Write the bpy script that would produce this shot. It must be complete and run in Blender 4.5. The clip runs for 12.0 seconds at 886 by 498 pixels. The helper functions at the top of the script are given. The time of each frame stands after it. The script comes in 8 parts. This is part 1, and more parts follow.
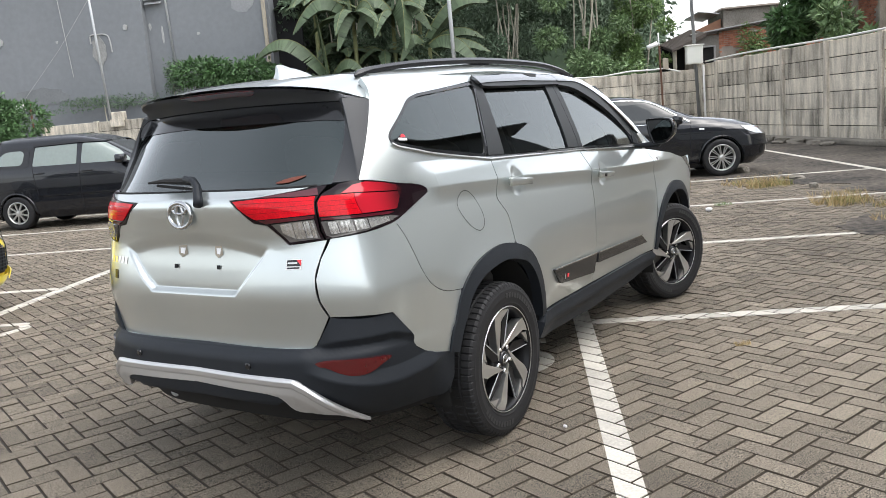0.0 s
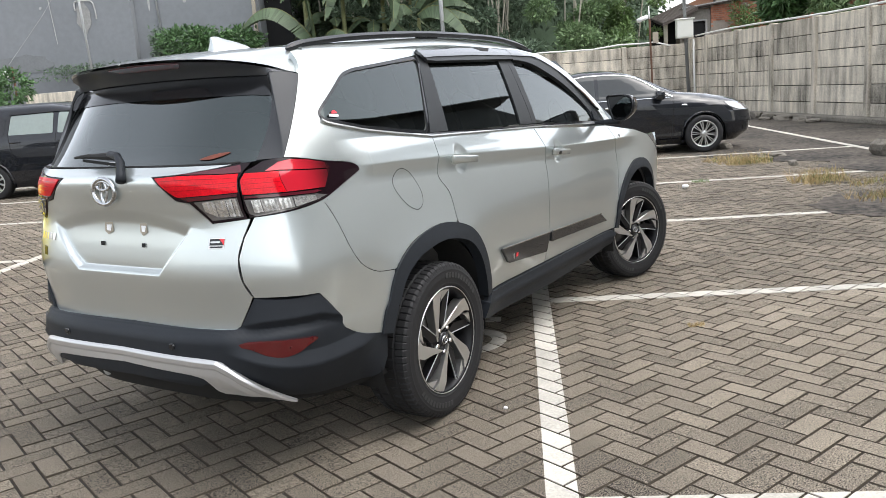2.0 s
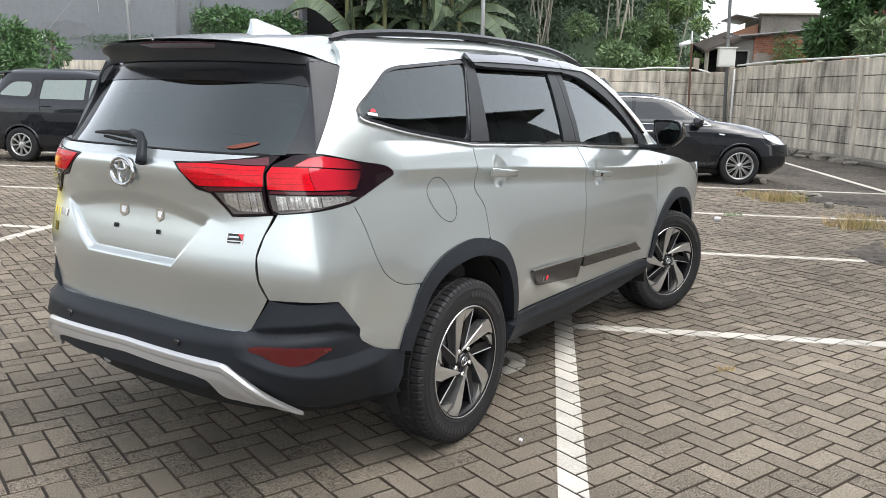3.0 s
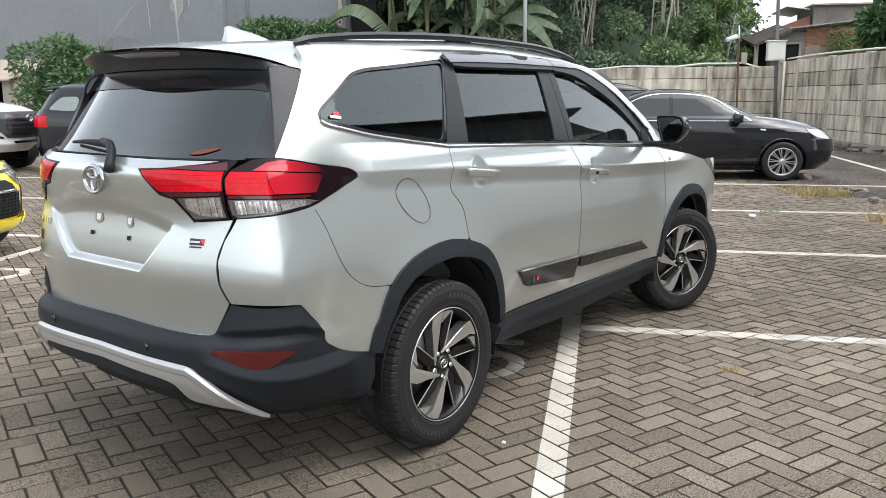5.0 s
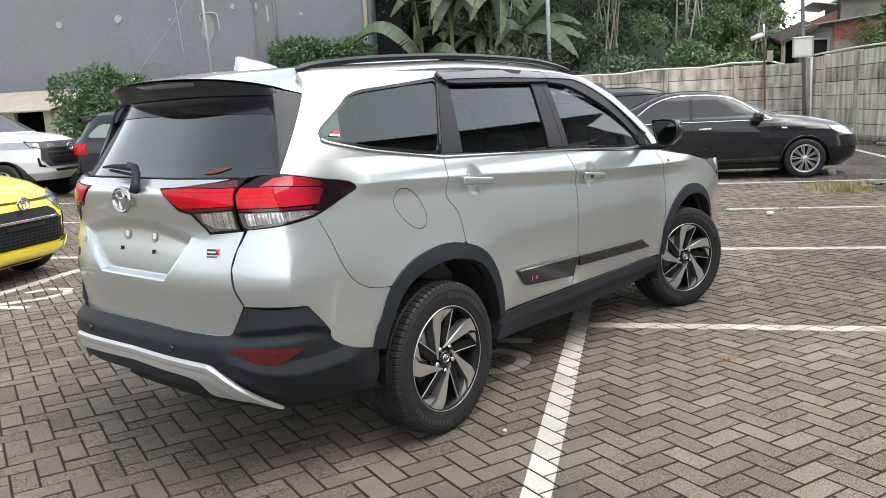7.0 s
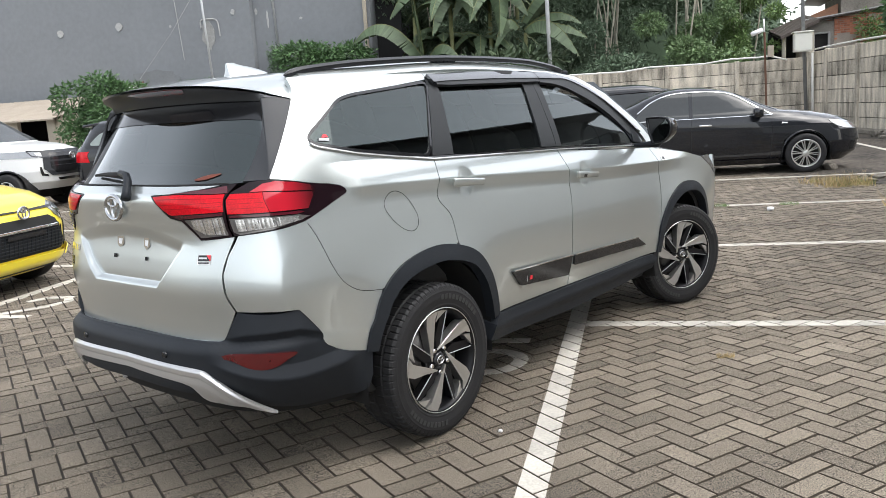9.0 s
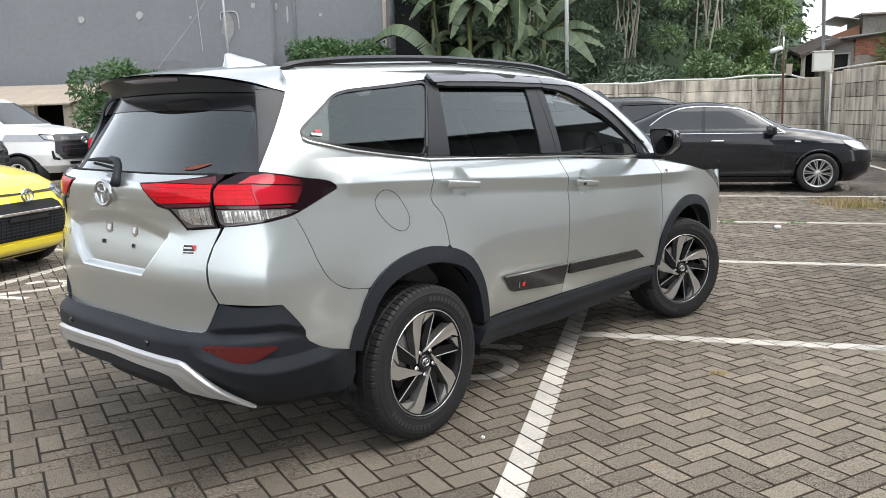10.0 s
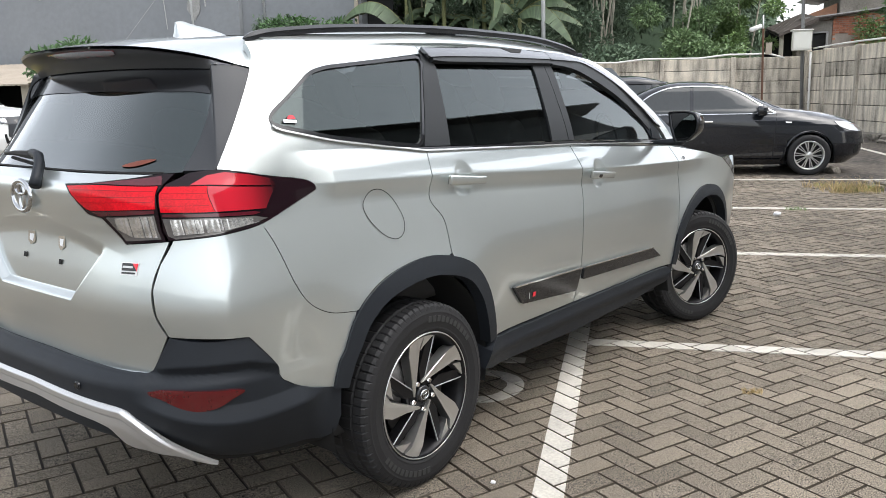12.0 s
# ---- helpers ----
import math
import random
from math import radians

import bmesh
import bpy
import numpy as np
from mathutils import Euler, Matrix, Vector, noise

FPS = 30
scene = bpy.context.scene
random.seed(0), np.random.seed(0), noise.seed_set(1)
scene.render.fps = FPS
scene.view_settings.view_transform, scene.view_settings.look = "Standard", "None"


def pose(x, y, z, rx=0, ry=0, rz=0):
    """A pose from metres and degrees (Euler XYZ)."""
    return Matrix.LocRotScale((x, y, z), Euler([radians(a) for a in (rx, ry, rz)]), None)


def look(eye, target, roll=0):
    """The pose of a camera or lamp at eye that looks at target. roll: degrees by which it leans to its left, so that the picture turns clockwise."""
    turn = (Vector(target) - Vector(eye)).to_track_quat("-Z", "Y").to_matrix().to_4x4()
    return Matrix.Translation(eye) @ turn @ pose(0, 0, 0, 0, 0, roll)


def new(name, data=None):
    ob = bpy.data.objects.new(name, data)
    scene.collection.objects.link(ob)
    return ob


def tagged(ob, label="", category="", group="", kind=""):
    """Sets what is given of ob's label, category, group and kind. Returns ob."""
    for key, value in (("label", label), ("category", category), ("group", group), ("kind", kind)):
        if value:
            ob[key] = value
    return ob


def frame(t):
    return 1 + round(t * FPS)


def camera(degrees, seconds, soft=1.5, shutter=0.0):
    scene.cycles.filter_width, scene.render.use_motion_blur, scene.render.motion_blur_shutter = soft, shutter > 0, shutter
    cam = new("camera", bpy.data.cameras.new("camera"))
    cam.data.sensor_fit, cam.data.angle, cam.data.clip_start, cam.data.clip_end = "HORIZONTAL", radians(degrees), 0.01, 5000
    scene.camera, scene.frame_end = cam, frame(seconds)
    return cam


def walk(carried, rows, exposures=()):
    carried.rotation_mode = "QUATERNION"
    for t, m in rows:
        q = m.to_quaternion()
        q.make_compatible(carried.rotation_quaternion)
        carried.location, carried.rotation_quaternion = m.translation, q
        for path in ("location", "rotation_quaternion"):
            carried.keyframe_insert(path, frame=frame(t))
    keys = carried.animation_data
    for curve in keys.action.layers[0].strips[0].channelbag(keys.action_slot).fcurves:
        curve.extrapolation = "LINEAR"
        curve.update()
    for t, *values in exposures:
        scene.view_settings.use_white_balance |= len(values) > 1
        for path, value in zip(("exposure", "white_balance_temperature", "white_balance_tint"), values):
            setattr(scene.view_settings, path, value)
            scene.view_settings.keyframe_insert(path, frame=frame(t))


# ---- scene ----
cam = camera(57.4, 12.0, soft=0.4)
PATH = [
    (0, (-3.076, -2.481, 1.431), (-1.408, -1.426, 1.11), -4.8),
    (0.5, (-3.119, -2.447, 1.422), (-1.457, -1.39, 1.075), -4.0),
    (1, (-3.089, -2.481, 1.42), (-1.431, -1.43, 1.036), -3.3),
    (1.5, (-2.978, -2.576, 1.428), (-1.317, -1.532, 1.04), -3.3),
    (2, (-2.893, -2.646, 1.43), (-1.229, -1.607, 1.041), -4.2),
    (2.5, (-2.851, -2.615, 1.43), (-1.191, -1.569, 1.04), -4.4),
    (3, (-2.748, -2.49, 1.441), (-1.104, -1.417, 1.061), 1.4),
    (3.2, (-2.7, -2.437, 1.443), (-1.056, -1.365, 1.058), 1.7),
    (4.8, (-2.492, -2.709, 1.425), (-0.923, -1.526, 1.052), 0.0),
    (5, (-2.551, -2.74, 1.431), (-0.983, -1.556, 1.059), -0.3),
    (5.5, (-2.704, -2.848, 1.428), (-1.137, -1.661, 1.063), -1.1),
    (6, (-2.755, -2.931, 1.438), (-1.19, -1.739, 1.078), -2.0),
    (6.5, (-2.699, -2.995, 1.443), (-1.164, -1.76, 1.097), -2.5),
    (7, (-2.666, -3.039, 1.443), (-1.149, -1.781, 1.1), -2.8),
    (9, (-2.636, -3.088, 1.443), (-1.127, -1.82, 1.104), -3.9),
    (9.5, (-2.594, -3.125, 1.429), (-1.088, -1.853, 1.096), -1.7),
    (10, (-2.556, -3.131, 1.43), (-1.062, -1.844, 1.099), -1.2),
    (10.5, (-2.53, -3.043, 1.417), (-1.051, -1.741, 1.077), -0.6),
    (11, (-2.464, -2.823, 1.415), (-0.976, -1.537, 1.049), -0.6),
    (11.5, (-2.383, -2.709, 1.42), (-0.866, -1.464, 1.037), -0.6),
    (12, (-2.154, -2.65, 1.436), (-0.624, -1.42, 1.057), -1.3),
]
walk(cam, [(t, look(eye, target, roll)) for t, eye, target, roll in PATH], [(0, 1.53), (0.5, 1.53), (1.5, 1.60), (3, 1.61), (5, 1.56), (7, 1.52), (10, 1.51), (12, 1.56)])

# ---- light ----
world = bpy.data.worlds.new("overcast_sky")
scene.world = world
world.use_nodes = True
wn = world.node_tree.nodes
wl = world.node_tree.links
sky = wn.new("ShaderNodeTexSky")
sky.sky_type = "NISHITA"
sky.sun_disc = False
sky.sun_elevation = radians(60)
sky.sun_rotation = radians(165)
sky.dust_density = 2.0
sky.air_density = 1.0
grey = wn.new("ShaderNodeHueSaturation")
grey.inputs["Saturation"].default_value = 0.28
wl.new(sky.outputs[0], grey.inputs["Color"])
wl.new(grey.outputs[0], wn["Background"].inputs["Color"])
wn["Background"].inputs["Strength"].default_value = 0.15
sun = new("sun", bpy.data.lights.new("sun", "SUN"))
sun.data.energy = 0.75
sun.data.angle = radians(66)
sun.data.color = (1.0, 0.97, 0.93)
sun.matrix_world = look((3, -11, 20), (0, 0, 0))


# ---- materials ----
def mat(name, col, rough=0.5, metal=0.0, var=0.12, scale=6.0, fine=60.0, bump=0.0, bump_scale=120.0, coat=0.0, spec=0.5, piece=0.0, rvar=0.0, grain=1.0, streak=0.0, world_space=False):
    m = bpy.data.materials.new(name)
    m.use_nodes = True
    nt = m.node_tree
    n, l = nt.nodes, nt.links
    b = n["Principled BSDF"]
    b.inputs["Roughness"].default_value = rough
    b.inputs["Metallic"].default_value = metal
    b.inputs["Coat Weight"].default_value = coat
    b.inputs["Coat Roughness"].default_value = 0.03
    b.inputs["Specular IOR Level"].default_value = spec
    tc = n.new("ShaderNodeTexCoord")
    big = n.new("ShaderNodeTexNoise")
    big.inputs["Scale"].default_value = scale
    big.inputs["Detail"].default_value = 4
    small = n.new("ShaderNodeTexNoise")
    small.inputs["Scale"].default_value = fine
    small.inputs["Detail"].default_value = 3
    where = n.new("ShaderNodeNewGeometry").outputs["Position"] if world_space else tc.outputs["Object"]
    l.new(where, big.inputs["Vector"])
    l.new(where, small.inputs["Vector"])
    add = n.new("ShaderNodeMath")
    add.operation = "ADD"
    l.new(big.outputs["Fac"], add.inputs[0])
    g_ = n.new("ShaderNodeMath")
    g_.operation = "MULTIPLY_ADD"
    g_.inputs[1].default_value = grain
    g_.inputs[2].default_value = 0.5 - 0.5 * grain
    l.new(small.outputs["Fac"], g_.inputs[0])
    l.new(g_.outputs[0], add.inputs[1])
    val = add.outputs[0]
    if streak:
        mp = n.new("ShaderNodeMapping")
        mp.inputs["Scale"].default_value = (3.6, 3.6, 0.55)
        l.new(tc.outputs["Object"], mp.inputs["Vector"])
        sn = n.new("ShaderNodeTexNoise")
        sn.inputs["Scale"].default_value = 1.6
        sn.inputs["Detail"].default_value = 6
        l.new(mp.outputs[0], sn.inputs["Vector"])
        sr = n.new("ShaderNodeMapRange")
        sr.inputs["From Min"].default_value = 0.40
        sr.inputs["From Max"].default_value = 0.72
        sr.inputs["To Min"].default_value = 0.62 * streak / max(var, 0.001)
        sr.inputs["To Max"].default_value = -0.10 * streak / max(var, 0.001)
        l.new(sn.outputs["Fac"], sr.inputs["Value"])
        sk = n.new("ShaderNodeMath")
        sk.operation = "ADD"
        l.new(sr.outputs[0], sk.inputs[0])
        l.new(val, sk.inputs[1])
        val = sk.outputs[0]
    if piece:
        oi = n.new("ShaderNodeObjectInfo")
        ge = n.new("ShaderNodeNewGeometry")
        s = n.new("ShaderNodeMath")
        s.operation = "ADD"
        l.new(oi.outputs["Random"], s.inputs[0])
        l.new(ge.outputs["Random Per Island"], s.inputs[1])
        f = n.new("ShaderNodeMath")
        f.operation = "FRACT"
        l.new(s.outputs[0], f.inputs[0])
        k = n.new("ShaderNodeMath")
        k.operation = "MULTIPLY_ADD"
        k.inputs[1].default_value = piece / max(var, 0.001)
        l.new(f.outputs[0], k.inputs[0])
        l.new(val, k.inputs[2])
        val = k.outputs[0]
    mr = n.new("ShaderNodeMapRange")
    mr.clamp = False
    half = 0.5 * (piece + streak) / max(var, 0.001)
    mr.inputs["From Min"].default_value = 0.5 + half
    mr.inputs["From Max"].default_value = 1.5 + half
    mr.inputs["To Min"].default_value = 1 - var
    mr.inputs["To Max"].default_value = 1 + var
    l.new(val, mr.inputs["Value"])
    mul = n.new("ShaderNodeVectorMath")
    mul.operation = "SCALE"
    mul.inputs[0].default_value = col
    l.new(mr.outputs[0], mul.inputs["Scale"])
    l.new(mul.outputs[0], b.inputs["Base Color"])
    if rvar:
        rr = n.new("ShaderNodeMapRange")
        rr.inputs["To Min"].default_value = max(0.0, rough - rvar)
        rr.inputs["To Max"].default_value = rough + rvar
        l.new(big.outputs["Fac"], rr.inputs["Value"])
        l.new(rr.outputs[0], b.inputs["Roughness"])
    if bump:
        bn = n.new("ShaderNodeTexNoise")
        bn.inputs["Scale"].default_value = bump_scale
        bn.inputs["Detail"].default_value = 5
        l.new(where, bn.inputs["Vector"])
        bp = n.new("ShaderNodeBump")
        bp.inputs["Strength"].default_value = 1.0
        bp.inputs["Distance"].default_value = bump
        l.new(bn.outputs["Fac"], bp.inputs["Height"])
        l.new(bp.outputs[0], b.inputs["Normal"])
    return m


def tinted(name, col, rough=0.01, ior=1.5):
    m = bpy.data.materials.new(name)
    m.use_nodes = True
    b = m.node_tree.nodes["Principled BSDF"]
    b.inputs["Base Color"].default_value = (*col, 1)
    b.inputs["Roughness"].default_value = rough
    b.inputs["Transmission Weight"].default_value = 1.0
    b.inputs["IOR"].default_value = ior
    return m


SILVER = mat("silver_paint", (0.540, 0.580, 0.570), 0.31, 0.80, 0.03, 3, 700, coat=1.0)
SILVER.node_tree.nodes["Principled BSDF"].inputs["Coat IOR"].default_value = 1.9
SILVER.node_tree.nodes["Principled BSDF"].inputs["Coat Roughness"].default_value = 0.015
BLACK_PAINT = mat("black_paint", (0.009, 0.0105, 0.014), 0.25, 0.0, 0.1, 3, 200, coat=0.9, spec=0.2)
WHITE_PAINT = mat("white_paint", (0.806, 0.819, 0.806), 0.3, 0.0, 0.03, 3, 200, coat=0.8)
YELLOW_PAINT = mat("yellow_paint", (0.806, 0.65, 0.039), 0.3, 0.0, 0.04, 3, 200, coat=0.9)
GLOSS_BLACK = mat("gloss_black", (0.014, 0.0145, 0.016), 0.12, 0.0, 0.1, 5, 100, spec=0.5)
PLASTIC = mat("black_plastic", (0.0140, 0.0170, 0.0215), 0.55, 0.0, 0.15, 12, 400, 0.0002, 900, spec=0.28)
DARK = mat("dark_shell", (0.006, 0.006, 0.006), 0.8)
RUBBER = mat("tyre_rubber", (0.017, 0.017, 0.018), 0.62, 0.0, 0.25, 9, 150, 0.0004, 300, spec=0.3)
ALLOY = mat("machined_alloy", (0.625, 0.625, 0.6125), 0.28, 0.9, 0.05, 8, 300)
CHROME = mat("chrome", (0.80, 0.80, 0.80), 0.08, 1.0, 0.03)
SKID = mat("satin_silver", (0.58, 0.58, 0.58), 0.34, 0.7, 0.03, 5, 300, coat=0.3)
GLASS = tinted("tinted_glass", (0.03, 0.034, 0.034), 0.01, 1.64)
GLASS.node_tree.nodes["Principled BSDF"].inputs["Specular Tint"].default_value = (0.72, 0.95, 0.92, 1)
GLASS.node_tree.nodes["Principled BSDF"].inputs["Coat Weight"].default_value = 1.0
GLASS.node_tree.nodes["Principled BSDF"].inputs["Coat Roughness"].default_value = 0.01
SIDE_GLASS = tinted("tinted_side_glass", (0.045, 0.050, 0.050), 0.01, 1.59)
SIDE_GLASS.node_tree.nodes["Principled BSDF"].inputs["Specular Tint"].default_value = (0.78, 0.95, 0.93, 1)
SIDE_GLASS.node_tree.nodes["Principled BSDF"].inputs["Coat Weight"].default_value = 0.2
REDBACK = mat("red_reflector", (0.62, 0.004, 0.013), 0.30, 0.0, 0.45, 12, 160, coat=0.5, spec=0.02)
LAMP_BASE = mat("dark_lamp_body", (0.010, 0.004, 0.006), 0.08, 0.0, 0.1, 5, 100, spec=0.3)
REFLECT = mat("lamp_reflector", (0.55, 0.54, 0.52), 0.18, 0.80, 0.45, 25, 120, 0.0008, 60, coat=0.8)
DISC = mat("worn_brake_disc", (0.12, 0.115, 0.11), 0.45, 0.7, 0.2, 20, 200)
EMBLEM = mat("emblem_chrome", (0.50, 0.51, 0.52), 0.14, 1.0, 0.05)
RIM_BLACK = mat("rim_black", (0.006, 0.006, 0.007), 0.35, 0.0, 0.1, 5, 100, spec=0.25)
MIRROR = mat("mirror_glass", (0.42, 0.44, 0.45), 0.02, 1.0, 0.01)
BADGE_RED = mat("badge_red", (0.765, 0.034, 0.051), 0.3)
BADGE_WHITE = mat("badge_white", (0.8, 0.8, 0.8), 0.35)
# block sides coloured dark so joints read dark: shade painted in with the dirt
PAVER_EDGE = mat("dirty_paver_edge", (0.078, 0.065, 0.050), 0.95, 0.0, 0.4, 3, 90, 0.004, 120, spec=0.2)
PAVER = mat("paver_concrete", (0.205, 0.175, 0.136), 0.88, 0.0, 0.46, 0.75, 180, 0.010, 250, spec=0.35, piece=0.23, grain=5.5, world_space=True)
# a paler stretch of paving with a ragged rim, the blocks beyond it darker
pn, pl_ = PAVER.node_tree.nodes, PAVER.node_tree.links
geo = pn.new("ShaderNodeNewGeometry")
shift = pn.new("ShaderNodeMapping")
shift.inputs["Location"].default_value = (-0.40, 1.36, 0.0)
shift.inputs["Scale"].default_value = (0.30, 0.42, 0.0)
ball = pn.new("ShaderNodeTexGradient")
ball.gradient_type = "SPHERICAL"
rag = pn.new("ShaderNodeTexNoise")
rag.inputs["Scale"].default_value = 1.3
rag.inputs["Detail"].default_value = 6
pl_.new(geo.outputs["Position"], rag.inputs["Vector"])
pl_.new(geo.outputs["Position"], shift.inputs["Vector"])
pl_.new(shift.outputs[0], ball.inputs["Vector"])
extent = pn.new("ShaderNodeMath")
extent.operation = "MULTIPLY_ADD"
extent.inputs[1].default_value = 0.9
pl_.new(rag.outputs["Fac"], extent.inputs[0])
pl_.new(ball.outputs["Fac"], extent.inputs[2])
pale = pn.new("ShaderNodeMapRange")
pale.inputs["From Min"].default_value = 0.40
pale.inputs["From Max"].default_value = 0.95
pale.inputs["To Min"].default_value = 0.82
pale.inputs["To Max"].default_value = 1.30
pl_.new(extent.outputs[0], pale.inputs["Value"])
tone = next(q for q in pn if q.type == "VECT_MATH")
# block colour multiplied by that factor
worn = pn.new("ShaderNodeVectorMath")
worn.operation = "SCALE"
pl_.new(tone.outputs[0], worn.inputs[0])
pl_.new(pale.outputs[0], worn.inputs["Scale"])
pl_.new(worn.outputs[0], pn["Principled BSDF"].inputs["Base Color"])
JOINT = mat("joint_sand", (0.0252, 0.021, 0.0168), 0.95, 0.0, 0.3, 2, 60, 0.004, 90)
PAINT = mat("line_paint", (0.50, 0.475, 0.42), 0.85, 0.0, 0.30, 5, 90, 0.002, 200, piece=0.14, grain=1.2)
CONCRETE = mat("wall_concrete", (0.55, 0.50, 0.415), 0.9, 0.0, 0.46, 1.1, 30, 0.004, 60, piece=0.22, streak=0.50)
KERB = mat("kerb_concrete", (0.20, 0.182, 0.152), 0.95, 0.0, 0.8, 1.5, 30, 0.006, 40)
UNDER = mat("worn_asphalt", (0.17, 0.1598, 0.1445), 0.95, 0.0, 0.25, 0.5, 40)
FACADE = mat("grey_render", (0.186, 0.197, 0.208), 0.85, 0.0, 0.12, 0.30, 5, 0.003, 30)
PLASTER = mat("bare_plaster", (0.374, 0.374, 0.3655), 0.9, 0.0, 0.3, 3, 20)
BEIGE = mat("beige_wall", (0.36, 0.32, 0.255), 0.9, 0.0, 0.15, 2, 20)
ROOFING = mat("fibre_cement_roof", (0.33, 0.285, 0.23), 0.9, 0.0, 0.2, 2, 20)
BRICK = mat("red_brick", (0.425, 0.1785, 0.1105), 0.9, 0.0, 0.25, 3, 30, 0.003, 80, piece=0.25)
MORTAR = mat("mortar", (0.34, 0.2975, 0.255), 0.95, 0.0, 0.2, 4, 30)
TILE = mat("roof_tile", (0.085, 0.07, 0.06), 0.85, 0.0, 0.25, 3, 30)
PVC = mat("pvc_pipe", (0.714, 0.714, 0.68), 0.5, 0.0, 0.1)
STEEL = mat("galvanised_steel", (0.476, 0.49, 0.497), 0.5, 0.4, 0.1)
RUST = mat("rusty_steel", (0.13, 0.066, 0.042), 0.85, 0.0, 0.3, 10, 60)
BOXMAT = mat("cream_enamel", (0.714, 0.714, 0.646), 0.45, 0.0, 0.06, 4, 60)
LEAF = mat("leaf", (0.130, 0.200, 0.088), 0.55, 0.0, 0.3, 3, 30, piece=0.30, spec=0.4)
LEAF_DARK = mat("dark_leaf", (0.115, 0.165, 0.105), 0.6, 0.0, 0.3, 3, 30, piece=0.30, spec=0.3)
LEAF_LIGHT = mat("light_leaf", (0.14, 0.22, 0.075), 0.5, 0.0, 0.25, 3, 30, piece=0.30, spec=0.4)
BANANA = mat("banana_leaf", (0.064, 0.096, 0.048), 0.6, 0.0, 0.25, 5, 40, piece=0.25)
BARK = mat("bark", (0.36, 0.336, 0.27), 0.9, 0.0, 0.3, 4, 40, 0.01, 40)
SHRUB = mat("shrub_leaf", (0.060, 0.125, 0.042), 0.5, 0.0, 0.3, 3, 30, piece=0.35, spec=0.5)
DRY = mat("dry_grass", (0.408, 0.306, 0.153), 0.9, 0.0, 0.3, 4, 40, piece=0.35)
SOIL = mat("dark_asphalt", (0.058, 0.049, 0.039), 0.95, 0.0, 1.7, 0.9, 12, 0.012, 30, grain=1.2, world_space=True)
INTERIOR = mat("seat_fabric", (0.075, 0.074, 0.072), 0.8)


# ---- building blocks ----
def obj(name, verts, faces, material, parent=None, smooth=False, normals=None):
    me = bpy.data.meshes.new(name)
    me.from_pydata([tuple(v) for v in verts], [], faces)
    if material:
        me.materials.append(material)
    if smooth or normals is not None:
        me.polygons.foreach_set("use_smooth", [True] * len(me.polygons))
    if normals is not None:
        me.normals_split_custom_set_from_vertices([tuple(n) for n in normals])
    me.update()
    ob = new(name, me)
    if parent:
        ob.parent = parent
    return ob


def part(name, bm, material, parent=None, label="", smooth=False):
    me = bpy.data.meshes.new(name)
    bm.to_mesh(me)
    bm.free()
    me.materials.append(material)
    if smooth:
        me.polygons.foreach_set("use_smooth", [True] * len(me.polygons))
    ob = new(name, me)
    if parent:
        ob.parent = parent
    if label:
        ob["label"] = label
    return ob


def box(bm, x0, x1, y0, y1, z0, z1, bevel=0.0, m=None):
    vs = [bm.verts.new((x, y, z)) for x in (x0, x1) for y in (y0, y1) for z in (z0, z1)]
    fs = [bm.faces.new([vs[i] for i in f]) for f in ((0, 1, 3, 2), (4, 6, 7, 5), (0, 4, 5, 1), (2, 3, 7, 6), (0, 2, 6, 4), (1, 5, 7, 3))]
    if bevel:
        es = list({e for f in fs for e in f.edges})
        r = bmesh.ops.bevel(bm, geom=es, offset=bevel, segments=2, affect="EDGES", profile=0.5)
        vs = list({v for f in r["faces"] for v in f.verts} | {v for v in vs if v.is_valid})
    if m:
        bmesh.ops.transform(bm, matrix=m, verts=vs)
    return vs


def tube(bm, pts, r, seg=8, cap=True, r_end=None):
    rings = []
    pts = [Vector(p) for p in pts]
    for i, p in enumerate(pts):
        d = (pts[min(i + 1, len(pts) - 1)] - pts[max(i - 1, 0)]).normalized()
        a = d.cross(Vector((0, 0, 1)) if abs(d.z) < 0.9 else Vector((1, 0, 0))).normalized()
        b = d.cross(a)
        rr = r if r_end is None else r + (r_end - r) * i / (len(pts) - 1)
        rings.append([bm.verts.new(p + (a * math.cos(k * 2 * math.pi / seg) + b * math.sin(k * 2 * math.pi / seg)) * rr) for k in range(seg)])
    for r0, r1 in zip(rings, rings[1:]):
        for k in range(seg):
            bm.faces.new((r0[k], r0[(k + 1) % seg], r1[(k + 1) % seg], r1[k]))
    if cap:
        bm.faces.new(rings[0][::-1])
        bm.faces.new(rings[-1])


def lathe(bm, prof, seg=48, axis="y", close=False):
    rings = []
    for r, h in prof:
        ring = []
        for k in range(seg):
            a = 2 * math.pi * k / seg
            ring.append(bm.verts.new((r * math.cos(a), h, r * math.sin(a)) if axis == "y" else (r * math.cos(a), r * math.sin(a), h)))
        rings.append(ring)
    pairs = list(zip(rings, rings[1:])) + ([(rings[-1], rings[0])] if close else [])
    for r0, r1 in pairs:
        for k in range(seg):
            bm.faces.new((r0[k], r1[k], r1[(k + 1) % seg], r0[(k + 1) % seg]))


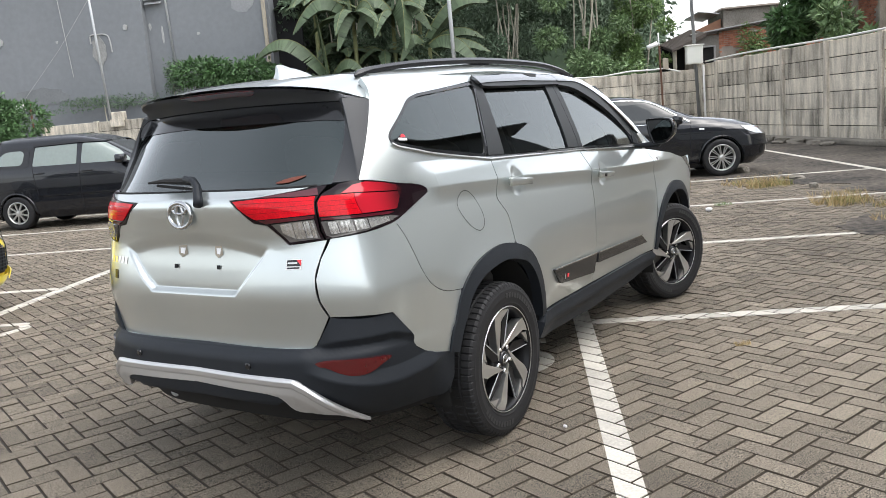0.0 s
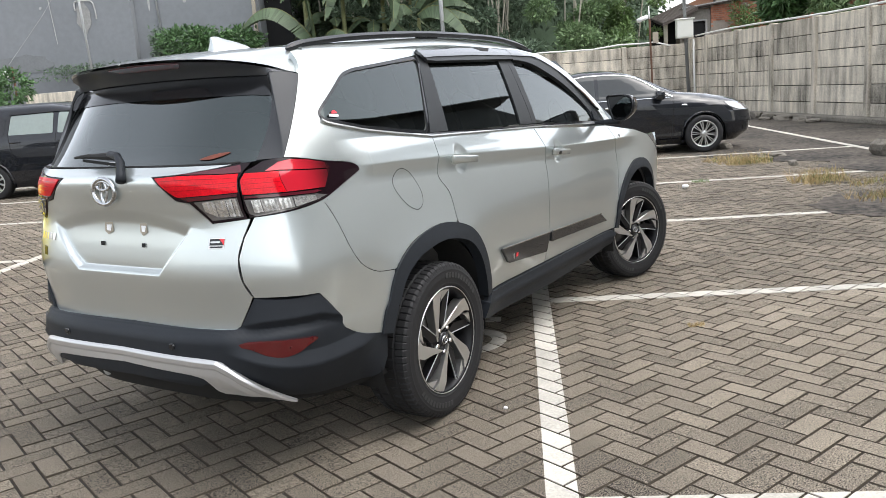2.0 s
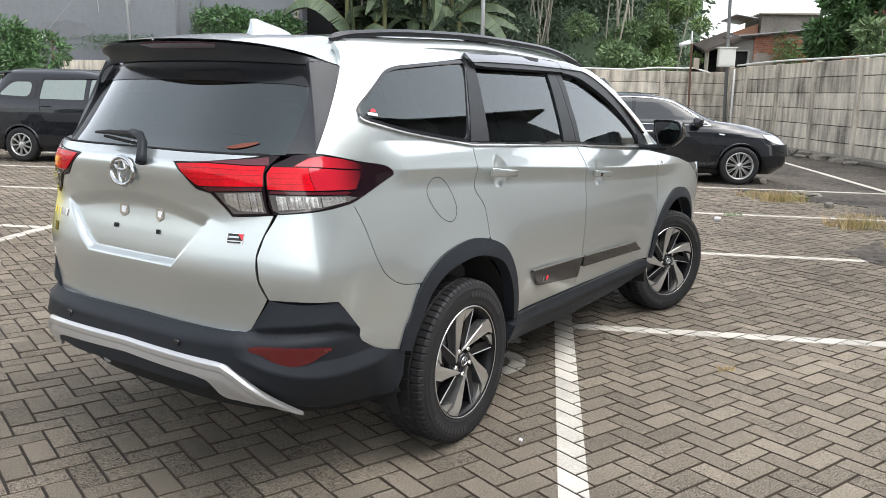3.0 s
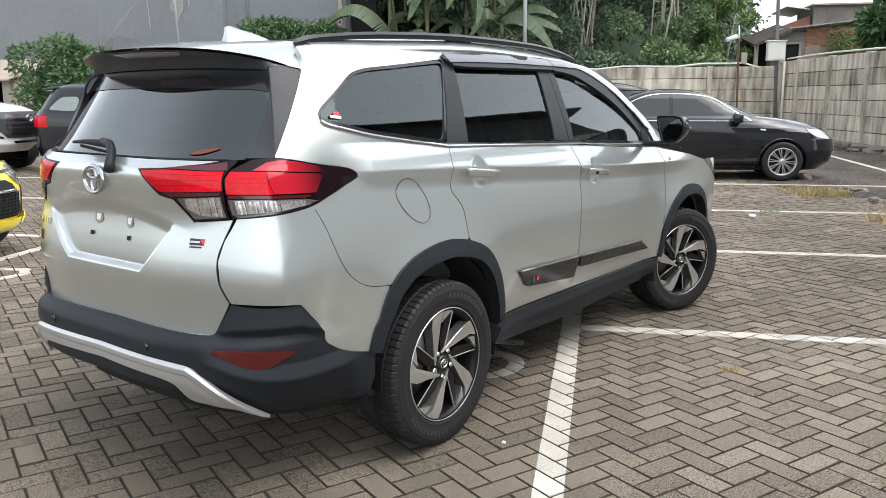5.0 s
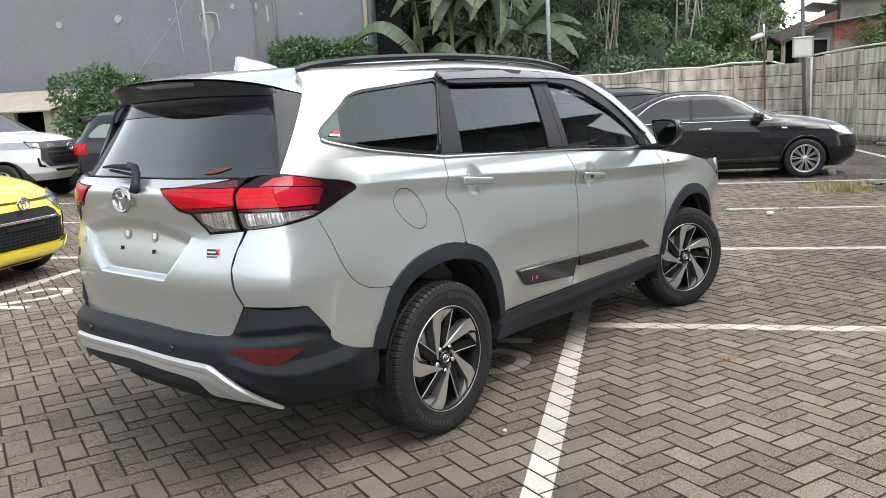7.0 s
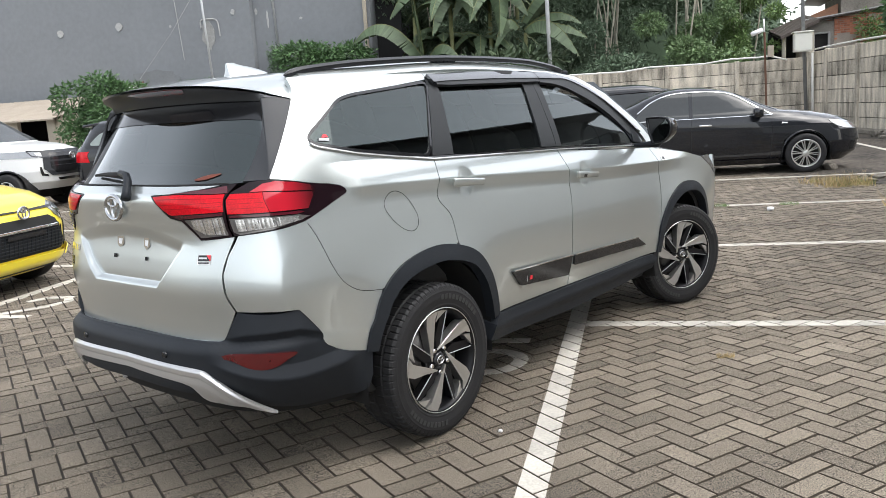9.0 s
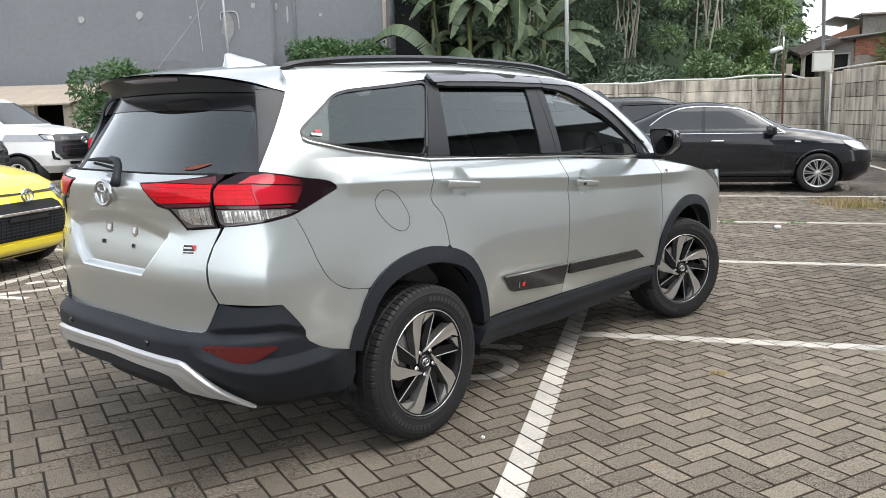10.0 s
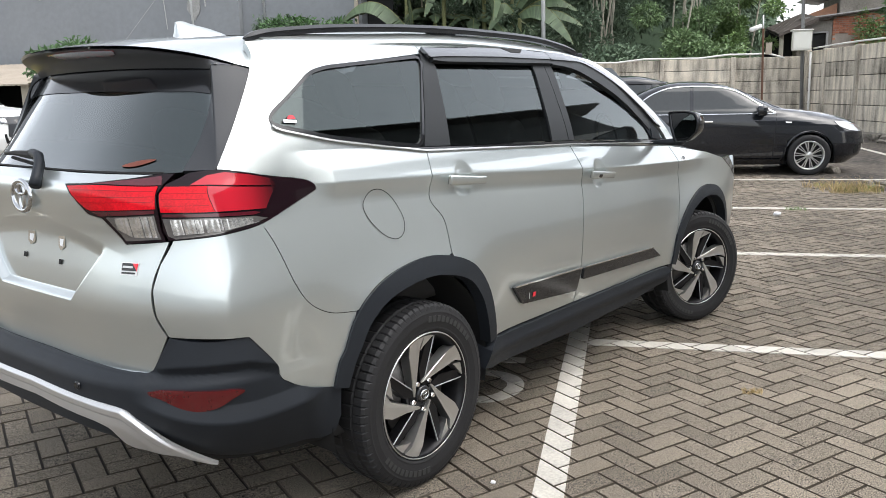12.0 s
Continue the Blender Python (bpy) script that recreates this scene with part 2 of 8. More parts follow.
def clip(poly, axis, v, keep_less):
    out = []
    for i, p in enumerate(poly):
        q = poly[(i + 1) % len(poly)]
        a, b = (p[axis] <= v) == keep_less or p[axis] == v, (q[axis] <= v) == keep_less or q[axis] == v
        if a:
            out.append(p)
        if a != b:
            t = (v - p[axis]) / (q[axis] - p[axis])
            r = [p[0] + t * (q[0] - p[0]), p[1] + t * (q[1] - p[1])]
            r[axis] = v
            out.append(tuple(r))
    return out


def area2(poly):
    return sum(p[0] * q[1] - q[0] * p[1] for p, q in zip(poly, poly[1:] + poly[:1]))


def inset(poly, d):
    if area2(poly) < 0:
        poly = poly[::-1]
    out = []
    n = len(poly)
    for i in range(n):
        a, b, c = poly[i - 1], poly[i], poly[(i + 1) % n]
        e1, e2 = Vector((b[0] - a[0], b[1] - a[1])), Vector((c[0] - b[0], c[1] - b[1]))
        if e1.length < 1e-6 or e2.length < 1e-6:
            continue
        n1, n2 = Vector((-e1.y, e1.x)).normalized(), Vector((-e2.y, e2.x)).normalized()
        m = n1 + n2
        m = m / max(m.length_squared, 0.5) * 2 if m.length > 0.01 else n1
        out.append((b[0] + m.x * d, b[1] + m.y * d))
    return out


def curve(pts, k=6, closed=False):
    """Catmull-Rom through pts."""
    out, n = [], len(pts)
    for i in range(n if closed else n - 1):
        p = [pts[j % n] if closed else pts[min(max(j, 0), n - 1)] for j in (i - 1, i, i + 1, i + 2)]
        for q in range(k):
            t = q / k
            out.append(tuple(0.5 * (2 * b + (c - a) * t + (2 * a - 5 * b + 4 * c - d) * t * t + (3 * b - a - 3 * c + d) * t**3) for a, b, c, d in zip(*p)))
    if not closed:
        out.append(tuple(pts[-1]))
    return out


def rounded(pts, r, k=5):
    """A polygon with its corners rounded off."""
    out, n = [], len(pts)
    for i in range(n):
        a, b, c = Vector(pts[i - 1]), Vector(pts[i]), Vector(pts[(i + 1) % n])
        ra = min(r, (a - b).length * 0.45, (c - b).length * 0.45)
        p, q = b + (a - b).normalized() * ra, b + (c - b).normalized() * ra
        for j in range(k + 1):
            t = j / k
            v = p * (1 - t) ** 2 + b * 2 * t * (1 - t) + q * t * t
            out.append((v.x, v.y))
    return out


def sheet(name, poly, surf, material, parent=None, off=0.0, depth=0.012, cell=0.04, gap=0.0, flip=False, relief=None, label="", follow=None):
    """A panel: the outline poly, in the surface's own two coordinates, laid on surf with its edge turned inwards by depth; follow: the height of a line that its rows of faces run along."""
    if follow:
        flat, bare = surf, relief
        poly = [(u, v - follow(u)) for u, v in poly]

        def surf(u, v):
            return flat(u, v + follow(u))

        if bare:
            def relief(u, v):
                return bare(u, v + follow(u))
    if gap:
        poly = inset(poly, gap)
    if area2(poly) < 0:
        poly = poly[::-1]
    us, vs = [p[0] for p in poly], [p[1] for p in poly]
    i0, i1 = math.floor(min(us) / cell), math.ceil(max(us) / cell)
    index, uv, faces = {}, [], []

    def vert(p):
        key = (round(p[0] * 1e5), round(p[1] * 1e5))
        if key not in index:
            index[key] = len(uv)
            uv.append(p)
        return index[key]

    for i in range(i0, i1):
        strip = clip(clip(poly, 0, i * cell, False), 0, (i + 1) * cell, True)
        if len(strip) < 3:
            continue
        j0, j1 = math.floor(min(p[1] for p in strip) / cell), math.ceil(max(p[1] for p in strip) / cell)
        for j in range(j0, j1):
            c = clip(clip(strip, 1, j * cell, False), 1, (j + 1) * cell, True)
            if len(c) < 3 or area2(c) < 1e-8:
                continue
            f = []
            for p in c:
                k = vert(p)
                if k not in f:
                    f.append(k)
            if len(f) > 2:
                faces.append(f)
    e = 0.002
    pos, nor = [], []
    for u, v in uv:
        p = surf(u, v)
        n = (surf(u + e, v) - surf(u - e, v)).cross(surf(u, v + e) - surf(u, v - e))
        n = n.normalized() if n.length > 1e-12 else Vector((0, -1, 0))
        if flip:
            n = -n
        r = relief(u, v) if relief else 0.0
        pos.append(p + n * (off + r))
        nor.append(n)
    if relief:
        nor2 = []
        for (u, v), n in zip(uv, nor):
            q = []
            for du, dv in ((e, 0), (-e, 0), (0, e), (0, -e)):
                q.append(surf(u + du, v + dv) + n * relief(u + du, v + dv))
            m = (q[0] - q[1]).cross(q[2] - q[3])
            nor2.append((-m if flip else m).normalized() if m.length > 1e-12 else n)
        rim = nor
        nor = nor2
    else:
        rim = nor
    count = {}
    for f in faces:
        for a, b in zip(f, f[1:] + f[:1]):
            count[(min(a, b), max(a, b))] = count.get((min(a, b), max(a, b)), 0) + 1
    verts, norms, out = list(pos), list(nor), [f[::-1] if flip else f for f in faces]
    for f in faces:
        for a, b in zip(f, f[1:] + f[:1]):
            (ua, va), (ub, vb) = uv[a], uv[b]
            seam = abs(ua - ub) < 1e-7 and abs(ua / cell - round(ua / cell)) < 1e-5 or abs(va - vb) < 1e-7 and abs(va / cell - round(va / cell)) < 1e-5
            if depth and not seam and count[(min(a, b), max(a, b))] == 1:
                pa, pb = pos[a], pos[b]
                qa, qb = pa - rim[a] * depth, pb - rim[b] * depth
                side = (pb - pa).cross(rim[a])
                if flip:
                    side = -side
                if side.length < 1e-12:
                    continue
                side.normalize()
                k = len(verts)
                verts += [pa, pb, qb, qa]
                norms += [side] * 4
                out.append([k, k + 3, k + 2, k + 1] if not flip else [k, k + 1, k + 2, k + 3])
    ob = obj(name, verts, out, material, parent, True, norms)
    if label:
        ob["label"] = label
    return ob


LOT = radians(26.0)


def lot(u, w, z=0.0):
    """A place by the parking lot's own axes: u along the aisle, w across it."""
    return Vector((u * math.cos(LOT) - w * math.sin(LOT), u * math.sin(LOT) + w * math.cos(LOT), z))


def lot_pose(u, w, z=0.0, turn=0.0):
    return Matrix.Translation(lot(u, w, z)) @ pose(0, 0, 0, 0, 0, math.degrees(LOT) + turn)


def empty(name, m=None):
    ob = new(name)
    if m is not None:
        ob.matrix_world = m
    return ob


# ---- ground, pavement and wall ----
tagged(obj("ground", [(-600, -600, -0.012), (600, -600, -0.012), (600, 600, -0.012), (-600, 600, -0.012)], [(0, 1, 2, 3)], UNDER), "worn grey ground around the paved lot", "ground", kind="structure")

bed = [lot(u, w, -0.0095) for u, w in ((-6.1, -8.4), (24.6, -8.4), (24.6, 13.1), (-6.1, 13.1))]
tagged(obj("pavement_bed", bed, [(0, 1, 2, 3)], JOINT), "dark sand showing in the paving joints", "pavement", kind="structure")
PW = 0.105
PAVE = radians(25.4)
PP = Vector((math.cos(PAVE - math.pi / 4), math.sin(PAVE - math.pi / 4)))
PQ = Vector((-PP.y, PP.x))
ORIGIN = Vector((0.335, -1.588))


def pavers(u0, u1, w0, w1):
    """All blocks of the herringbone inside a stretch of the lot: centre and whether it lies crosswise."""
    for k in range(-420, 420):
        for m in range(-210, 210):
            for cross in (0, 1):
                a, b = (k + 2 * m + 1.0, k - 2 * m + 0.5) if not cross else (k + 2 * m + 0.5, k - 2 * m + 2.0)
                c = ORIGIN + (PP * a + PQ * b) * PW
                u = c.x * math.cos(LOT) + c.y * math.sin(LOT)
                w = -c.x * math.sin(LOT) + c.y * math.cos(LOT)
                if u0 < u < u1 and w0 < w < w1:
                    yield c, cross, u, w


def paver_corners(c, cross, g):
    l, s = (PW - g, PW / 2 - g) if not cross else (PW / 2 - g, PW - g)
    return [c + PP * (sx_ * l) + PQ * (sy_ * s) for sx_, sy_ in ((-1, -1), (1, -1), (1, 1), (-1, 1))]


rng = random.Random(5)
BLOCKS = list(pavers(-6.0, 24.5, -8.3, 13.0))
near = sorted(range(len(BLOCKS)), key=lambda i: (BLOCKS[i][2] + 0.2) ** 2 + (BLOCKS[i][3] + 2.0) ** 2)[:300]
near = set(near)
pave_v, pave_f = [], []
near_list = []
for i, (c, cross, u, w) in enumerate(BLOCKS):
    if i in near:
        near_list.append((c, cross))
        continue
    hz = [rng.uniform(-0.0035, 0.0012) for _ in range(2)]
    tx, ty = rng.uniform(-0.010, 0.010), rng.uniform(-0.010, 0.010)
    k = len(pave_v)
    for g, z in ((0.0058, 0.0), (0.0034, -0.012)):
        for p in paver_corners(c, cross, g):
            d = p - c
            pave_v.append((p.x, p.y, z + hz[0] + d.x * tx + d.y * ty))
    pave_f.append((k, k + 1, k + 2, k + 3))
    for q in range(4):
        pave_f.append((k + 4 + q, k + 4 + (q + 1) % 4, k + (q + 1) % 4, k + q))
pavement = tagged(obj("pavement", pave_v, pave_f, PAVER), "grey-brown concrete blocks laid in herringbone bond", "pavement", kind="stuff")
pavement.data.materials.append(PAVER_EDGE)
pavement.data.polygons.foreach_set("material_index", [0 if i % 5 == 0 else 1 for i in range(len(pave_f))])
block_me = None
for c, cross in near_list:
    if block_me is None:
        vs = [(sx_ * (PW - g), sy_ * (PW / 2 - g), z) for g, z in ((0.0058, 0.0), (0.0034, -0.010), (0.0034, -0.012)) for sx_, sy_ in ((-1, -1), (1, -1), (1, 1), (-1, 1))]
        fs = [(0, 1, 2, 3)] + [(4 + q, 4 + (q + 1) % 4, (q + 1) % 4, q) for q in range(4)] + [(8 + q, 8 + (q + 1) % 4, 4 + (q + 1) % 4, 4 + q) for q in range(4)]
        block_me = bpy.data.meshes.new("paving_block")
        block_me.from_pydata(vs, [], fs)
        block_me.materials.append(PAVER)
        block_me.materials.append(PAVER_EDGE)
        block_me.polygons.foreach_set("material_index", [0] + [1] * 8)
    b = new("paving_block", block_me)
    b.matrix_world = pose(c.x, c.y, rng.uniform(-0.0015, 0.001), rng.uniform(-0.35, 0.35), rng.uniform(-0.35, 0.35), math.degrees(PAVE) - 45 + (90 if cross else 0))
    b.parent = pavement


def convex_clip(subject, clipper):
    out = subject
    n = len(clipper)
    for i in range(n):
        a, b = clipper[i], clipper[(i + 1) % n]
        nx, ny = -(b[1] - a[1]), b[0] - a[0]
        new_out = []
        for j, p in enumerate(out):
            q = out[(j + 1) % len(out)]
            dp, dq = (p[0] - a[0]) * nx + (p[1] - a[1]) * ny, (q[0] - a[0]) * nx + (q[1] - a[1]) * ny
            if dp >= 0:
                new_out.append(p)
            if (dp >= 0) != (dq >= 0):
                t = dp / (dp - dq)
                new_out.append((p[0] + t * (q[0] - p[0]), p[1] + t * (q[1] - p[1])))
        out = new_out
        if len(out) < 3:
            return []
    return out


def strip(a, b, width):
    """A painted strip from a to b (u, w), as corners in the world."""
    d = (Vector(b) - Vector(a)).normalized()
    n = Vector((-d.y, d.x)) * width / 2
    return [lot(*(Vector(p) + q)).xy for p, q in ((a, -n), (b, -n), (b, n), (a, n))]


def painted(strips, label, name="parking_line", group="", z=0.0024):
    verts, faces = [], []
    for st in strips:
        pts = [tuple(p) for p in st]
        if area2(pts) < 0:
            pts = pts[::-1]
        cx, cy = sum(p[0] for p in pts) / len(pts), sum(p[1] for p in pts) / len(pts)
        rad = max(math.hypot(p[0] - cx, p[1] - cy) for p in pts) + 0.15
        for c, cross, u, w in BLOCKS:
            if abs(c.x - cx) > rad or abs(c.y - cy) > rad:
                continue
            got = convex_clip(pts, [tuple(p) for p in paver_corners(c, cross, 0.0056)])
            if len(got) > 2:
                k = len(verts)
                verts += [(p[0], p[1], z) for p in got]
                faces.append(list(range(k, k + len(got))))
                verts += [(p[0], p[1], -0.006) for p in got]
                m = len(got)
                faces += [(k + q, k + m + q, k + m + (q + 1) % m, k + (q + 1) % m) for q in range(m)]
    return tagged(obj(name, verts, faces, PAINT), label, "parking line", group, kind="stuff")


LINES = [((-1.25, -1.19), (16.0, -1.19))] + [((u, -1.25), (u, -6.6)) for u in (-1.20, 1.47, 4.23, 7.06, 10.2)] + [((4.0, -6.6), (18.0, -6.6))]
LINES += [((-3.0, 3.96), (14.0, 3.96))] + [((u, 3.99), (u, 9.8)) for u in (1.20, 3.95, 6.85, 9.55, 12.3)]
for a, b in LINES:
    painted([strip(a, b, 0.115)], "worn white painted parking bay line on paving blocks", group="bay lines", z=0.0075 if a[0] > 10 or a[1] < -6 else 0.0024)


def band(points, u, w, size, up, width):
    """A curved painted stroke as a row of quads that meet edge to edge."""
    a = radians(up)
    ux, wx = Vector((math.cos(a), math.sin(a))), Vector((math.sin(a), -math.cos(a)))
    ps = [Vector((u, w)) + (wx * p[0] + ux * p[1]) * size for p in points]
    rims = []
    for i, p in enumerate(ps):
        d = (ps[min(i + 1, len(ps) - 1)] - ps[max(i - 1, 0)]).normalized()
        n = Vector((-d.y, d.x)) * width / 2
        rims.append((p - n, p + n))
    return [[lot(*q).xy for q in (a0, b0, b1, a1)] for (a0, a1), (b0, b1) in zip(rims, rims[1:])]


def numeral(strokes, u, w, size, up):
    """A painted bay number out of straight strokes, in units of its size; up: the way its top points, in degrees of the lot."""
    a = radians(up)
    ux, wx = Vector((math.cos(a), math.sin(a))), Vector((math.sin(a), -math.cos(a)))
    out = []
    for p, q in strokes:
        e = (Vector(q) - Vector(p)).normalized() * 0.012
        pp, qq = Vector(p) - e, Vector(q) + e
        out.append(strip(Vector((u, w)) + (wx * pp.x + ux * pp.y) * size, Vector((u, w)) + (wx * qq.x + ux * qq.y) * size, 0.085))
    return out


TWO = [((0.0, 0.75), (0.12, 0.95)), ((0.12, 0.95), (0.4, 0.97)), ((0.4, 0.97), (0.55, 0.78)), ((0.55, 0.78), (0.45, 0.5)), ((0.45, 0.5), (0.0, 0.05)), ((0.0, 0.05), (0.58, 0.05))]
FIVE_ARC = curve([(0.06, 0.56), (0.28, 0.62), (0.50, 0.52), (0.56, 0.32), (0.46, 0.10), (0.24, 0.02), (0.02, 0.10)], 3)
FIVE = [((0.55, 0.95), (0.08, 0.95)), ((0.08, 0.86), (0.06, 0.62))]

# boundary wall of precast panels between posts
WALL_A, WALL_C, WALL_END = (8.6, -10.0), (26.0, -7.2), (27.0, 18.0)


def wall_run(name, a, b, height, step, label):
    pa, pb = lot(*a), lot(*b)
    run = (pb - pa).length
    ang = math.degrees(math.atan2(pb.y - pa.y, pb.x - pa.x))
    base = empty(name, Matrix.Translation(pa) @ pose(0, 0, 0, 0, 0, ang))
    tagged(base, label, "boundary wall", kind="structure")
    r = random.Random(name)
    stops = [k * step for k in range(int(run / step) + 1) if run - k * step > 0.6] + [run]
    rows = 6
    bm = bmesh.new()
    box(bm, 0, run, -0.012, 0.012, 0, height - 0.02)
    part("core", bm, JOINT, base)
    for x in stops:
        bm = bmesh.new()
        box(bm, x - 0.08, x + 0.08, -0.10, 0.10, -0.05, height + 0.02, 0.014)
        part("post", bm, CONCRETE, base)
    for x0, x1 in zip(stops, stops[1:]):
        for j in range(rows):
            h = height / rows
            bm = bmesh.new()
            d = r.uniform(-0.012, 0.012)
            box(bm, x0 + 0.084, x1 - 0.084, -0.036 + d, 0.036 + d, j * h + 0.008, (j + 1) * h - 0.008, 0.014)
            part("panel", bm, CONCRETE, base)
    return base


wall_run("wall_south", WALL_A, WALL_C, 2.5, 2.3, "weathered grey precast concrete panel wall with posts")
wall_run("wall_east", WALL_C, WALL_END, 2.36, 2.3, "stained grey precast concrete panel wall behind parked cars")

# dark asphalt and dirt laid over the blocks near the wall
r_ = random.Random(8)
outline = curve([(9.9, -4.2), (11.2, -3.7), (13.5, -4.1), (17.0, -4.6), (24.0, -5.2), (25.0, -6.4), (24.5, -7.3), (14.0, -9.0), (8.8, -9.7), (7.2, -8.2), (6.6, -6.2), (7.6, -5.2), (8.4, -5.5), (8.9, -4.7)], 8, True)
outline = [(u + r_.uniform(-0.09, 0.09), w + r_.uniform(-0.07, 0.07)) for u, w in outline]
tagged(sheet("dirt_patch", outline, lambda u, w: lot(u, w, 0.0045), SOIL, None, depth=0.006, cell=0.6), "dark worn asphalt and dirt beside the boundary wall", "asphalt", kind="structure")
outline = curve([(4.0, -4.15), (4.6, -4.0), (5.3, -4.5), (5.2, -5.3), (4.1, -5.2), (3.8, -4.7)], 8, True)
outline = [(u + r_.uniform(-0.07, 0.07), w + r_.uniform(-0.06, 0.06)) for u, w in outline]
tagged(sheet("dirt_patch", outline, lambda u, w: lot(u, w, 0.0040), SOIL, None, depth=0.006, cell=0.6), "patch of dark dirt on the paving", "dirt", kind="structure")
bm = bmesh.new()
box(bm, 0, 17.4, 0.08, 0.42, 0, 0.13, 0.03, Matrix.Translation(lot(*WALL_A)) @ pose(0, 0, 0, 0, 0, 26 + math.degrees(math.atan2(2.8, 17.4))))
tagged(part("kerb", bm, KERB), "low crumbling concrete footing along the wall", "kerb", kind="structure")


# ---- the silver car's outer surface: s runs round the plan from the rear centre, z is the height ----
XC, SUP = -0.20, 3.3
W_TAB = [(0.15, 0.72), (0.30, 0.752), (0.42, 0.775), (0.55, 0.793), (0.68, 0.803), (0.80, 0.806), (0.90, 0.800), (1.00, 0.788), (1.06, 0.776), (1.10, 0.766), (1.16, 0.749), (1.22, 0.735), (1.30, 0.708), (1.40, 0.666), (1.50, 0.622), (1.56, 0.590), (1.62, 0.54), (1.70, 0.46)]
A_TAB = [(0.15, 0.60), (0.30, 0.70), (0.36, 0.75), (0.45, 0.79), (0.58, 0.795), (0.598, 0.790), (0.614, 0.768), (0.632, 0.754), (0.70, 0.758), (0.78, 0.771), (0.82, 0.776), (0.86, 0.7745), (0.92, 0.765), (1.00, 0.749), (1.04, 0.746), (1.08, 0.750), (1.16, 0.752), (1.21, 0.725), (1.30, 0.690), (1.40, 0.650), (1.50, 0.610), (1.60, 0.57), (1.70, 0.53)]


def smooth_table(tab, v):
    if v <= tab[0][0]:
        return tab[0][1]
    for i in range(len(tab) - 1):
        if v <= tab[i + 1][0]:
            break
    else:
        return tab[-1][1]
    x1, y1 = tab[i]
    x2, y2 = tab[i + 1]
    x0, y0 = tab[max(i - 1, 0)]
    x3, y3 = tab[min(i + 2, len(tab) - 1)]
    m1 = (y2 - y0) / (x2 - x0)
    m2 = (y3 - y1) / (x3 - x1)
    h = x2 - x1
    t = (v - x1) / h
    return (2 * t**3 - 3 * t**2 + 1) * y1 + (t**3 - 2 * t**2 + t) * h * m1 + (3 * t**2 - 2 * t**3) * y2 + (t**3 - t**2) * h * m2


def arc_table():
    rows, s, last = [], 0.0, None
    for i in range(401):
        a = math.pi / 2 * i / 400
        g = math.sin(a) ** (2 / SUP)
        f = math.cos(a) ** (2 / SUP) if i < 400 else 0.0
        p = (0.75 * f, 0.79 * g)
        if last:
            s += math.dist(p, last)
        last = p
        rows.append((s, f, g))
    return rows


ARC = arc_table()
ARC_S, ARC_F, ARC_G = (np.array([r[k] for r in ARC]) for k in range(3))
SIDE = ARC[-1][0]


def sx(x):
    """The s of a place on the side, by its x."""
    return SIDE + x - XC


def wide(y):
    """The car reaches a little farther out on its left side of the plan's own axis."""
    return y + 0.07 * min(1.0, y / 0.25) if y > 0 else y


RIDGE = [(1.08, 1.160), (1.288, 1.153), (1.612, 1.137), (1.835, 1.128), (2.17, 1.105), (2.745, 1.068), (3.29, 1.037), (3.78, 1.018), (4.6, 0.99)]
RIDGE_S, RIDGE_Z = [p[0] for p in RIDGE], [p[1] for p in RIDGE]


def ridge(s, z):
    """The sharp shoulder line that runs from the tail lamp's tip past the door handles."""
    d = z - float(np.interp(s, RIDGE_S, RIDGE_Z))
    d, k = math.sqrt(d * d + 0.00003) / (0.105 if d > 0 else 0.075), 1.0 if d > 0 else 1.5
    return 0.025 * max(0.0, 1 - d) ** k * min(1.0, max(0.0, (s - 0.98) / 0.18)) * min(1.0, max(0.0, (4.4 - s) / 0.5))


def hero(s, z, out=0.0):
    if s < 0:
        p = hero(-s, z)
        return Vector((p.x, wide(-p.y), p.z))
    w, a = smooth_table(W_TAB, z), smooth_table(A_TAB, z)
    if s >= SIDE:
        x, g = XC + s - SIDE, 1.0
    else:
        f, g = float(np.interp(s, ARC_S, ARC_F)), float(np.interp(s, ARC_S, ARC_G))
        x = XC - a * f
    if x > 2.5:
        g *= max(0.0, 1 - ((x - 2.5) / 1.20) ** 4.6) ** (1 / 4.6) if x < 3.70 else 0.0
    for wx in (0.0, 2.685):
        r = math.hypot(x - wx, z - 0.36)
        if z < 1.05:
            w += 0.028 * math.exp(-((max(r, 0.38) - 0.38) / 0.15) ** 2) * min(1.0, (1.05 - z) / 0.25)
    return Vector((x, -w * g - ridge(s, z), z))


suv = tagged(empty("suv_car"), "silver compact SUV with black cladding, parked askew on paving blocks", "car")


def X(*pts):
    """Outline points given by x and z on the car's side."""
    return [(sx(x), z) for x, z in pts]


def ridge_z(u):
    return float(np.interp(abs(u), RIDGE_S, RIDGE_Z))


def both(name, poly, material, label="", **kw):
    """A panel on the near side, and its twin on the far side."""
    a = sheet(name, poly, hero, material, suv, label=label, **kw)
    b = sheet(name, [(-u, v) for u, v in poly][::-1], hero, material, suv, label=label, **kw)
    return a, b


def arch(cx, r, a0, a1, n=26, zc=0.36, rz=None):
    rz = rz or r
    return [(sx(cx + r * math.cos(radians(a0 + (a1 - a0) * i / n))), zc + rz * math.sin(radians(a0 + (a1 - a0) * i / n))) for i in range(n + 1)]


# dark inner shell below the belt, open at the wheels
def inner(u, v):
    p = hero(u, v)
    return Vector((p.x * 0.965 + 0.035, p.y * 0.955, p.z))


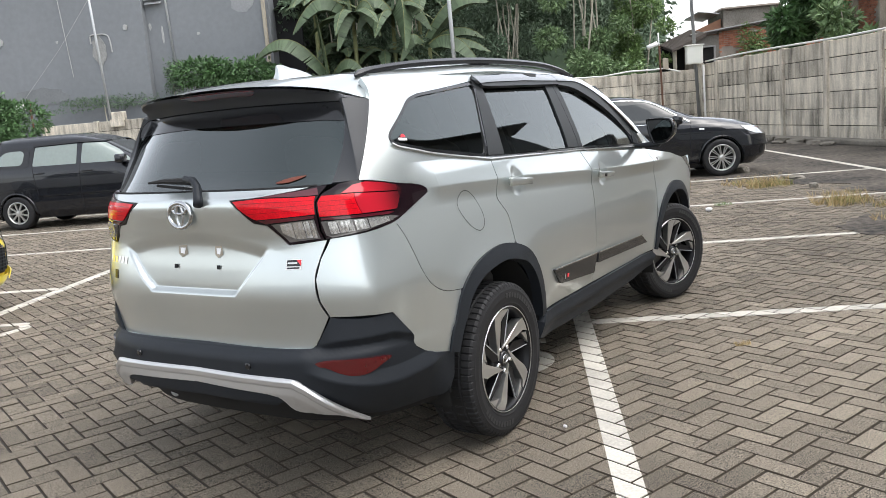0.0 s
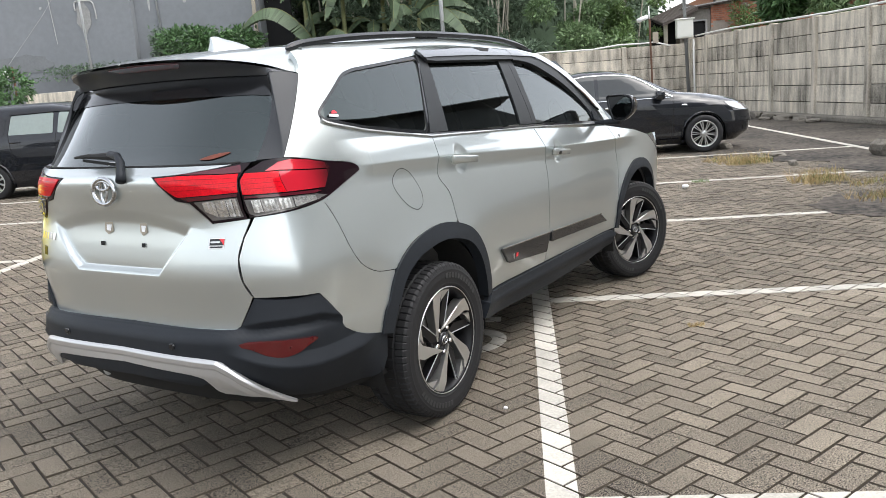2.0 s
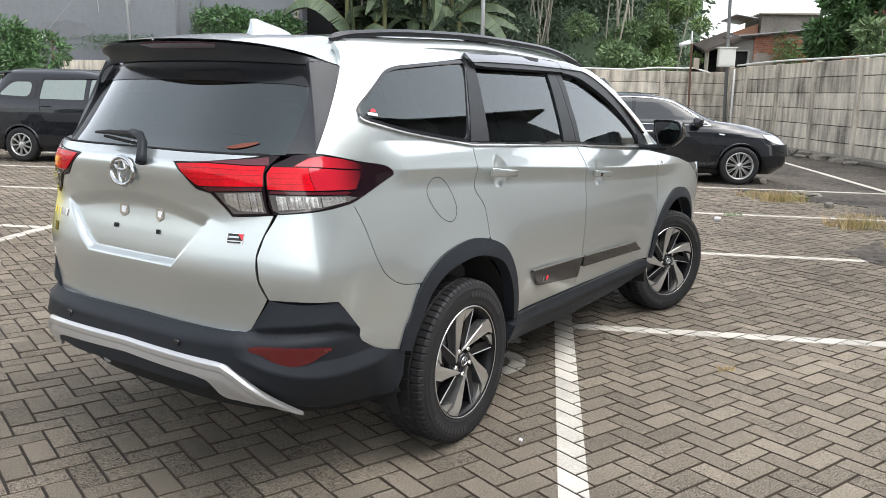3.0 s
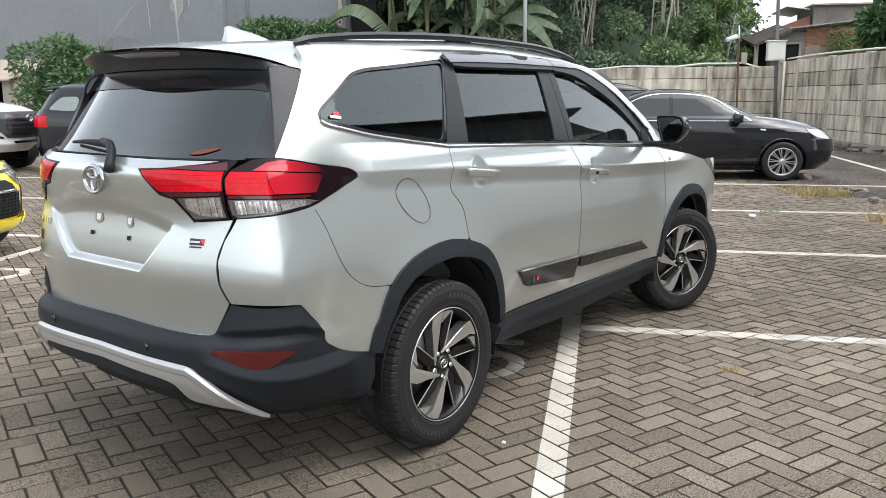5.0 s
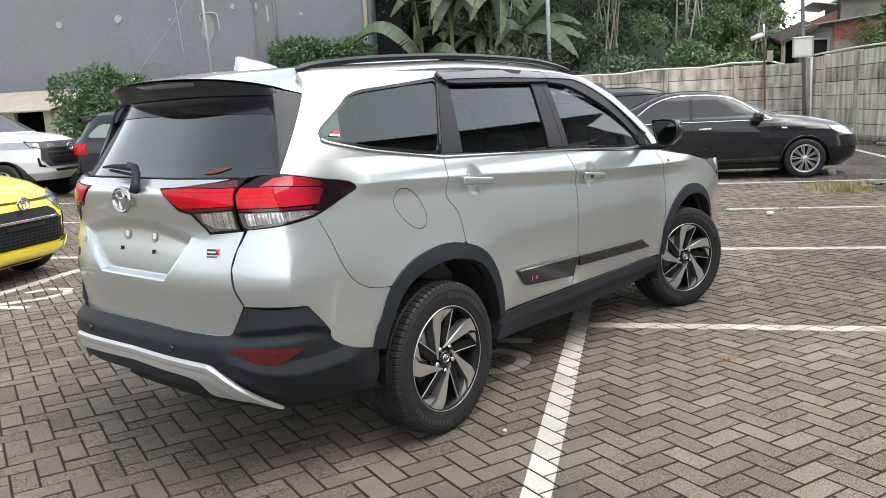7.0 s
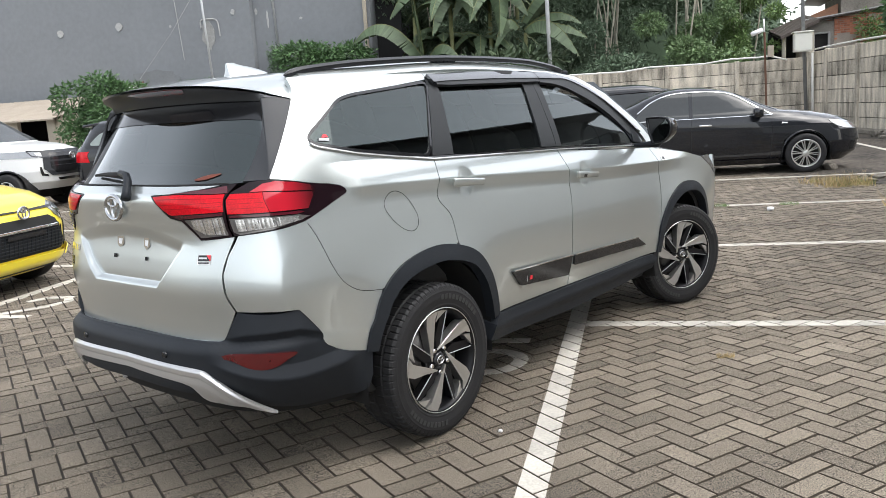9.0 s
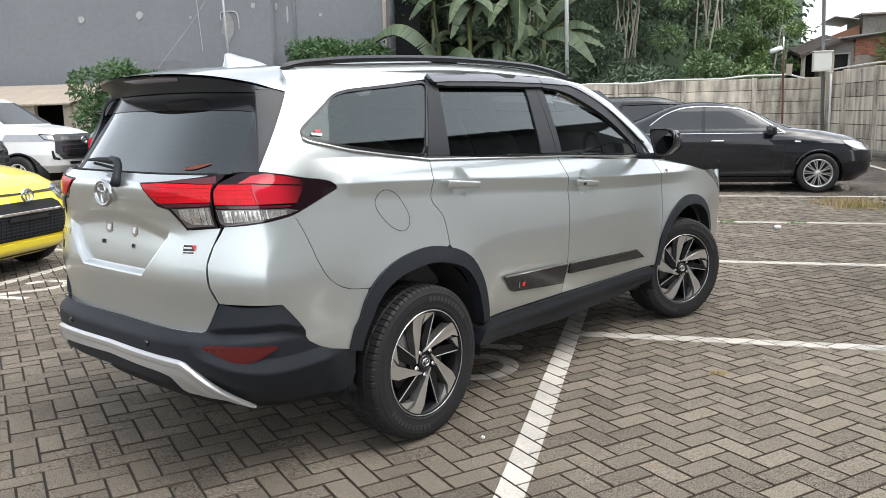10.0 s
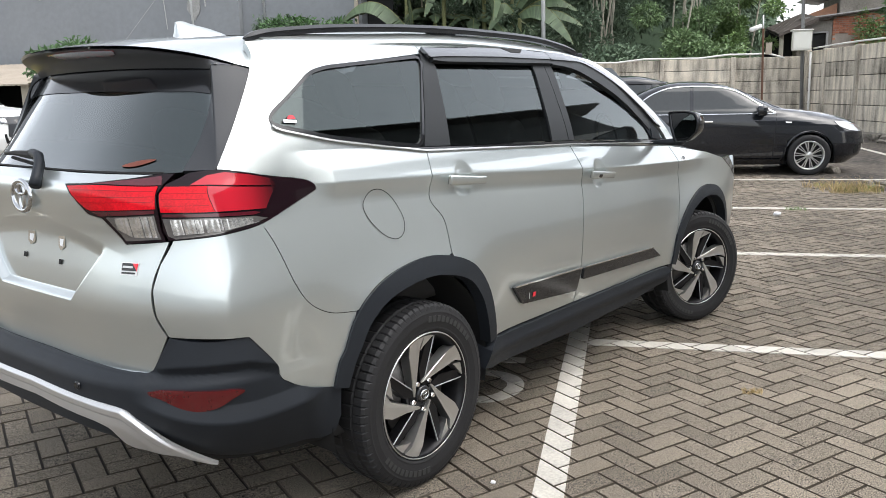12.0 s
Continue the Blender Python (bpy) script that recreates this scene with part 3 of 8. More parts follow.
shell_poly = [(0.0, 0.30), (sx(-0.40), 0.30)] + arch(0.0, 0.44, 180, 0) + [(sx(0.44), 0.28), (sx(2.22), 0.28)] + arch(2.685, 0.44, 180, 0) + [(sx(3.13), 0.30), (sx(3.35), 0.30), (sx(3.35), 0.98), (sx(2.3), 1.06), (sx(0.14), 1.19), (0.75, 1.20), (0.0, 1.19)]
sheet("inner_shell", shell_poly, inner, DARK, suv, depth=0.0, cell=0.06)
sheet("inner_shell", [(-u, v) for u, v in shell_poly][::-1], inner, DARK, suv, depth=0.0, cell=0.06)
bm = bmesh.new()
box(bm, -0.50, 3.2, -0.60, 0.67, 0.27, 0.34, 0.02)
part("underbody", bm, DARK, suv)

# ---- side panels ----
def ramp(v, a, b):
    t = min(1.0, max(0.0, (v - a) / (b - a)))
    return t * t * (3 - 2 * t)


GAP = 0.0030
SEAM_C = [(1.661, 1.236), (1.644, 1.159), (1.622, 1.056), (1.685, 0.970), (1.700, 0.846)]
SEAM_B = [(2.695, 1.186), (2.723, 1.083), (2.730, 0.931), (2.718, 0.782), (2.712, 0.601), (2.680, 0.437)]
SEAM_A = [(3.768, 1.115), (3.845, 0.950), (3.830, 0.720), (3.790, 0.546), (3.790, 0.430)]
ARCH_R = [(1.091, 0.505), (1.116, 0.598), (1.180, 0.725), (1.304, 0.815), (1.487, 0.855), (1.650, 0.846), (1.821, 0.785), (1.923, 0.673), (1.978, 0.531), (1.998, 0.441)]
ARCH_F = [(3.770, 0.430), (3.812, 0.608), (3.934, 0.751), (4.10, 0.830), (4.26, 0.845), (4.42, 0.815), (4.56, 0.720), (4.64, 0.56)]
cC, cB, cA, aR, aF = curve(SEAM_C), curve(SEAM_B), curve(SEAM_A), curve(ARCH_R), curve(ARCH_F)
arch_c = min(range(len(aR)), key=lambda i: abs(aR[i][0] - 1.700))
# quarter: fender lamp, corner seam, arch, door seam, window, roof side
LAMP_TOP = [(0.682, 1.2245), (0.775, 1.228), (0.936, 1.200), (1.048, 1.182), (1.084, 1.164)]
LAMP_LOW = [(1.088, 1.152), (1.070, 1.140), (0.949, 1.091), (0.881, 1.064), (0.752, 1.041), (0.599, 1.031)]
CORNER = [(0.881, 1.062), (0.931, 0.957), (0.974, 0.864), (1.018, 0.798), (1.088, 0.755), (1.186, 0.740)]
CREASE = [(0.735, 0.758), (0.81, 0.758), (0.892, 0.772), (0.957, 0.802), (1.012, 0.865), (1.06, 0.93)]


def edge_relief(u, v):
    """The folded edge down the rear corner, from the lamp to the bumper."""
    d = abs(u) - smooth_table(CREASE, v)
    fade = ramp(1.06 - v, 0.0, 0.30)
    d = math.sqrt(d * d + 0.00003) - 0.0055
    return 0.013 * fade * max(0.0, 1 - d / 0.19) ** 1.3


QWIN = rounded([(0.908, 1.357), (1.184, 1.515), (1.282, 1.533), (1.832, 1.582), (1.651, 1.240), (1.195, 1.300)], 0.05, 8)
QWIN[:9] = rounded([(0.908, 1.357), (1.184, 1.515), (1.195, 1.300)], 0.10, 8)[:9]
DPIL_EDGE = [(0.760, 1.229), (0.800, 1.310), (0.855, 1.415), (0.913, 1.523)]
# the pillar between lamp and window, the roof side over it, and the quarter below
quarter = curve(DPIL_EDGE) + [(0.925, 1.545), (0.935, 1.575), (0.93, 1.61), (sx(0.32), 1.625), (1.845, 1.600)] + [(1.832, 1.586)]
quarter += QWIN[26::-1] + QWIN[53:44:-1] + [(1.651, 1.238)]
quarter += cC[1:] + [aR[i] for i in range(arch_c - 1, -1, -1) if aR[i][1] > 0.735 and aR[i][0] > 1.186] + curve(CORNER)[::-1] + curve(LAMP_LOW[:4])[::-1] + curve(LAMP_TOP)[::-1]
both("quarter_panel", quarter, SILVER, follow=ridge_z, cell=0.0085, relief=edge_relief, gap=0.0015, depth=0.025)
corner = curve(LAMP_LOW)[-1:] + curve(LAMP_LOW)[::-1][:17] + curve(CORNER)[1:] + [aR[i] for i in range(len(aR) - 1, -1, -1) if aR[i][1] < 0.742 and aR[i][0] < 1.2] + [(1.02, 0.520), (0.963, 0.551), (0.925, 0.577), (0.886, 0.630), (0.809, 0.734), (0.794, 0.736), (0.583, 0.746), (0.558, 0.808), (0.551, 0.891), (0.573, 0.962)]
both("bumper_corner", corner, SILVER, cell=0.01, relief=edge_relief, gap=0.0012)
rear_door = cC + aR[arch_c:] + [(2.036, 0.443), (2.676, 0.437)] + cB[::-1]
def dish_relief(x, z):
    u0 = sx(x)
    def dent(u, v):
        q = max(0.0, 1 - ((abs(u) - u0 - 0.004) / 0.066) ** 2 - ((v - z) / 0.072) ** 2)
        return -0.013 * q * q * (3 - 2 * q)

    return dent


both("rear_door", rear_door, SILVER, follow=ridge_z, cell=0.0085, gap=GAP, depth=0.03, relief=dish_relief(0.308, 1.111))
front_door = cB + [(3.716, 0.430), (3.786, 0.430)] + cA[::-1]
both("front_door", front_door, SILVER, follow=ridge_z, cell=0.0085, gap=GAP, depth=0.03, relief=dish_relief(1.372, 1.036))
fender = cA[:-1] + [p for p in aF if p[1] > 0.546] + [(4.72, 0.60), (4.87, 0.68), (4.92, 0.79), (4.86, 0.885), (4.72, 0.965), (4.30, 1.045), (3.95, 1.09)]
both("front_fender", fender, SILVER, follow=ridge_z, cell=0.0085, gap=GAP)


def flare(name, outer, w):
    n = len(outer)
    ins = []
    for i, p in enumerate(outer):
        a, b = outer[max(i - 1, 0)], outer[min(i + 1, n - 1)]
        d = Vector((b[0] - a[0], b[1] - a[1])).normalized()
        ww = w * (0.75 + 0.25 * math.sin(math.pi * i / (n - 1)))
        ins.append((p[0] + d.y * ww, p[1] - d.x * ww))
    both(name, outer + ins[::-1], PLASTIC, off=0.010, depth=0.05, cell=0.03, label="matt black wheel arch cladding")


flare("rear_arch_trim", aR, 0.070)
flare("front_arch_trim", aF, 0.065)

# sill with an upper step
both("sill_trim", X((0.475, 0.445), (0.52, 0.436), (2.20, 0.427), (2.24, 0.40), (2.21, 0.335), (1.9, 0.300), (1.2, 0.285), (0.47, 0.310), (0.41, 0.325), (0.43, 0.40)), PLASTIC, off=0.012, depth=0.09, cell=0.04, relief=lambda u, v: 0.014 * math.exp(-((v - 0.385) / 0.03) ** 2), label="matt black sill trim")
# door mouldings with a small badge
both("side_moulding", rounded([(2.114, 0.628), (2.700, 0.605), (2.668, 0.500), (2.195, 0.540)], 0.01), GLOSS_BLACK, off=0.014, depth=0.018, cell=0.04, label="black moulding with a bright edge")
both("side_moulding", rounded([(2.727, 0.603), (3.503, 0.571), (3.620, 0.508), (2.720, 0.546)], 0.01), GLOSS_BLACK, off=0.014, depth=0.018, cell=0.04)
for p, q in (((2.125, 0.632), (2.70, 0.611)), ((2.727, 0.609), (3.505, 0.577))):
    both("moulding_edge", [p, q, (q[0], q[1] - 0.006), (p[0], p[1] - 0.006)], CHROME, off=0.018, depth=0.006, cell=0.08)
both("moulding_badge", [(2.272, 0.577), (2.292, 0.576), (2.290, 0.557), (2.269, 0.558)], BADGE_RED, off=0.0165, depth=0.002, cell=0.08)
both("moulding_badge", [(2.236, 0.583), (2.240, 0.583), (2.242, 0.554), (2.238, 0.554)], SKID, off=0.018, depth=0.001, cell=0.08)

# ---- glass, pillars and belt ----
SIDE_TRIM = mat("satin_black_pillar", (0.025, 0.027, 0.029), 0.42, 0.0, 0.08, 6, 200, spec=0.25)
both("quarter_glass", inset(QWIN, 0.010), SIDE_GLASS, off=-0.006, depth=0.0, cell=0.05, label="dark tinted fixed quarter window")
def rim(name, outer, inner_, material, off, depth, label=""):
    """A closed band lying on the body between two outlines."""
    for sg in (1, -1):
        v, f = [], []
        n = min(len(outer), len(inner_))
        for o_, i_ in zip(outer, inner_):
            a_, b_ = hero(sg * o_[0], o_[1]), hero(sg * i_[0], i_[1])
            k_ = Vector((0, -sg * off, 0))
            d_ = Vector((0, sg * depth, 0))
            v += [a_ + k_, b_ + k_, b_ + k_ + d_]
        for k in range(n):
            a_, b_ = 3 * k, 3 * ((k + 1) % n)
            f += [(a_, b_, b_ + 1, a_ + 1), (a_ + 1, b_ + 1, b_ + 2, a_ + 2)]
        o_ = obj(name, v, f, material, suv)
        if label:
            o_["label"] = label


q_fine = QWIN
rim("window_seal", inset(q_fine, -0.002), inset(q_fine, 0.010), GLOSS_BLACK, 0.001, 0.010)
DOORGLASS_R = [(1.893, 1.560), (2.620, 1.560), (2.553, 1.214), (1.806, 1.240)]
DOORGLASS_F = [(2.757, 1.560), (2.90, 1.555), (3.075, 1.500), (3.277, 1.405), (3.500, 1.265), (3.590, 1.160), (2.738, 1.207)]
both("door_glass", DOORGLASS_R, SIDE_GLASS, off=-0.008, depth=0.0, cell=0.06, label="dark tinted side window")
both("door_glass", DOORGLASS_F, SIDE_GLASS, off=-0.008, depth=0.0, cell=0.06, label="dark tinted side window")
both("pillar_trim", [(1.835, 1.60), (1.905, 1.60), (1.812, 1.236), (1.658, 1.242)], SIDE_TRIM, off=0.001, depth=0.012, cell=0.06, gap=0.002)
both("pillar_trim", [(2.612, 1.60), (2.705, 1.60), (2.690, 1.206), (2.548, 1.212)], SIDE_TRIM, off=0.001, depth=0.012, cell=0.06)
both("pillar_trim", [(2.705, 1.60), (2.768, 1.60), (2.742, 1.204), (2.693, 1.206)], SIDE_TRIM, off=0.002, depth=0.012, cell=0.06)
both("window_frame", [(1.85, 1.605), (2.75, 1.605), (2.93, 1.598), (3.14, 1.550), (3.35, 1.452), (3.55, 1.320), (3.70, 1.19), (3.585, 1.165), (3.50, 1.262), (3.277, 1.400), (3.075, 1.495), (2.90, 1.545), (2.75, 1.550), (1.87, 1.550)], PLASTIC, off=-0.002, depth=0.012, cell=0.05)
both("mirror_base", [(3.585, 1.165), (3.70, 1.150), (3.655, 1.215), (3.585, 1.262)], PLASTIC, off=0.004, depth=0.012, cell=0.05)
belt = [(u, v + 0.003) for u, v in QWIN[3::-1] + QWIN[53:44:-1]] + [(1.651, 1.240), (2.159, 1.220), (2.696, 1.201), (3.70, 1.148)]
both("belt_seal", belt + [(u, v - 0.016) for u, v in belt[::-1]], GLOSS_BLACK, off=0.005, depth=0.012, cell=0.0125)
BELT_METAL = mat("satin_bright_strip", (0.58, 0.58, 0.575), 0.34, 0.8, 0.04, 9, 200)
both("belt_chrome", [(u, v - 0.011) for u, v in belt] + [(u, v - 0.0165) for u, v in belt[::-1]], BELT_METAL, off=0.011, depth=0.014, cell=0.0125, label="thin bright strip under the windows")
# rain visors
VISOR = mat("smoked_acrylic", (0.035, 0.037, 0.040), 0.10, 0.0, 0.1, 5, 100, spec=0.8, coat=1.0)
VISOR.node_tree.nodes["Principled BSDF"].inputs["Coat IOR"].default_value = 1.6
def visor_tilt(u, v):
    """The shade stands out towards its lower edge, along a line that drops with the screen pillar."""
    top = smooth_table([(1.83, 1.612), (2.33, 1.622), (2.75, 1.616), (2.93, 1.606), (3.15, 1.560), (3.36, 1.463), (3.56, 1.331), (3.70, 1.222)], abs(u))
    return 0.011 + (0.010 * min(1.0, max(0.0, (top - v) / 0.040)) - 0.015 * max(0.0, 1 - (top - v) / 0.008)) * (1 - 0.7 * ramp(abs(u), 3.0, 3.6))


both("rain_visor", rounded([(1.842, 1.604), (1.905, 1.613), (2.330, 1.621), (2.750, 1.614), (2.752, 1.566), (2.33, 1.570), (1.945, 1.565), (1.846, 1.560)], 0.012), VISOR, off=0.003, depth=0.014, cell=0.010, relief=visor_tilt, label="smoked plastic rain visor")
both("rain_visor", curve([(2.757, 1.613), (2.93, 1.602), (3.15, 1.556), (3.36, 1.459), (3.56, 1.327), (3.70, 1.218)], 4) + curve([(3.640, 1.240), (3.372, 1.430), (3.080, 1.547), (2.915, 1.562), (2.757, 1.566)], 4), VISOR, off=0.003, depth=0.014, cell=0.010, relief=visor_tilt, label="smoked plastic rain visor")
# black strips standing in for the shaded window frame below the visors
both("visor_skirt", [(1.868, 1.566), (1.945, 1.568), (2.33, 1.574), (2.752, 1.570), (2.752, 1.551), (1.945, 1.548), (1.868, 1.552)], SIDE_TRIM, off=0.019, depth=0.02, cell=0.03)
both("visor_skirt", curve([(2.757, 1.580), (2.915, 1.574), (3.080, 1.551), (3.372, 1.434), (3.640, 1.240)], 4) + curve([(3.565, 1.212), (3.340, 1.368), (3.070, 1.487), (2.915, 1.532), (2.757, 1.547)], 4), SIDE_TRIM, off=0.017, depth=0.02, cell=0.03, relief=lambda u, v: -0.014 * ramp(abs(u), 3.15, 3.60))
both("visor_mark", [(2.40, 1.612), (2.57, 1.610), (2.52, 1.590), (2.45, 1.592)], DARK, off=0.0045, depth=0.001, cell=0.02, relief=visor_tilt)
# roof side over the doors
both("roof_side", [(1.846, 1.600), (sx(0.32), 1.627), (2.75, 1.627), (2.93, 1.622), (3.20, 1.585), (3.45, 1.475), (3.70, 1.300), (3.86, 1.150), (3.80, 1.120), (3.72, 1.205), (3.56, 1.328), (3.36, 1.460), (3.15, 1.558), (2.93, 1.606), (2.75, 1.615)], SILVER, off=0.0, depth=0.02, cell=0.04)

# ---- roof ----
def crown(x):
    return smooth_table([(-0.75, 1.60), (-0.62, 1.620), (-0.40, 1.645), (0.0, 1.671), (0.6, 1.692), (1.2, 1.674), (1.6, 1.636), (2.0, 1.556)], x)


def roof(x, y):
    e = smooth_table(W_TAB, 1.62) + 0.010
    if x < -0.2:
        e = e * (1 - abs((-0.2 - x) / 0.66) ** SUP) ** (1 / SUP) if x > -0.85 else 0.2
    k = min(1.0, abs(y) / e)
    return Vector((x, wide(y), crown(x) - 0.010 * k**2.6 - 0.055 * k**16))


roof_edge = [(x, -(smooth_table(W_TAB, 1.62) + 0.004)) for x in np.linspace(-0.10, 1.45, 14)]
roof_edge = [(-0.40, -0.512), (-0.25, -0.532)] + roof_edge + [(1.95, -0.51)]
roof_poly = roof_edge + [(x, -y) for x, y in roof_edge[::-1]]
sheet("roof_panel", roof_poly, roof, SILVER, suv, depth=0.03, cell=0.05)
# roof rails
RAIL = mat("satin_black_rail", (0.016, 0.017, 0.019), 0.28, 0.0, 0.15, 12, 200, spec=0.5)
for sgn in (-1, 1):
    bm = bmesh.new()
    path = [(-0.45, 0.472, 1.628), (-0.40, 0.477, 1.645), (-0.30, 0.485, 1.660), (0.0, 0.497, 1.684), (0.55, 0.500, 1.702), (1.17, 0.498, 1.693), (1.45, 0.495, 1.670), (1.62, 0.492, 1.643), (1.70, 0.490, 1.620)]
    pts = [Vector((x, wide(sgn * y), z)) for x, y, z in curve(path, 4)]
    rings = []
    for i_, p in enumerate(pts):
        tp = min(1.0, 0.12 + 0.30 * i_, 0.12 + 0.30 * (len(pts) - 1 - i_))
        rings.append([bm.verts.new(p + Vector((0, sgn * dy * 0.016 * tp, dz * 0.0078 * tp - 0.004))) for dy, dz in ((-1.0, -2.6), (0.75, -2.6), (0.85, -0.7), (1.15, -0.5), (0.35, 1), (-0.7, 1))])
    for r0, r1 in zip(rings, rings[1:]):
        for k in range(6):
            bm.faces.new((r0[k], r0[(k + 1) % 6], r1[(k + 1) % 6], r1[k]))
    bm.faces.new(rings[0][::-1])
    bm.faces.new(rings[-1])
    bmesh.ops.recalc_face_normals(bm, faces=bm.faces)
    part("roof_rail", bm, RAIL, suv, "black roof rail")
    for q in (0.55, 1.64):
        bm = bmesh.new()
        zz = crown(q) - 0.03
        box(bm, q - 0.09, q + 0.09, wide(sgn * 0.49) - 0.012, wide(sgn * 0.49) + 0.012, zz - 0.05, zz + 0.025, 0.008)
        part("rail_foot", bm, PLASTIC, suv)

# shark-fin aerial
bm = bmesh.new()
prof = [(-0.360, 1.640), (-0.378, 1.710), (-0.350, 1.713), (-0.30, 1.702), (-0.24, 1.692), (-0.17, 1.674), (-0.13, 1.656)]
rings = []
for x, z in curve(prof[1:], 3):
    base = crown(x) - 0.006
    hw = 0.006 + 0.026 * max(0.0, 1 - (z - base) / 0.085) * (1 if x > -0.35 else 0.8)
    rings.append([bm.verts.new((x, -0.034, base)), bm.verts.new((x, -0.012, base + 0.55 * (z - base))), bm.verts.new((x, -0.004, z)), bm.verts.new((x, 0.004, z)), bm.verts.new((x, 0.012, base + 0.55 * (z - base))), bm.verts.new((x, 0.034, base))])
for r0, r1 in zip(rings, rings[1:]):
    for k in range(5):
        bm.faces.new((r0[k], r1[k], r1[k + 1], r0[k + 1]))
bm.faces.new(rings[0])
bmesh.ops.recalc_face_normals(bm, faces=bm.faces)
part("fin_aerial", bm, SILVER, suv, "silver fin aerial", True)

# ---- tailgate ----
SHELF = [(0.0, 1.184), (0.243, 1.183), (0.373, 1.187), (0.472, 1.2015), (0.587, 1.2215), (0.70, 1.2225)]
SHELF_A, SHELF_Z = [p[0] for p in SHELF], [p[1] for p in SHELF]


def gate_relief(u, v):
    """The number-plate hollow, the brow over it and the bright shelf under the glass."""
    a = abs(u)
    top = 1.060 - 0.39 * a * a
    slant = (0.375 - 0.98 * max(0.0, 1.003 - v) - a) / 1.40
    low = min(1.0, max(0.0, (min(slant, v - 0.831) + 0.001) / 0.019))
    low = low + 0.12 * math.sin(2 * math.pi * low) * -0.5
    hollow = low * (1 - ramp(v - top, -0.046, 0.010))
    edge = float(np.interp(a, SHELF_A, SHELF_Z))
    peak = min(0.024 * (1 - ramp(a, 0.36, 0.60)), (1.226 - edge) * 0.85)
    if v > edge:
        brow = peak * max(0.0, 1.226 - v) / max(0.002, 1.226 - edge)
    else:
        brow = peak * max(0.0, (v - top) / (edge - top)) ** 1.25 if v > top else 0.0
    return -(0.028 - 0.065 * max(0.0, v - 0.84)) * hollow + brow


GATE_SEAM = [(0.605, 1.030), (0.571, 0.962), (0.549, 0.891), (0.555, 0.808), (0.579, 0.747)]
gate_low = [(0.515, 0.637), (0.495, 0.626), (0.45, 0.622), (0.30, 0.628), (0.0, 0.633)]
LG_LOW = [(0.594, 1.029), (0.459, 1.019), (0.393, 1.095), (0.337, 1.105), (0.290, 1.149), (0.243, 1.178)]
LG_TOP = [(0.243, 1.178), (0.373, 1.184), (0.472, 1.200), (0.587, 1.222), (0.60, 1.2225)]
half = [(0.0, 0.633)] + gate_low[::-1][1:] + curve(GATE_SEAM)[::-1] + LG_LOW[1:] + curve(LG_TOP)[1:-1] + [(0.54, 1.2215), (0.228, 1.222), (0.0, 1.224)]
gate_poly = half + [(-u, v) for u, v in half[::-1][1:-1]]
sheet("tailgate", gate_poly, hero, SILVER, suv, cell=0.0055, gap=0.002, relief=gate_relief, label="silver tailgate with an empty plate hollow")
# dark grip slot in the ledge over the plate hollow
sheet("grip_slot", [(-0.21, 1.047), (-0.10, 1.059), (-0.10, 1.051), (-0.20, 1.040)], hero, DARK, suv, off=-0.008, depth=0.0, cell=0.05)


def at(u, v, out=0.0):
    """Pose on the body: x along the surface, z up, -y outwards."""
    p = hero(u, v)
    e = 0.004
    t = (hero(u + e, v) - hero(u - e, v)).normalized()
    up = (hero(u, v + e) - hero(u, v - e)).normalized()
    n = t.cross(up).normalized()
    up = n.cross(t)
    m = Matrix((( t.x, -n.x, up.x), (t.y, -n.y, up.y), (t.z, -n.z, up.z))).to_4x4()
    return Matrix.Translation(p + n * out) @ m


# round emblem: rings and bar as plain shapes
def emblem(parent, m, r=0.062):
    def oval(rx, rz, t, dx=0.0, dz=0.0):
        bm = bmesh.new()
        rings = []
        for k in range(36):
            a = 2 * math.pi * k / 36
            c = Vector((dx + rx * math.cos(a), 0, dz + rz * math.sin(a)))
            nrm = Vector((math.cos(a) / rx, 0, math.sin(a) / rz)).normalized()
            rings.append([bm.verts.new(c + nrm * (t * math.cos(b)) + Vector((0, -t * math.sin(b), 0))) for b in (0, math.pi / 4, math.pi / 2, 3 * math.pi / 4, math.pi)])
        for k in range(36):
            for j in range(4):
                bm.faces.new((rings[k][j], rings[(k + 1) % 36][j], rings[(k + 1) % 36][j + 1], rings[k][j + 1]))
        bmesh.ops.recalc_face_normals(bm, faces=bm.faces)
        bmesh.ops.transform(bm, matrix=m, verts=bm.verts)
        return part("emblem_ring", bm, EMBLEM, parent, "", True)

    oval(r, r * 0.78, r * 0.14)
    oval(r * 0.28, r * 0.70, r * 0.10)
    oval(r * 0.60, r * 0.26, r * 0.10, 0, r * 0.34)


emblem(suv, at(-0.0275, 1.140, 0.021), 0.062)
# red and white sport badge
for poly, material, o in (([(0.444, 0.966), (0.504, 0.966), (0.498, 0.929), (0.438, 0.929)], BADGE_WHITE, 0.002), ([(0.4465, 0.964), (0.5025, 0.964), (0.4995, 0.942), (0.444, 0.942)], GLOSS_BLACK, 0.0034), ([(0.484, 0.964), (0.5025, 0.964), (0.4995, 0.942)], BADGE_RED, 0.0042), ([(0.449, 0.956), (0.486, 0.956), (0.485, 0.950), (0.448, 0.950)], SKID, 0.0042), ([(0.445, 0.938), (0.493, 0.938), (0.492, 0.933), (0.444, 0.933)], GLOSS_BLACK, 0.0034)):
    sheet("sport_badge", poly, hero, material, suv, off=o, depth=0.002, cell=0.1)
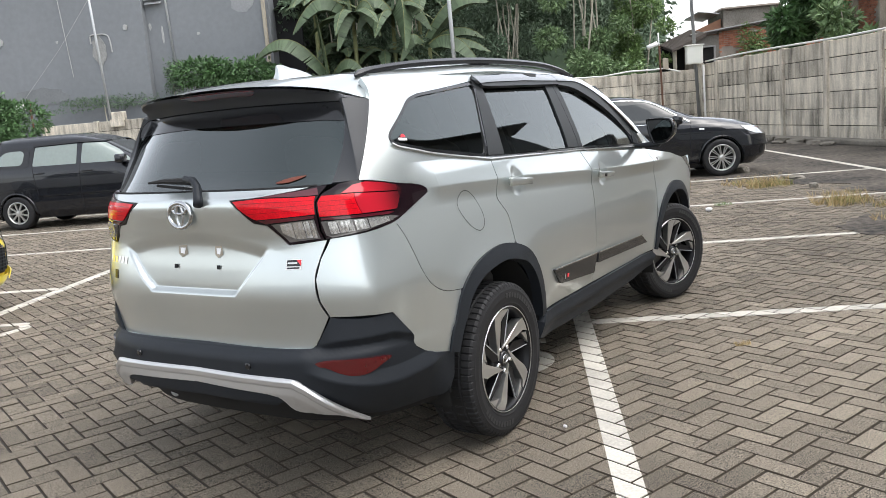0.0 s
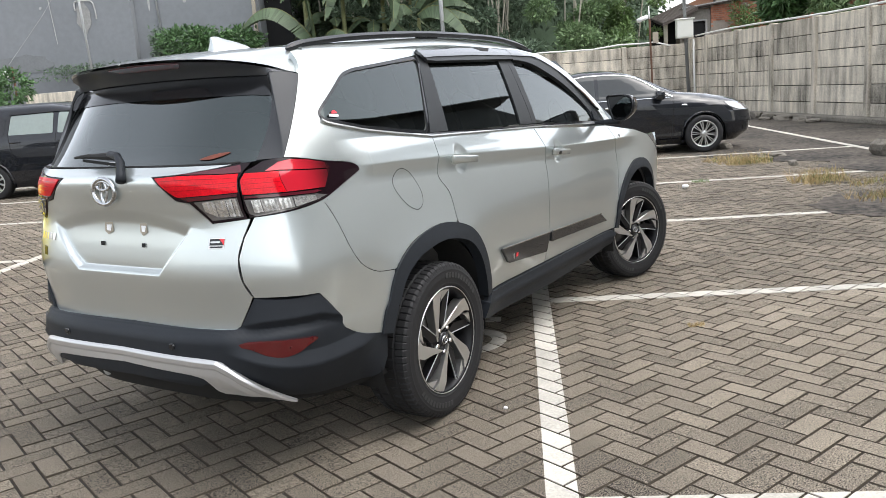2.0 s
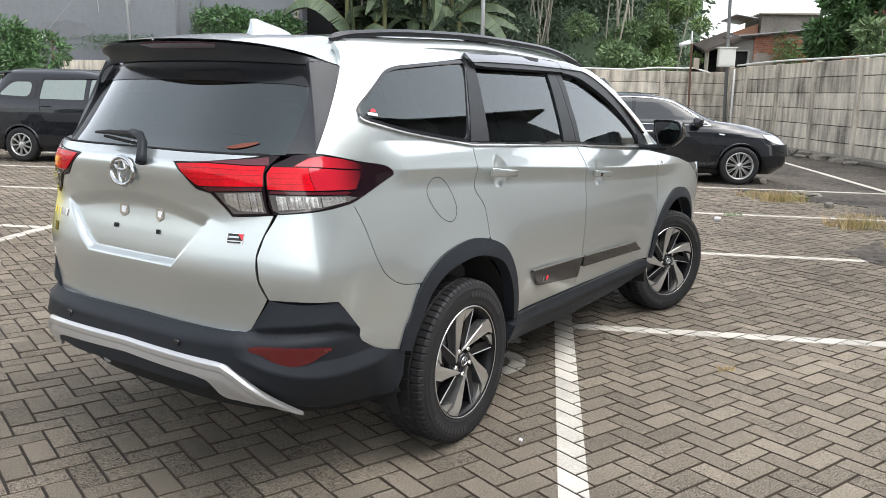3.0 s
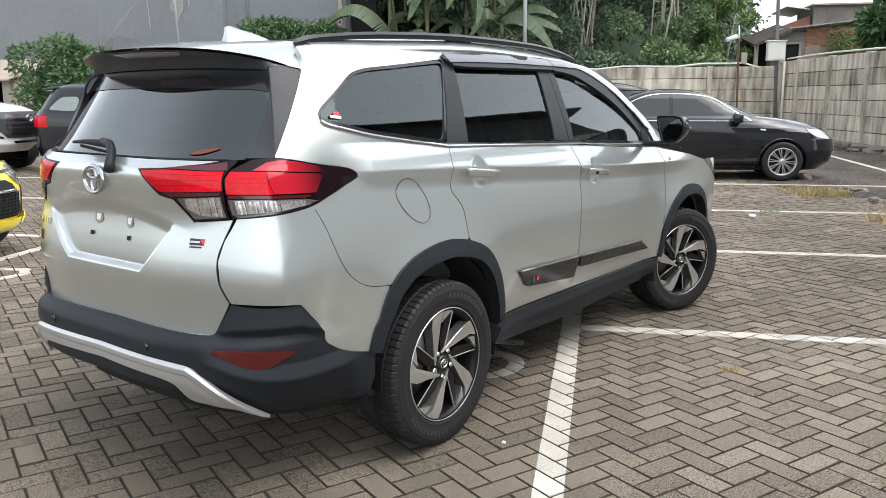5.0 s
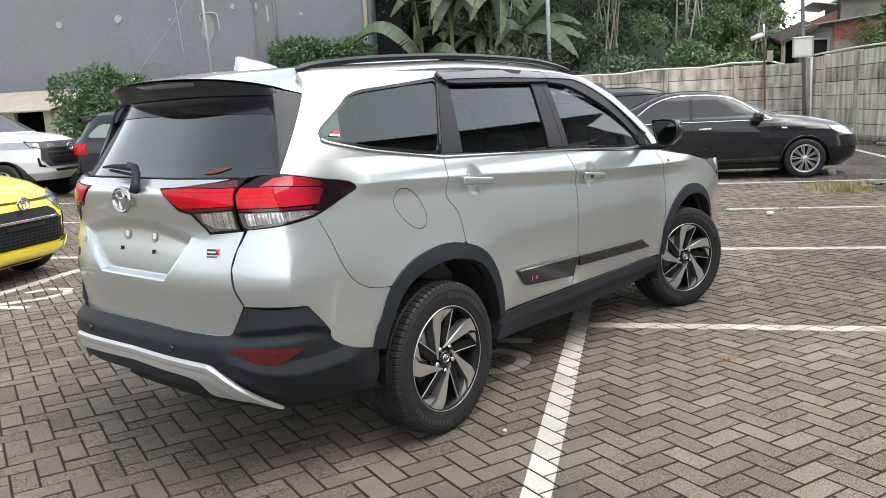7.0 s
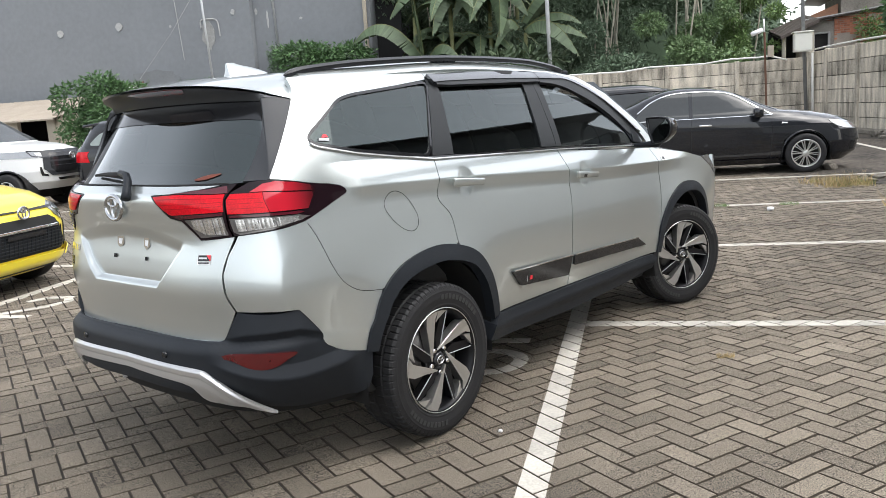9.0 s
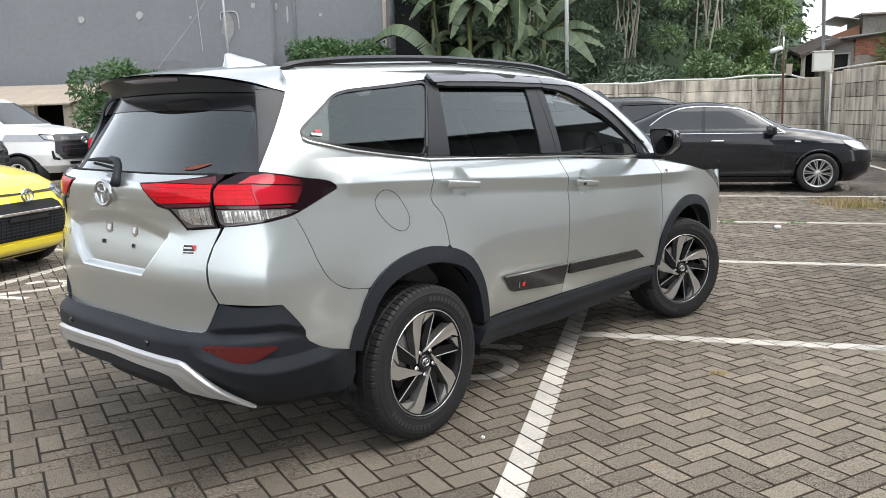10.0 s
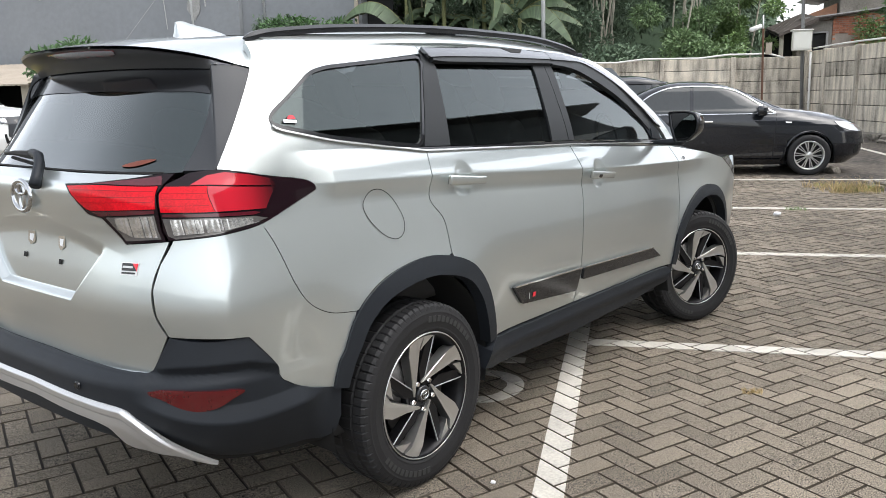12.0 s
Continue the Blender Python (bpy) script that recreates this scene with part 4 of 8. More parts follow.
# model script on the far half: plain bars
for k in range(5):
    u = -0.36 - 0.030 * k
    sheet("script_bar", [(u, 0.962), (u - 0.021, 0.962), (u - 0.024, 0.935), (u - 0.003, 0.935)], hero, CHROME, suv, off=0.003, depth=0.003, cell=0.1)
sheet("script_bar", [(-0.44, 0.905), (-0.475, 0.905), (-0.475, 0.868), (-0.44, 0.868)], hero, GLOSS_BLACK, suv, off=0.002, depth=0.002, cell=0.1)
# plate fixings: two square holes and two tape scraps
for u in (-0.102, 0.107):
    sheet("plate_hole", [(u - 0.008, 0.945), (u + 0.008, 0.945), (u + 0.008, 0.929), (u - 0.008, 0.929)], hero, DARK, suv, off=-0.0172, depth=0.001, cell=0.1)
for u in (-0.070, 0.112):
    sheet("tape_scrap", [(u - 0.022, 1.015), (u + 0.016, 1.018), (u + 0.020, 0.985), (u - 0.004, 0.972), (u - 0.020, 0.985)], hero, BEIGE, suv, off=-0.0152, depth=0.001, cell=0.1)
    sheet("tape_scrap", [(u - 0.012, 1.008), (u + 0.012, 1.008), (u + 0.006, 0.985), (u - 0.010, 0.988)], hero, BADGE_WHITE, suv, off=-0.0140, depth=0.001, cell=0.1)

# ---- tail lamps ----
def lamps():
    gate = LG_LOW + curve(LG_TOP)[1:] + [(0.640, 1.2235), (0.612, 1.195), (0.596, 1.166), (0.587, 1.062)]
    fend = curve(LAMP_TOP) + curve(LAMP_LOW)[1:] + [(0.600, 1.035), (0.592, 1.061), (0.601, 1.165), (0.617, 1.193)]
    for nm, poly in (("gate_lamp", gate), ("fender_lamp", fend)):
        bulge = gate_relief if nm == "gate_lamp" else None
        a, b = both(nm, poly, LAMP_BASE, off=0.0015, depth=0.02, cell=0.0125, gap=0.001, label="red and clear tail lamp", relief=bulge)
        for side, sg in ((a, 1), (b, -1)):
            def add(name, pl, material, off, extra=None, cell=0.0125):
                def rel(u, v):
                    return (bulge(u, v) if bulge else 0.0) + (extra(u, v) if extra else 0.0)
                o = sheet(name, [(sg * u, v) for u, v in pl], hero, material, side.parent, off=off + 0.0055, depth=0.006, cell=cell, relief=rel)
                o.parent = side
            def cells(edges, low, top):
                for k, (x0, x1) in enumerate(zip(edges, edges[1:])):
                    tilt = (-0.10, 0.16, -0.05, 0.22, -0.18)[k % 5]
                    add("reflector_cell", [(x0 + 0.001, low(x0)), (x1 - 0.001, low(x1)), (x1 - 0.001, top(x1)), (x0 + 0.001, top(x0))], REFLECT, 0.001, lambda u, v, c=(x0 + x1) / 2, q=tilt: q * (abs(u) - c) + 0.0006 * math.sin(abs(u) * 2 * math.pi / 0.017), 0.0033)

            if nm == "gate_lamp":
                add("red_lens", [(0.262, 1.174), (0.380, 1.179), (0.5955, 1.186), (0.5865, 1.124), (0.358, 1.118), (0.345, 1.121), (0.300, 1.150)], REDBACK, 0.0)
                add("upper_lens", [(0.36, 1.1815), (0.42, 1.188), (0.490, 1.200), (0.600, 1.216), (0.606, 1.1895)], LENS_WINE, 0.0)
                add("lower_band", [(0.362, 1.115), (0.582, 1.1205), (0.580, 1.111), (0.408, 1.103), (0.395, 1.101)], LENS_WINE, 0.0)
                add("clear_lens", [(0.412, 1.098), (0.578, 1.106), (0.578, 1.060), (0.582, 1.036), (0.465, 1.028)], LAMP_SMOKE, -0.002)
                cells((0.448, 0.492, 0.535, 0.556, 0.574), lambda u: max(1.040, 1.093 - 1.2 * (u - 0.425)), lambda u: 1.095 + 0.05 * (u - 0.41))
                for zz in (1.138, 1.152, 1.166):
                    x0 = 0.352 - (zz - 1.118) * 1.35
                    add("lens_line", [(x0, zz), (0.585, zz + 0.006), (0.585, zz + 0.0072), (x0, zz + 0.0012)], RED_DEEP, 0.0004)
            else:
                add("red_lens", [(0.618, 1.185), (0.740, 1.183), (0.755, 1.110), (0.601, 1.114), (0.606, 1.165)], REDBACK, 0.0)
                add("side_lens", [(0.742, 1.183), (0.948, 1.168), (0.905, 1.108), (0.757, 1.110)], LENS_FADE, 0.0)
                add("upper_lens", [(0.690, 1.1875), (0.735, 1.214), (0.785, 1.220), (0.86, 1.210), (0.93, 1.194), (0.952, 1.172), (0.745, 1.187)], LENS_FADE, 0.0)
                add("lower_band", [(0.606, 1.109), (0.868, 1.103), (0.885, 1.098), (0.862, 1.093), (0.602, 1.101)], LENS_WINE, 0.0)
                add("clear_lens", [(0.600, 1.096), (0.860, 1.090), (0.905, 1.080), (0.752, 1.046), (0.625, 1.035), (0.604, 1.045)], LAMP_SMOKE, -0.002)
                cells((0.622, 0.655, 0.692, 0.712, 0.758, 0.768, 0.880), lambda u: 1.047 + 0.05 * max(0.0, u - 0.63) + 0.10 * max(0.0, u - 0.76), lambda u: 1.093 - 0.030 * (u - 0.61))
                for zz in (1.132, 1.150, 1.166):
                    add("lens_line", [(0.612, zz), (0.742, zz - 0.003), (0.742, zz - 0.0018), (0.612, zz + 0.0012)], RED_DEEP, 0.0004)


def faded(name, col, dark, x0, x1):
    """A moulded lens whose tint runs from one colour to another along the car."""
    m = mat(name, col, 0.14, 0.0, 0.2, 14, 100, coat=1.0, spec=0.2)
    n, l = m.node_tree.nodes, m.node_tree.links
    b = n["Principled BSDF"]
    tc = n.new("ShaderNodeTexCoord")
    sep = n.new("ShaderNodeSeparateXYZ")
    l.new(tc.outputs["Object"], sep.inputs[0])
    mr = n.new("ShaderNodeMapRange")
    mr.interpolation_type = "SMOOTHSTEP"
    mr.inputs["From Min"].default_value = x0
    mr.inputs["From Max"].default_value = x1
    l.new(sep.outputs["X"], mr.inputs["Value"])
    mx = n.new("ShaderNodeMix")
    mx.data_type = "RGBA"
    l.new(mr.outputs[0], mx.inputs["Factor"])
    mx.inputs[6].default_value = (*col, 1)
    mx.inputs[7].default_value = (*dark, 1)
    l.new(mx.outputs[2], b.inputs["Base Color"])
    return m


LENS_FADE = faded("red_to_smoked_lens", (0.48, 0.012, 0.026), (0.012, 0.003, 0.004), -0.72, -0.55)
LENS_WINE = mat("wine_red_lens", (0.075, 0.004, 0.010), 0.15, 0.0, 0.3, 14, 100, coat=1.0, spec=0.3)
LAMP_SMOKE = mat("lamp_inner_rim", (0.14, 0.13, 0.125), 0.15, 0.5, 0.3, 30, 100, coat=1.0)
RED_DEEP = mat("deep_red_lens", (0.22, 0.002, 0.006), 0.2, 0.0, 0.3, 14, 100, coat=0.7, spec=0.1)
RED_SMOKE = mat("smoked_red_lens", (0.085, 0.002, 0.004), 0.1, 0.0, 0.1, 20, 100, coat=1.0)
lamps()

# ---- rear glass, pillar trim, spoiler ----
def glass_surf(s, z):
    """The rear window, set deeper than the body towards its top."""
    p = hero(s, z)
    k = smooth_table([(1.20, 0.015), (1.28, 0.055), (1.444, 0.097), (1.50, 0.110), (1.58, 0.122)], z) * max(0.0, 1 - (abs(s) / 0.76) ** 8)
    return Vector((p.x + k, p.y, p.z))


hg = [(0.0, 1.226), (0.228, 1.224), (0.540, 1.224), (0.684, 1.231), (0.70, 1.27), (0.766, 1.450), (0.772, 1.485), (0.75, 1.520), (0.70, 1.548), (0.0, 1.575)]
sheet("rear_glass", hg + [(-u, v) for u, v in hg[::-1][1:-1]], glass_surf, GLASS, suv, off=-0.008, depth=0.0, cell=0.02, label="dark tinted rear window")
TRIM = mat("satin_black_trim", (0.040, 0.0425, 0.047), 0.36, 0.0, 0.08, 6, 200, spec=0.28)
PILLAR = curve([(0.640, 1.229), (0.655, 1.27), (0.735, 1.450), (0.744, 1.482), (0.736, 1.508), (0.705, 1.528)]) + [(0.75, 1.534), (0.806, 1.537), (0.86, 1.534), (0.913, 1.523), (0.855, 1.415), (0.800, 1.310), (0.760, 1.229)]
for sg in (1, -1):
    sheet("rear_pillar_trim", [(sg * u, v) for u, v in PILLAR][::sg], glass_surf, TRIM, suv, off=-0.001, depth=0.02, cell=0.012, label="satin black rear pillar trim")
# black sheet standing in for the spoiler mirrored in the pane's top
sheet("glass_border", [(-0.760, 1.447), (-0.60, 1.460), (-0.236, 1.468), (0.204, 1.466), (0.60, 1.460), (0.760, 1.447), (0.765, 1.49), (0.70, 1.552), (0.0, 1.570), (-0.70, 1.552), (-0.765, 1.49)], glass_surf, GLOSS_BLACK, suv, off=-0.0055, depth=0.0, cell=0.02, label="black band along the window top")
sheet("glass_edge", [(-0.6, 1.226), (0.6, 1.226), (0.6, 1.231), (-0.6, 1.231)], hero, DARK, suv, off=-0.009, depth=0.004, cell=0.06)

# spoiler: a silver top blade running out of the roof over a black underside
LIP = [(0.0, -0.800, 1.608), (0.20, -0.785, 1.604), (0.36, -0.745, 1.594), (0.460, -0.690, 1.579), (0.518, -0.620, 1.561), (0.550, -0.555, 1.540), (0.566, -0.497, 1.526)]


def lip_at(p):
    """The lip from one side (-1) to the other (1)."""
    a = abs(p) * (len(LIP) - 1)
    k = min(int(a), len(LIP) - 2)
    q = [LIP[min(max(j, 0), len(LIP) - 1)] for j in (k - 1, k, k + 1, k + 2)]
    if k == 0:
        q[0] = (-LIP[1][0], LIP[1][1], LIP[1][2])
    t = a - k
    v = [0.5 * (2 * b + (c - e) * t + (2 * e - 5 * b + 4 * c - d) * t * t + (3 * b - e - 3 * c + d) * t**3) for e, b, c, d in zip(*q)]
    return Vector((v[1], wide(math.copysign(v[0], p)), v[2]))


def spoiler_top(p, t):
    a = lip_at(p)
    y = p * 0.548
    b = roof(-0.385, y)
    v = a.lerp(b, t)
    v.z += 0.012 * math.sin(math.pi * t) * (1 - abs(p) ** 3)
    return v


sheet("spoiler_top", [(-1, 0), (1, 0), (1, 1), (-1, 1)], spoiler_top, SILVER, suv, depth=0.009, cell=0.05, flip=True)


UNDERSIDE = mat("satin_black_panel", (0.062, 0.065, 0.070), 0.35, 0.0, 0.1, 6, 200, spec=0.5)


def under_edge(p):
    """Where the black underside meets the window and, past its corner, the pillar trim."""
    k = abs(p)
    if k < 0.62:
        return math.copysign(k / 0.62 * 0.700, -p), 1.536 - 0.012 * (k / 0.62) ** 2
    k = (k - 0.62) / 0.38
    return math.copysign(0.700 + 0.213 * k, -p), 1.524 + 0.012 * math.sin(math.pi * k) - 0.001 * k


def spoiler_under(p, t):
    a = lip_at(p) + Vector((0.004, 0.004 * p, -0.010))
    b = glass_surf(*under_edge(p))
    v = a.lerp(b, t)
    v.z += 0.012 * math.sin(math.pi * t) * (1 - abs(p) ** 2)
    return v


sheet("spoiler_under", [(-1, 0), (1, 0), (1, 1), (-1, 1)], spoiler_under, UNDERSIDE, suv, depth=0.0, cell=0.025, label="black underside of the roof spoiler")
sheet("stop_lamp", rounded([(-0.20, 0.10), (0.12, 0.10), (0.10, 0.50), (-0.18, 0.50)], 0.06), spoiler_under, RED_SMOKE, suv, off=0.004, depth=0.006, cell=0.04, label="dark red high stop lamp")
# wiper
bm = bmesh.new()
def on(u, v, o):
    p = hero(abs(u), v)
    return Vector((p.x - o, p.y if u > 0 else -p.y, p.z + 0.2 * o))
tube(bm, [on(0.095, 1.172, 0.040), on(0.082, 1.195, 0.040), on(0.055, 1.238, 0.034), on(0.020, 1.262, 0.028), on(-0.035, 1.270, 0.026)], 0.019, 10, r_end=0.014)
part("wiper_arm", bm, PLASTIC, suv, "black rear wiper", True)
bm = bmesh.new()
tube(bm, [on(-0.005, 1.262, 0.022), on(-0.10, 1.264, 0.020), on(-0.20, 1.266, 0.016), on(-0.300, 1.262, 0.012)], 0.016, 8, r_end=0.005)
tube(bm, [on(0.02, 1.232, 0.004), on(-0.09, 1.240, 0.004), on(-0.24, 1.252, 0.004)], 0.006, 6)
part("wiper_blade", bm, DARK, suv)
# ---- rear bumper ----
def bump_lip(u):
    return smooth_table([(0.0, 0.560), (0.45, 0.558), (0.52, 0.545), (0.62, 0.508), (0.72, 0.484), (0.82, 0.478), (0.95, 0.492), (1.13, 0.520)], abs(u))


def bump_relief(u, v):
    """Ledge under the tailgate in the middle; at the corners an upper facet, a scoop and a sharp lower lip."""
    a = abs(u)
    mid = float(np.interp(v, [0.42, 0.60, 0.618, 0.640, 0.66], [0.020, 0.024, 0.023, 0.002, 0.0]))
    lip_z = bump_lip(u)
    d = v - lip_z
    top_z = float(np.interp(a, [0.50, 0.60, 0.80, 1.0], [0.640, 0.655, 0.662, 0.60]))
    if d < 0:
        low = 0.026 + d * 0.30
    else:
        low = float(np.interp(v, [lip_z, lip_z + 0.050, top_z - 0.030, top_z, top_z + 0.006, 0.75], [0.026, 0.004, 0.004, 0.021, 0.021, 0.0]))
    fade = 1 - ramp(a, 0.98, 1.09)
    k = ramp(a, 0.47, 0.58)
    return mid * (1 - k) + low * k * fade


hb = [(0.0, 0.635), (0.30, 0.630), (0.45, 0.624), (0.497, 0.628), (0.517, 0.639), (0.583, 0.746), (0.794, 0.736), (0.809, 0.734), (0.886, 0.630), (0.925, 0.577), (0.963, 0.551), (1.02, 0.528), (1.085, 0.512), (1.120, 0.500), (1.120, 0.40), (1.095, 0.345), (1.04, 0.325), (0.85, 0.325), (0.688, 0.335), (0.55, 0.40), (0.46, 0.44), (0.0, 0.44)]
sheet("rear_bumper", hb + [(-u, v) for u, v in hb[::-1][1:-1]], hero, PLASTIC, suv, depth=0.03, cell=0.008, gap=0.001, relief=bump_relief, follow=bump_lip, label="matt black rear bumper")
REFL = [(0.525, 0.578), (0.577, 0.591), (0.708, 0.584), (0.806, 0.576), (0.773, 0.553), (0.733, 0.530), (0.683, 0.523), (0.629, 0.537), (0.575, 0.565)]
for sg in (1, -1):
    pl = [(sg * u, v) for u, v in curve(REFL, 4, True)]
    sheet("bumper_reflector", pl, hero, RED_SMOKE, suv, off=0.013, depth=0.012, cell=0.02, label="red bumper reflector")
    for u, v in ((0.272, 0.576),):
        bm = bmesh.new()
        lathe(bm, [(0.0, -0.003), (0.010, -0.003), (0.013, 0.0), (0.014, 0.004)], 16)
        bmesh.ops.transform(bm, matrix=at(sg * u, v, 0.030), verts=bm.verts)
        part("parking_sensor", bm, GLOSS_BLACK, suv)
st_ = [(0.0, 0.548), (0.30, 0.540), (0.452, 0.530), (0.500, 0.503), (0.588, 0.436), (0.704, 0.348)]
sl_ = [(0.702, 0.3465), (0.60, 0.386), (0.51, 0.398), (0.445, 0.410), (0.405, 0.455), (0.375, 0.468), (0.30, 0.478), (0.0, 0.492)]
hs = curve(st_, 4) + curve(sl_, 4)
def skid_top(u):
    return float(np.interp(abs(u), [p[0] for p in st_], [p[1] for p in st_]))


def skid_relief(u, v):
    a = abs(u)
    t = skid_top(u) - v
    return float(np.interp(t, [0.0, 0.009, 0.026, 0.034, 0.060, 0.10], [0.0, 0.012, 0.010, 0.002, 0.003, -0.004])) * (1 - 0.6 * ramp(a, 0.50, 0.64))
sheet("skid_trim", hs + [(-u, v) for u, v in hs[::-1][1:-1]], hero, SKID, suv, off=0.025, depth=0.012, follow=skid_top, cell=0.006, relief=skid_relief, label="satin silver skid trim")
hd = [(0.0, 0.490), (0.30, 0.476), (0.375, 0.466), (0.40, 0.44), (0.36, 0.415), (0.0, 0.425)]
sheet("diffuser", hd + [(-u, v) for u, v in hd[::-1][1:-1]], hero, PLASTIC, suv, off=0.004, depth=0.05, cell=0.05)
sheet("diffuser_badge", [(-0.06, 0.478), (0.06, 0.478), (0.045, 0.440), (-0.045, 0.440)], hero, SKID, suv, off=0.012, depth=0.01, cell=0.06)
sheet("chin", [(-0.62, 0.36), (0.62, 0.36), (0.55, 0.42), (-0.55, 0.42)], inner, DARK, suv, depth=0.0, cell=0.06)
bm = bmesh.new()
tube(bm, [(-0.86, 0.36, 0.355), (-0.70, 0.36, 0.36), (-0.40, 0.34, 0.37)], 0.025, 12)
part("exhaust_pipe", bm, STEEL, suv, "", True)
bm = bmesh.new()
box(bm, -0.80, -0.74, -0.30, -0.24, 0.30, 0.40, 0.01)
part("tow_eye", bm, DARK, suv)

# ---- handles, fuel flap, mirror ----
def handle(x, z, front):
    for sg in (1, -1):
        u = sx(x)
        bm = bmesh.new()
        box(bm, -0.116, 0.113, -0.011, 0.008, -0.021, 0.021, 0.010)
        for v in bm.verts:
            v.co.y += -0.016 * (1 - (v.co.x / 0.118) ** 2)
            v.co.z *= 1.0 if v.co.x < 0.05 else 0.78
        m = at(sg * u, z, 0.020) @ pose(0, 0, 0, 0, 5.0 * sg, 0)
        bmesh.ops.transform(bm, matrix=m, verts=bm.verts)
        part("door_handle", bm, SILVER, suv, "silver door handle", True)
        if front:
            bm = bmesh.new()
            box(bm, -0.085, -0.055, -0.031, -0.028, -0.008, 0.008, 0.002)
            bmesh.ops.transform(bm, matrix=m, verts=bm.verts)
            part("handle_button", bm, GLOSS_BLACK, suv)


handle(0.308, 1.111, False)
handle(1.372, 1.036, True)
fuel = curve([(1.282, 1.085), (1.318, 1.118), (1.370, 1.117), (1.425, 1.080), (1.462, 1.010), (1.455, 0.962), (1.415, 0.943), (1.360, 0.962), (1.310, 1.005), (1.280, 1.050)], 5, True)
for sg in (1,):
    n = len(fuel)
    g0 = inset(fuel, -0.0012)
    g1 = inset(fuel, 0.0016)
    ring_v, ring_f = [], []
    for p, q in zip(g0, g1):
        for r_ in (p, q):
            ring_v.append(hero(*r_) + Vector((0, -0.0012, 0)))
    m_ = len(ring_v) // 2
    for k in range(m_):
        a_, b_ = 2 * k, 2 * ((k + 1) % m_)
        ring_f.append((a_, b_, b_ + 1, a_ + 1))
    obj("fuel_flap_gap", ring_v, ring_f, DARK, suv)
for sg in (1, -1):
    bm = bmesh.new()
    # housing: a rounded box, blunt to the front, open to the rear with the glass in it
    pts = [(-0.885, 1.185), (-0.97, 1.195), (-1.032, 1.245), (-1.043, 1.300), (-1.020, 1.343), (-0.96, 1.354), (-0.835, 1.350), (-0.850, 1.27)]
    rim = rounded([(y, z - 0.04) for y, z in pts], 0.020)
    rings = []
    cy, cz = -0.945, 1.23
    for dx, k in ((0.0, 1.0), (0.03, 1.02), (0.09, 0.97), (0.14, 0.82), (0.175, 0.55), (0.185, 0.2)):
        rings.append([bm.verts.new((2.020 + dx - 0.045 * (cy - y) / 0.1, sg * (cy + (y - cy) * k), cz + (z - cz) * k)) for y, z in rim])
    for r0, r1 in zip(rings, rings[1:]):
        for k in range(len(rim)):
            bm.faces.new((r0[k], r0[(k + 1) % len(rim)], r1[(k + 1) % len(rim)], r1[k]))
    bm.faces.new(rings[-1])
    back = [bm.verts.new((v.co.x + 0.012, sg * (cy + (sg * v.co.y - cy) * 0.85), cz + (v.co.z - cz) * 0.85)) for v in rings[0]]
    for k in range(len(rim)):
        bm.faces.new((rings[0][k], back[k], back[(k + 1) % len(rim)], rings[0][(k + 1) % len(rim)]))
    bmesh.ops.recalc_face_normals(bm, faces=bm.faces)
    mir = part("door_mirror", bm, GLOSS_BLACK, suv, "gloss black door mirror", True)
    mir.location.y = 0.0 if sg > 0 else 0.07
    gv = [(2.017 - 0.045 * (cy - y) / 0.1 + 0.008, sg * (cy + (y - cy) * 0.86), cz + (z - cz) * 0.86) for y, z in rim]
    obj("mirror_pane", gv, [list(range(len(gv)))], MIRROR, mir)
    bm = bmesh.new()
    box(bm, 2.05, 2.11, -0.925, -0.70, 1.128, 1.168, 0.014)
    for v in bm.verts:
        k = (v.co.y + 0.70) / -0.225
        v.co.z = 1.138 + (v.co.z - 1.138) * (0.35 + 0.75 * k)
        if sg < 0:
            v.co.y = 0.07 - v.co.y
    part("mirror_stalk", bm, PLASTIC, suv, "", True)
# small fender badge
both("fender_badge", [(sx(2.355), 1.048), (sx(2.425), 1.045), (sx(2.425), 1.018), (sx(2.355), 1.021)], BADGE_WHITE, off=0.002, depth=0.002, cell=0.1)
both("fender_badge", [(sx(2.372), 1.044), (sx(2.405), 1.042), (sx(2.402), 1.024), (sx(2.370), 1.026)], GLOSS_BLACK, off=0.0035, depth=0.001, cell=0.1)
# window sticker: a small red cap over white bars
sheet("window_sticker", [(1.012, 1.366), (1.066, 1.362), (1.064, 1.352), (1.010, 1.356)], hero, BADGE_WHITE, suv, off=0.0005, depth=0.001, cell=0.1)
sheet("window_sticker", [(1.045 - 0.017 * math.cos(a), 1.366 + 0.012 * math.sin(a)) for a in np.linspace(0, math.pi, 10)], hero, BADGE_RED, suv, off=0.0005, depth=0.001, cell=0.1)
# leaf-shaped orange mark laid just over the rear glass
sheet("cargo_tag", curve([(0.395, 1.243), (0.455, 1.243), (0.525, 1.262), (0.46, 1.259)], 5, True), glass_surf, mat("orange_cloth", (0.13, 0.032, 0.018), 0.7), suv, off=-0.004, depth=0.001, cell=0.05, label="orange-red tag behind the rear window")
sheet("window_sticker", [(-0.055, 1.245), (-0.01, 1.245), (-0.01, 1.232), (-0.055, 1.232)], hero, BADGE_WHITE, suv, off=0.0, depth=0.001, cell=0.1)

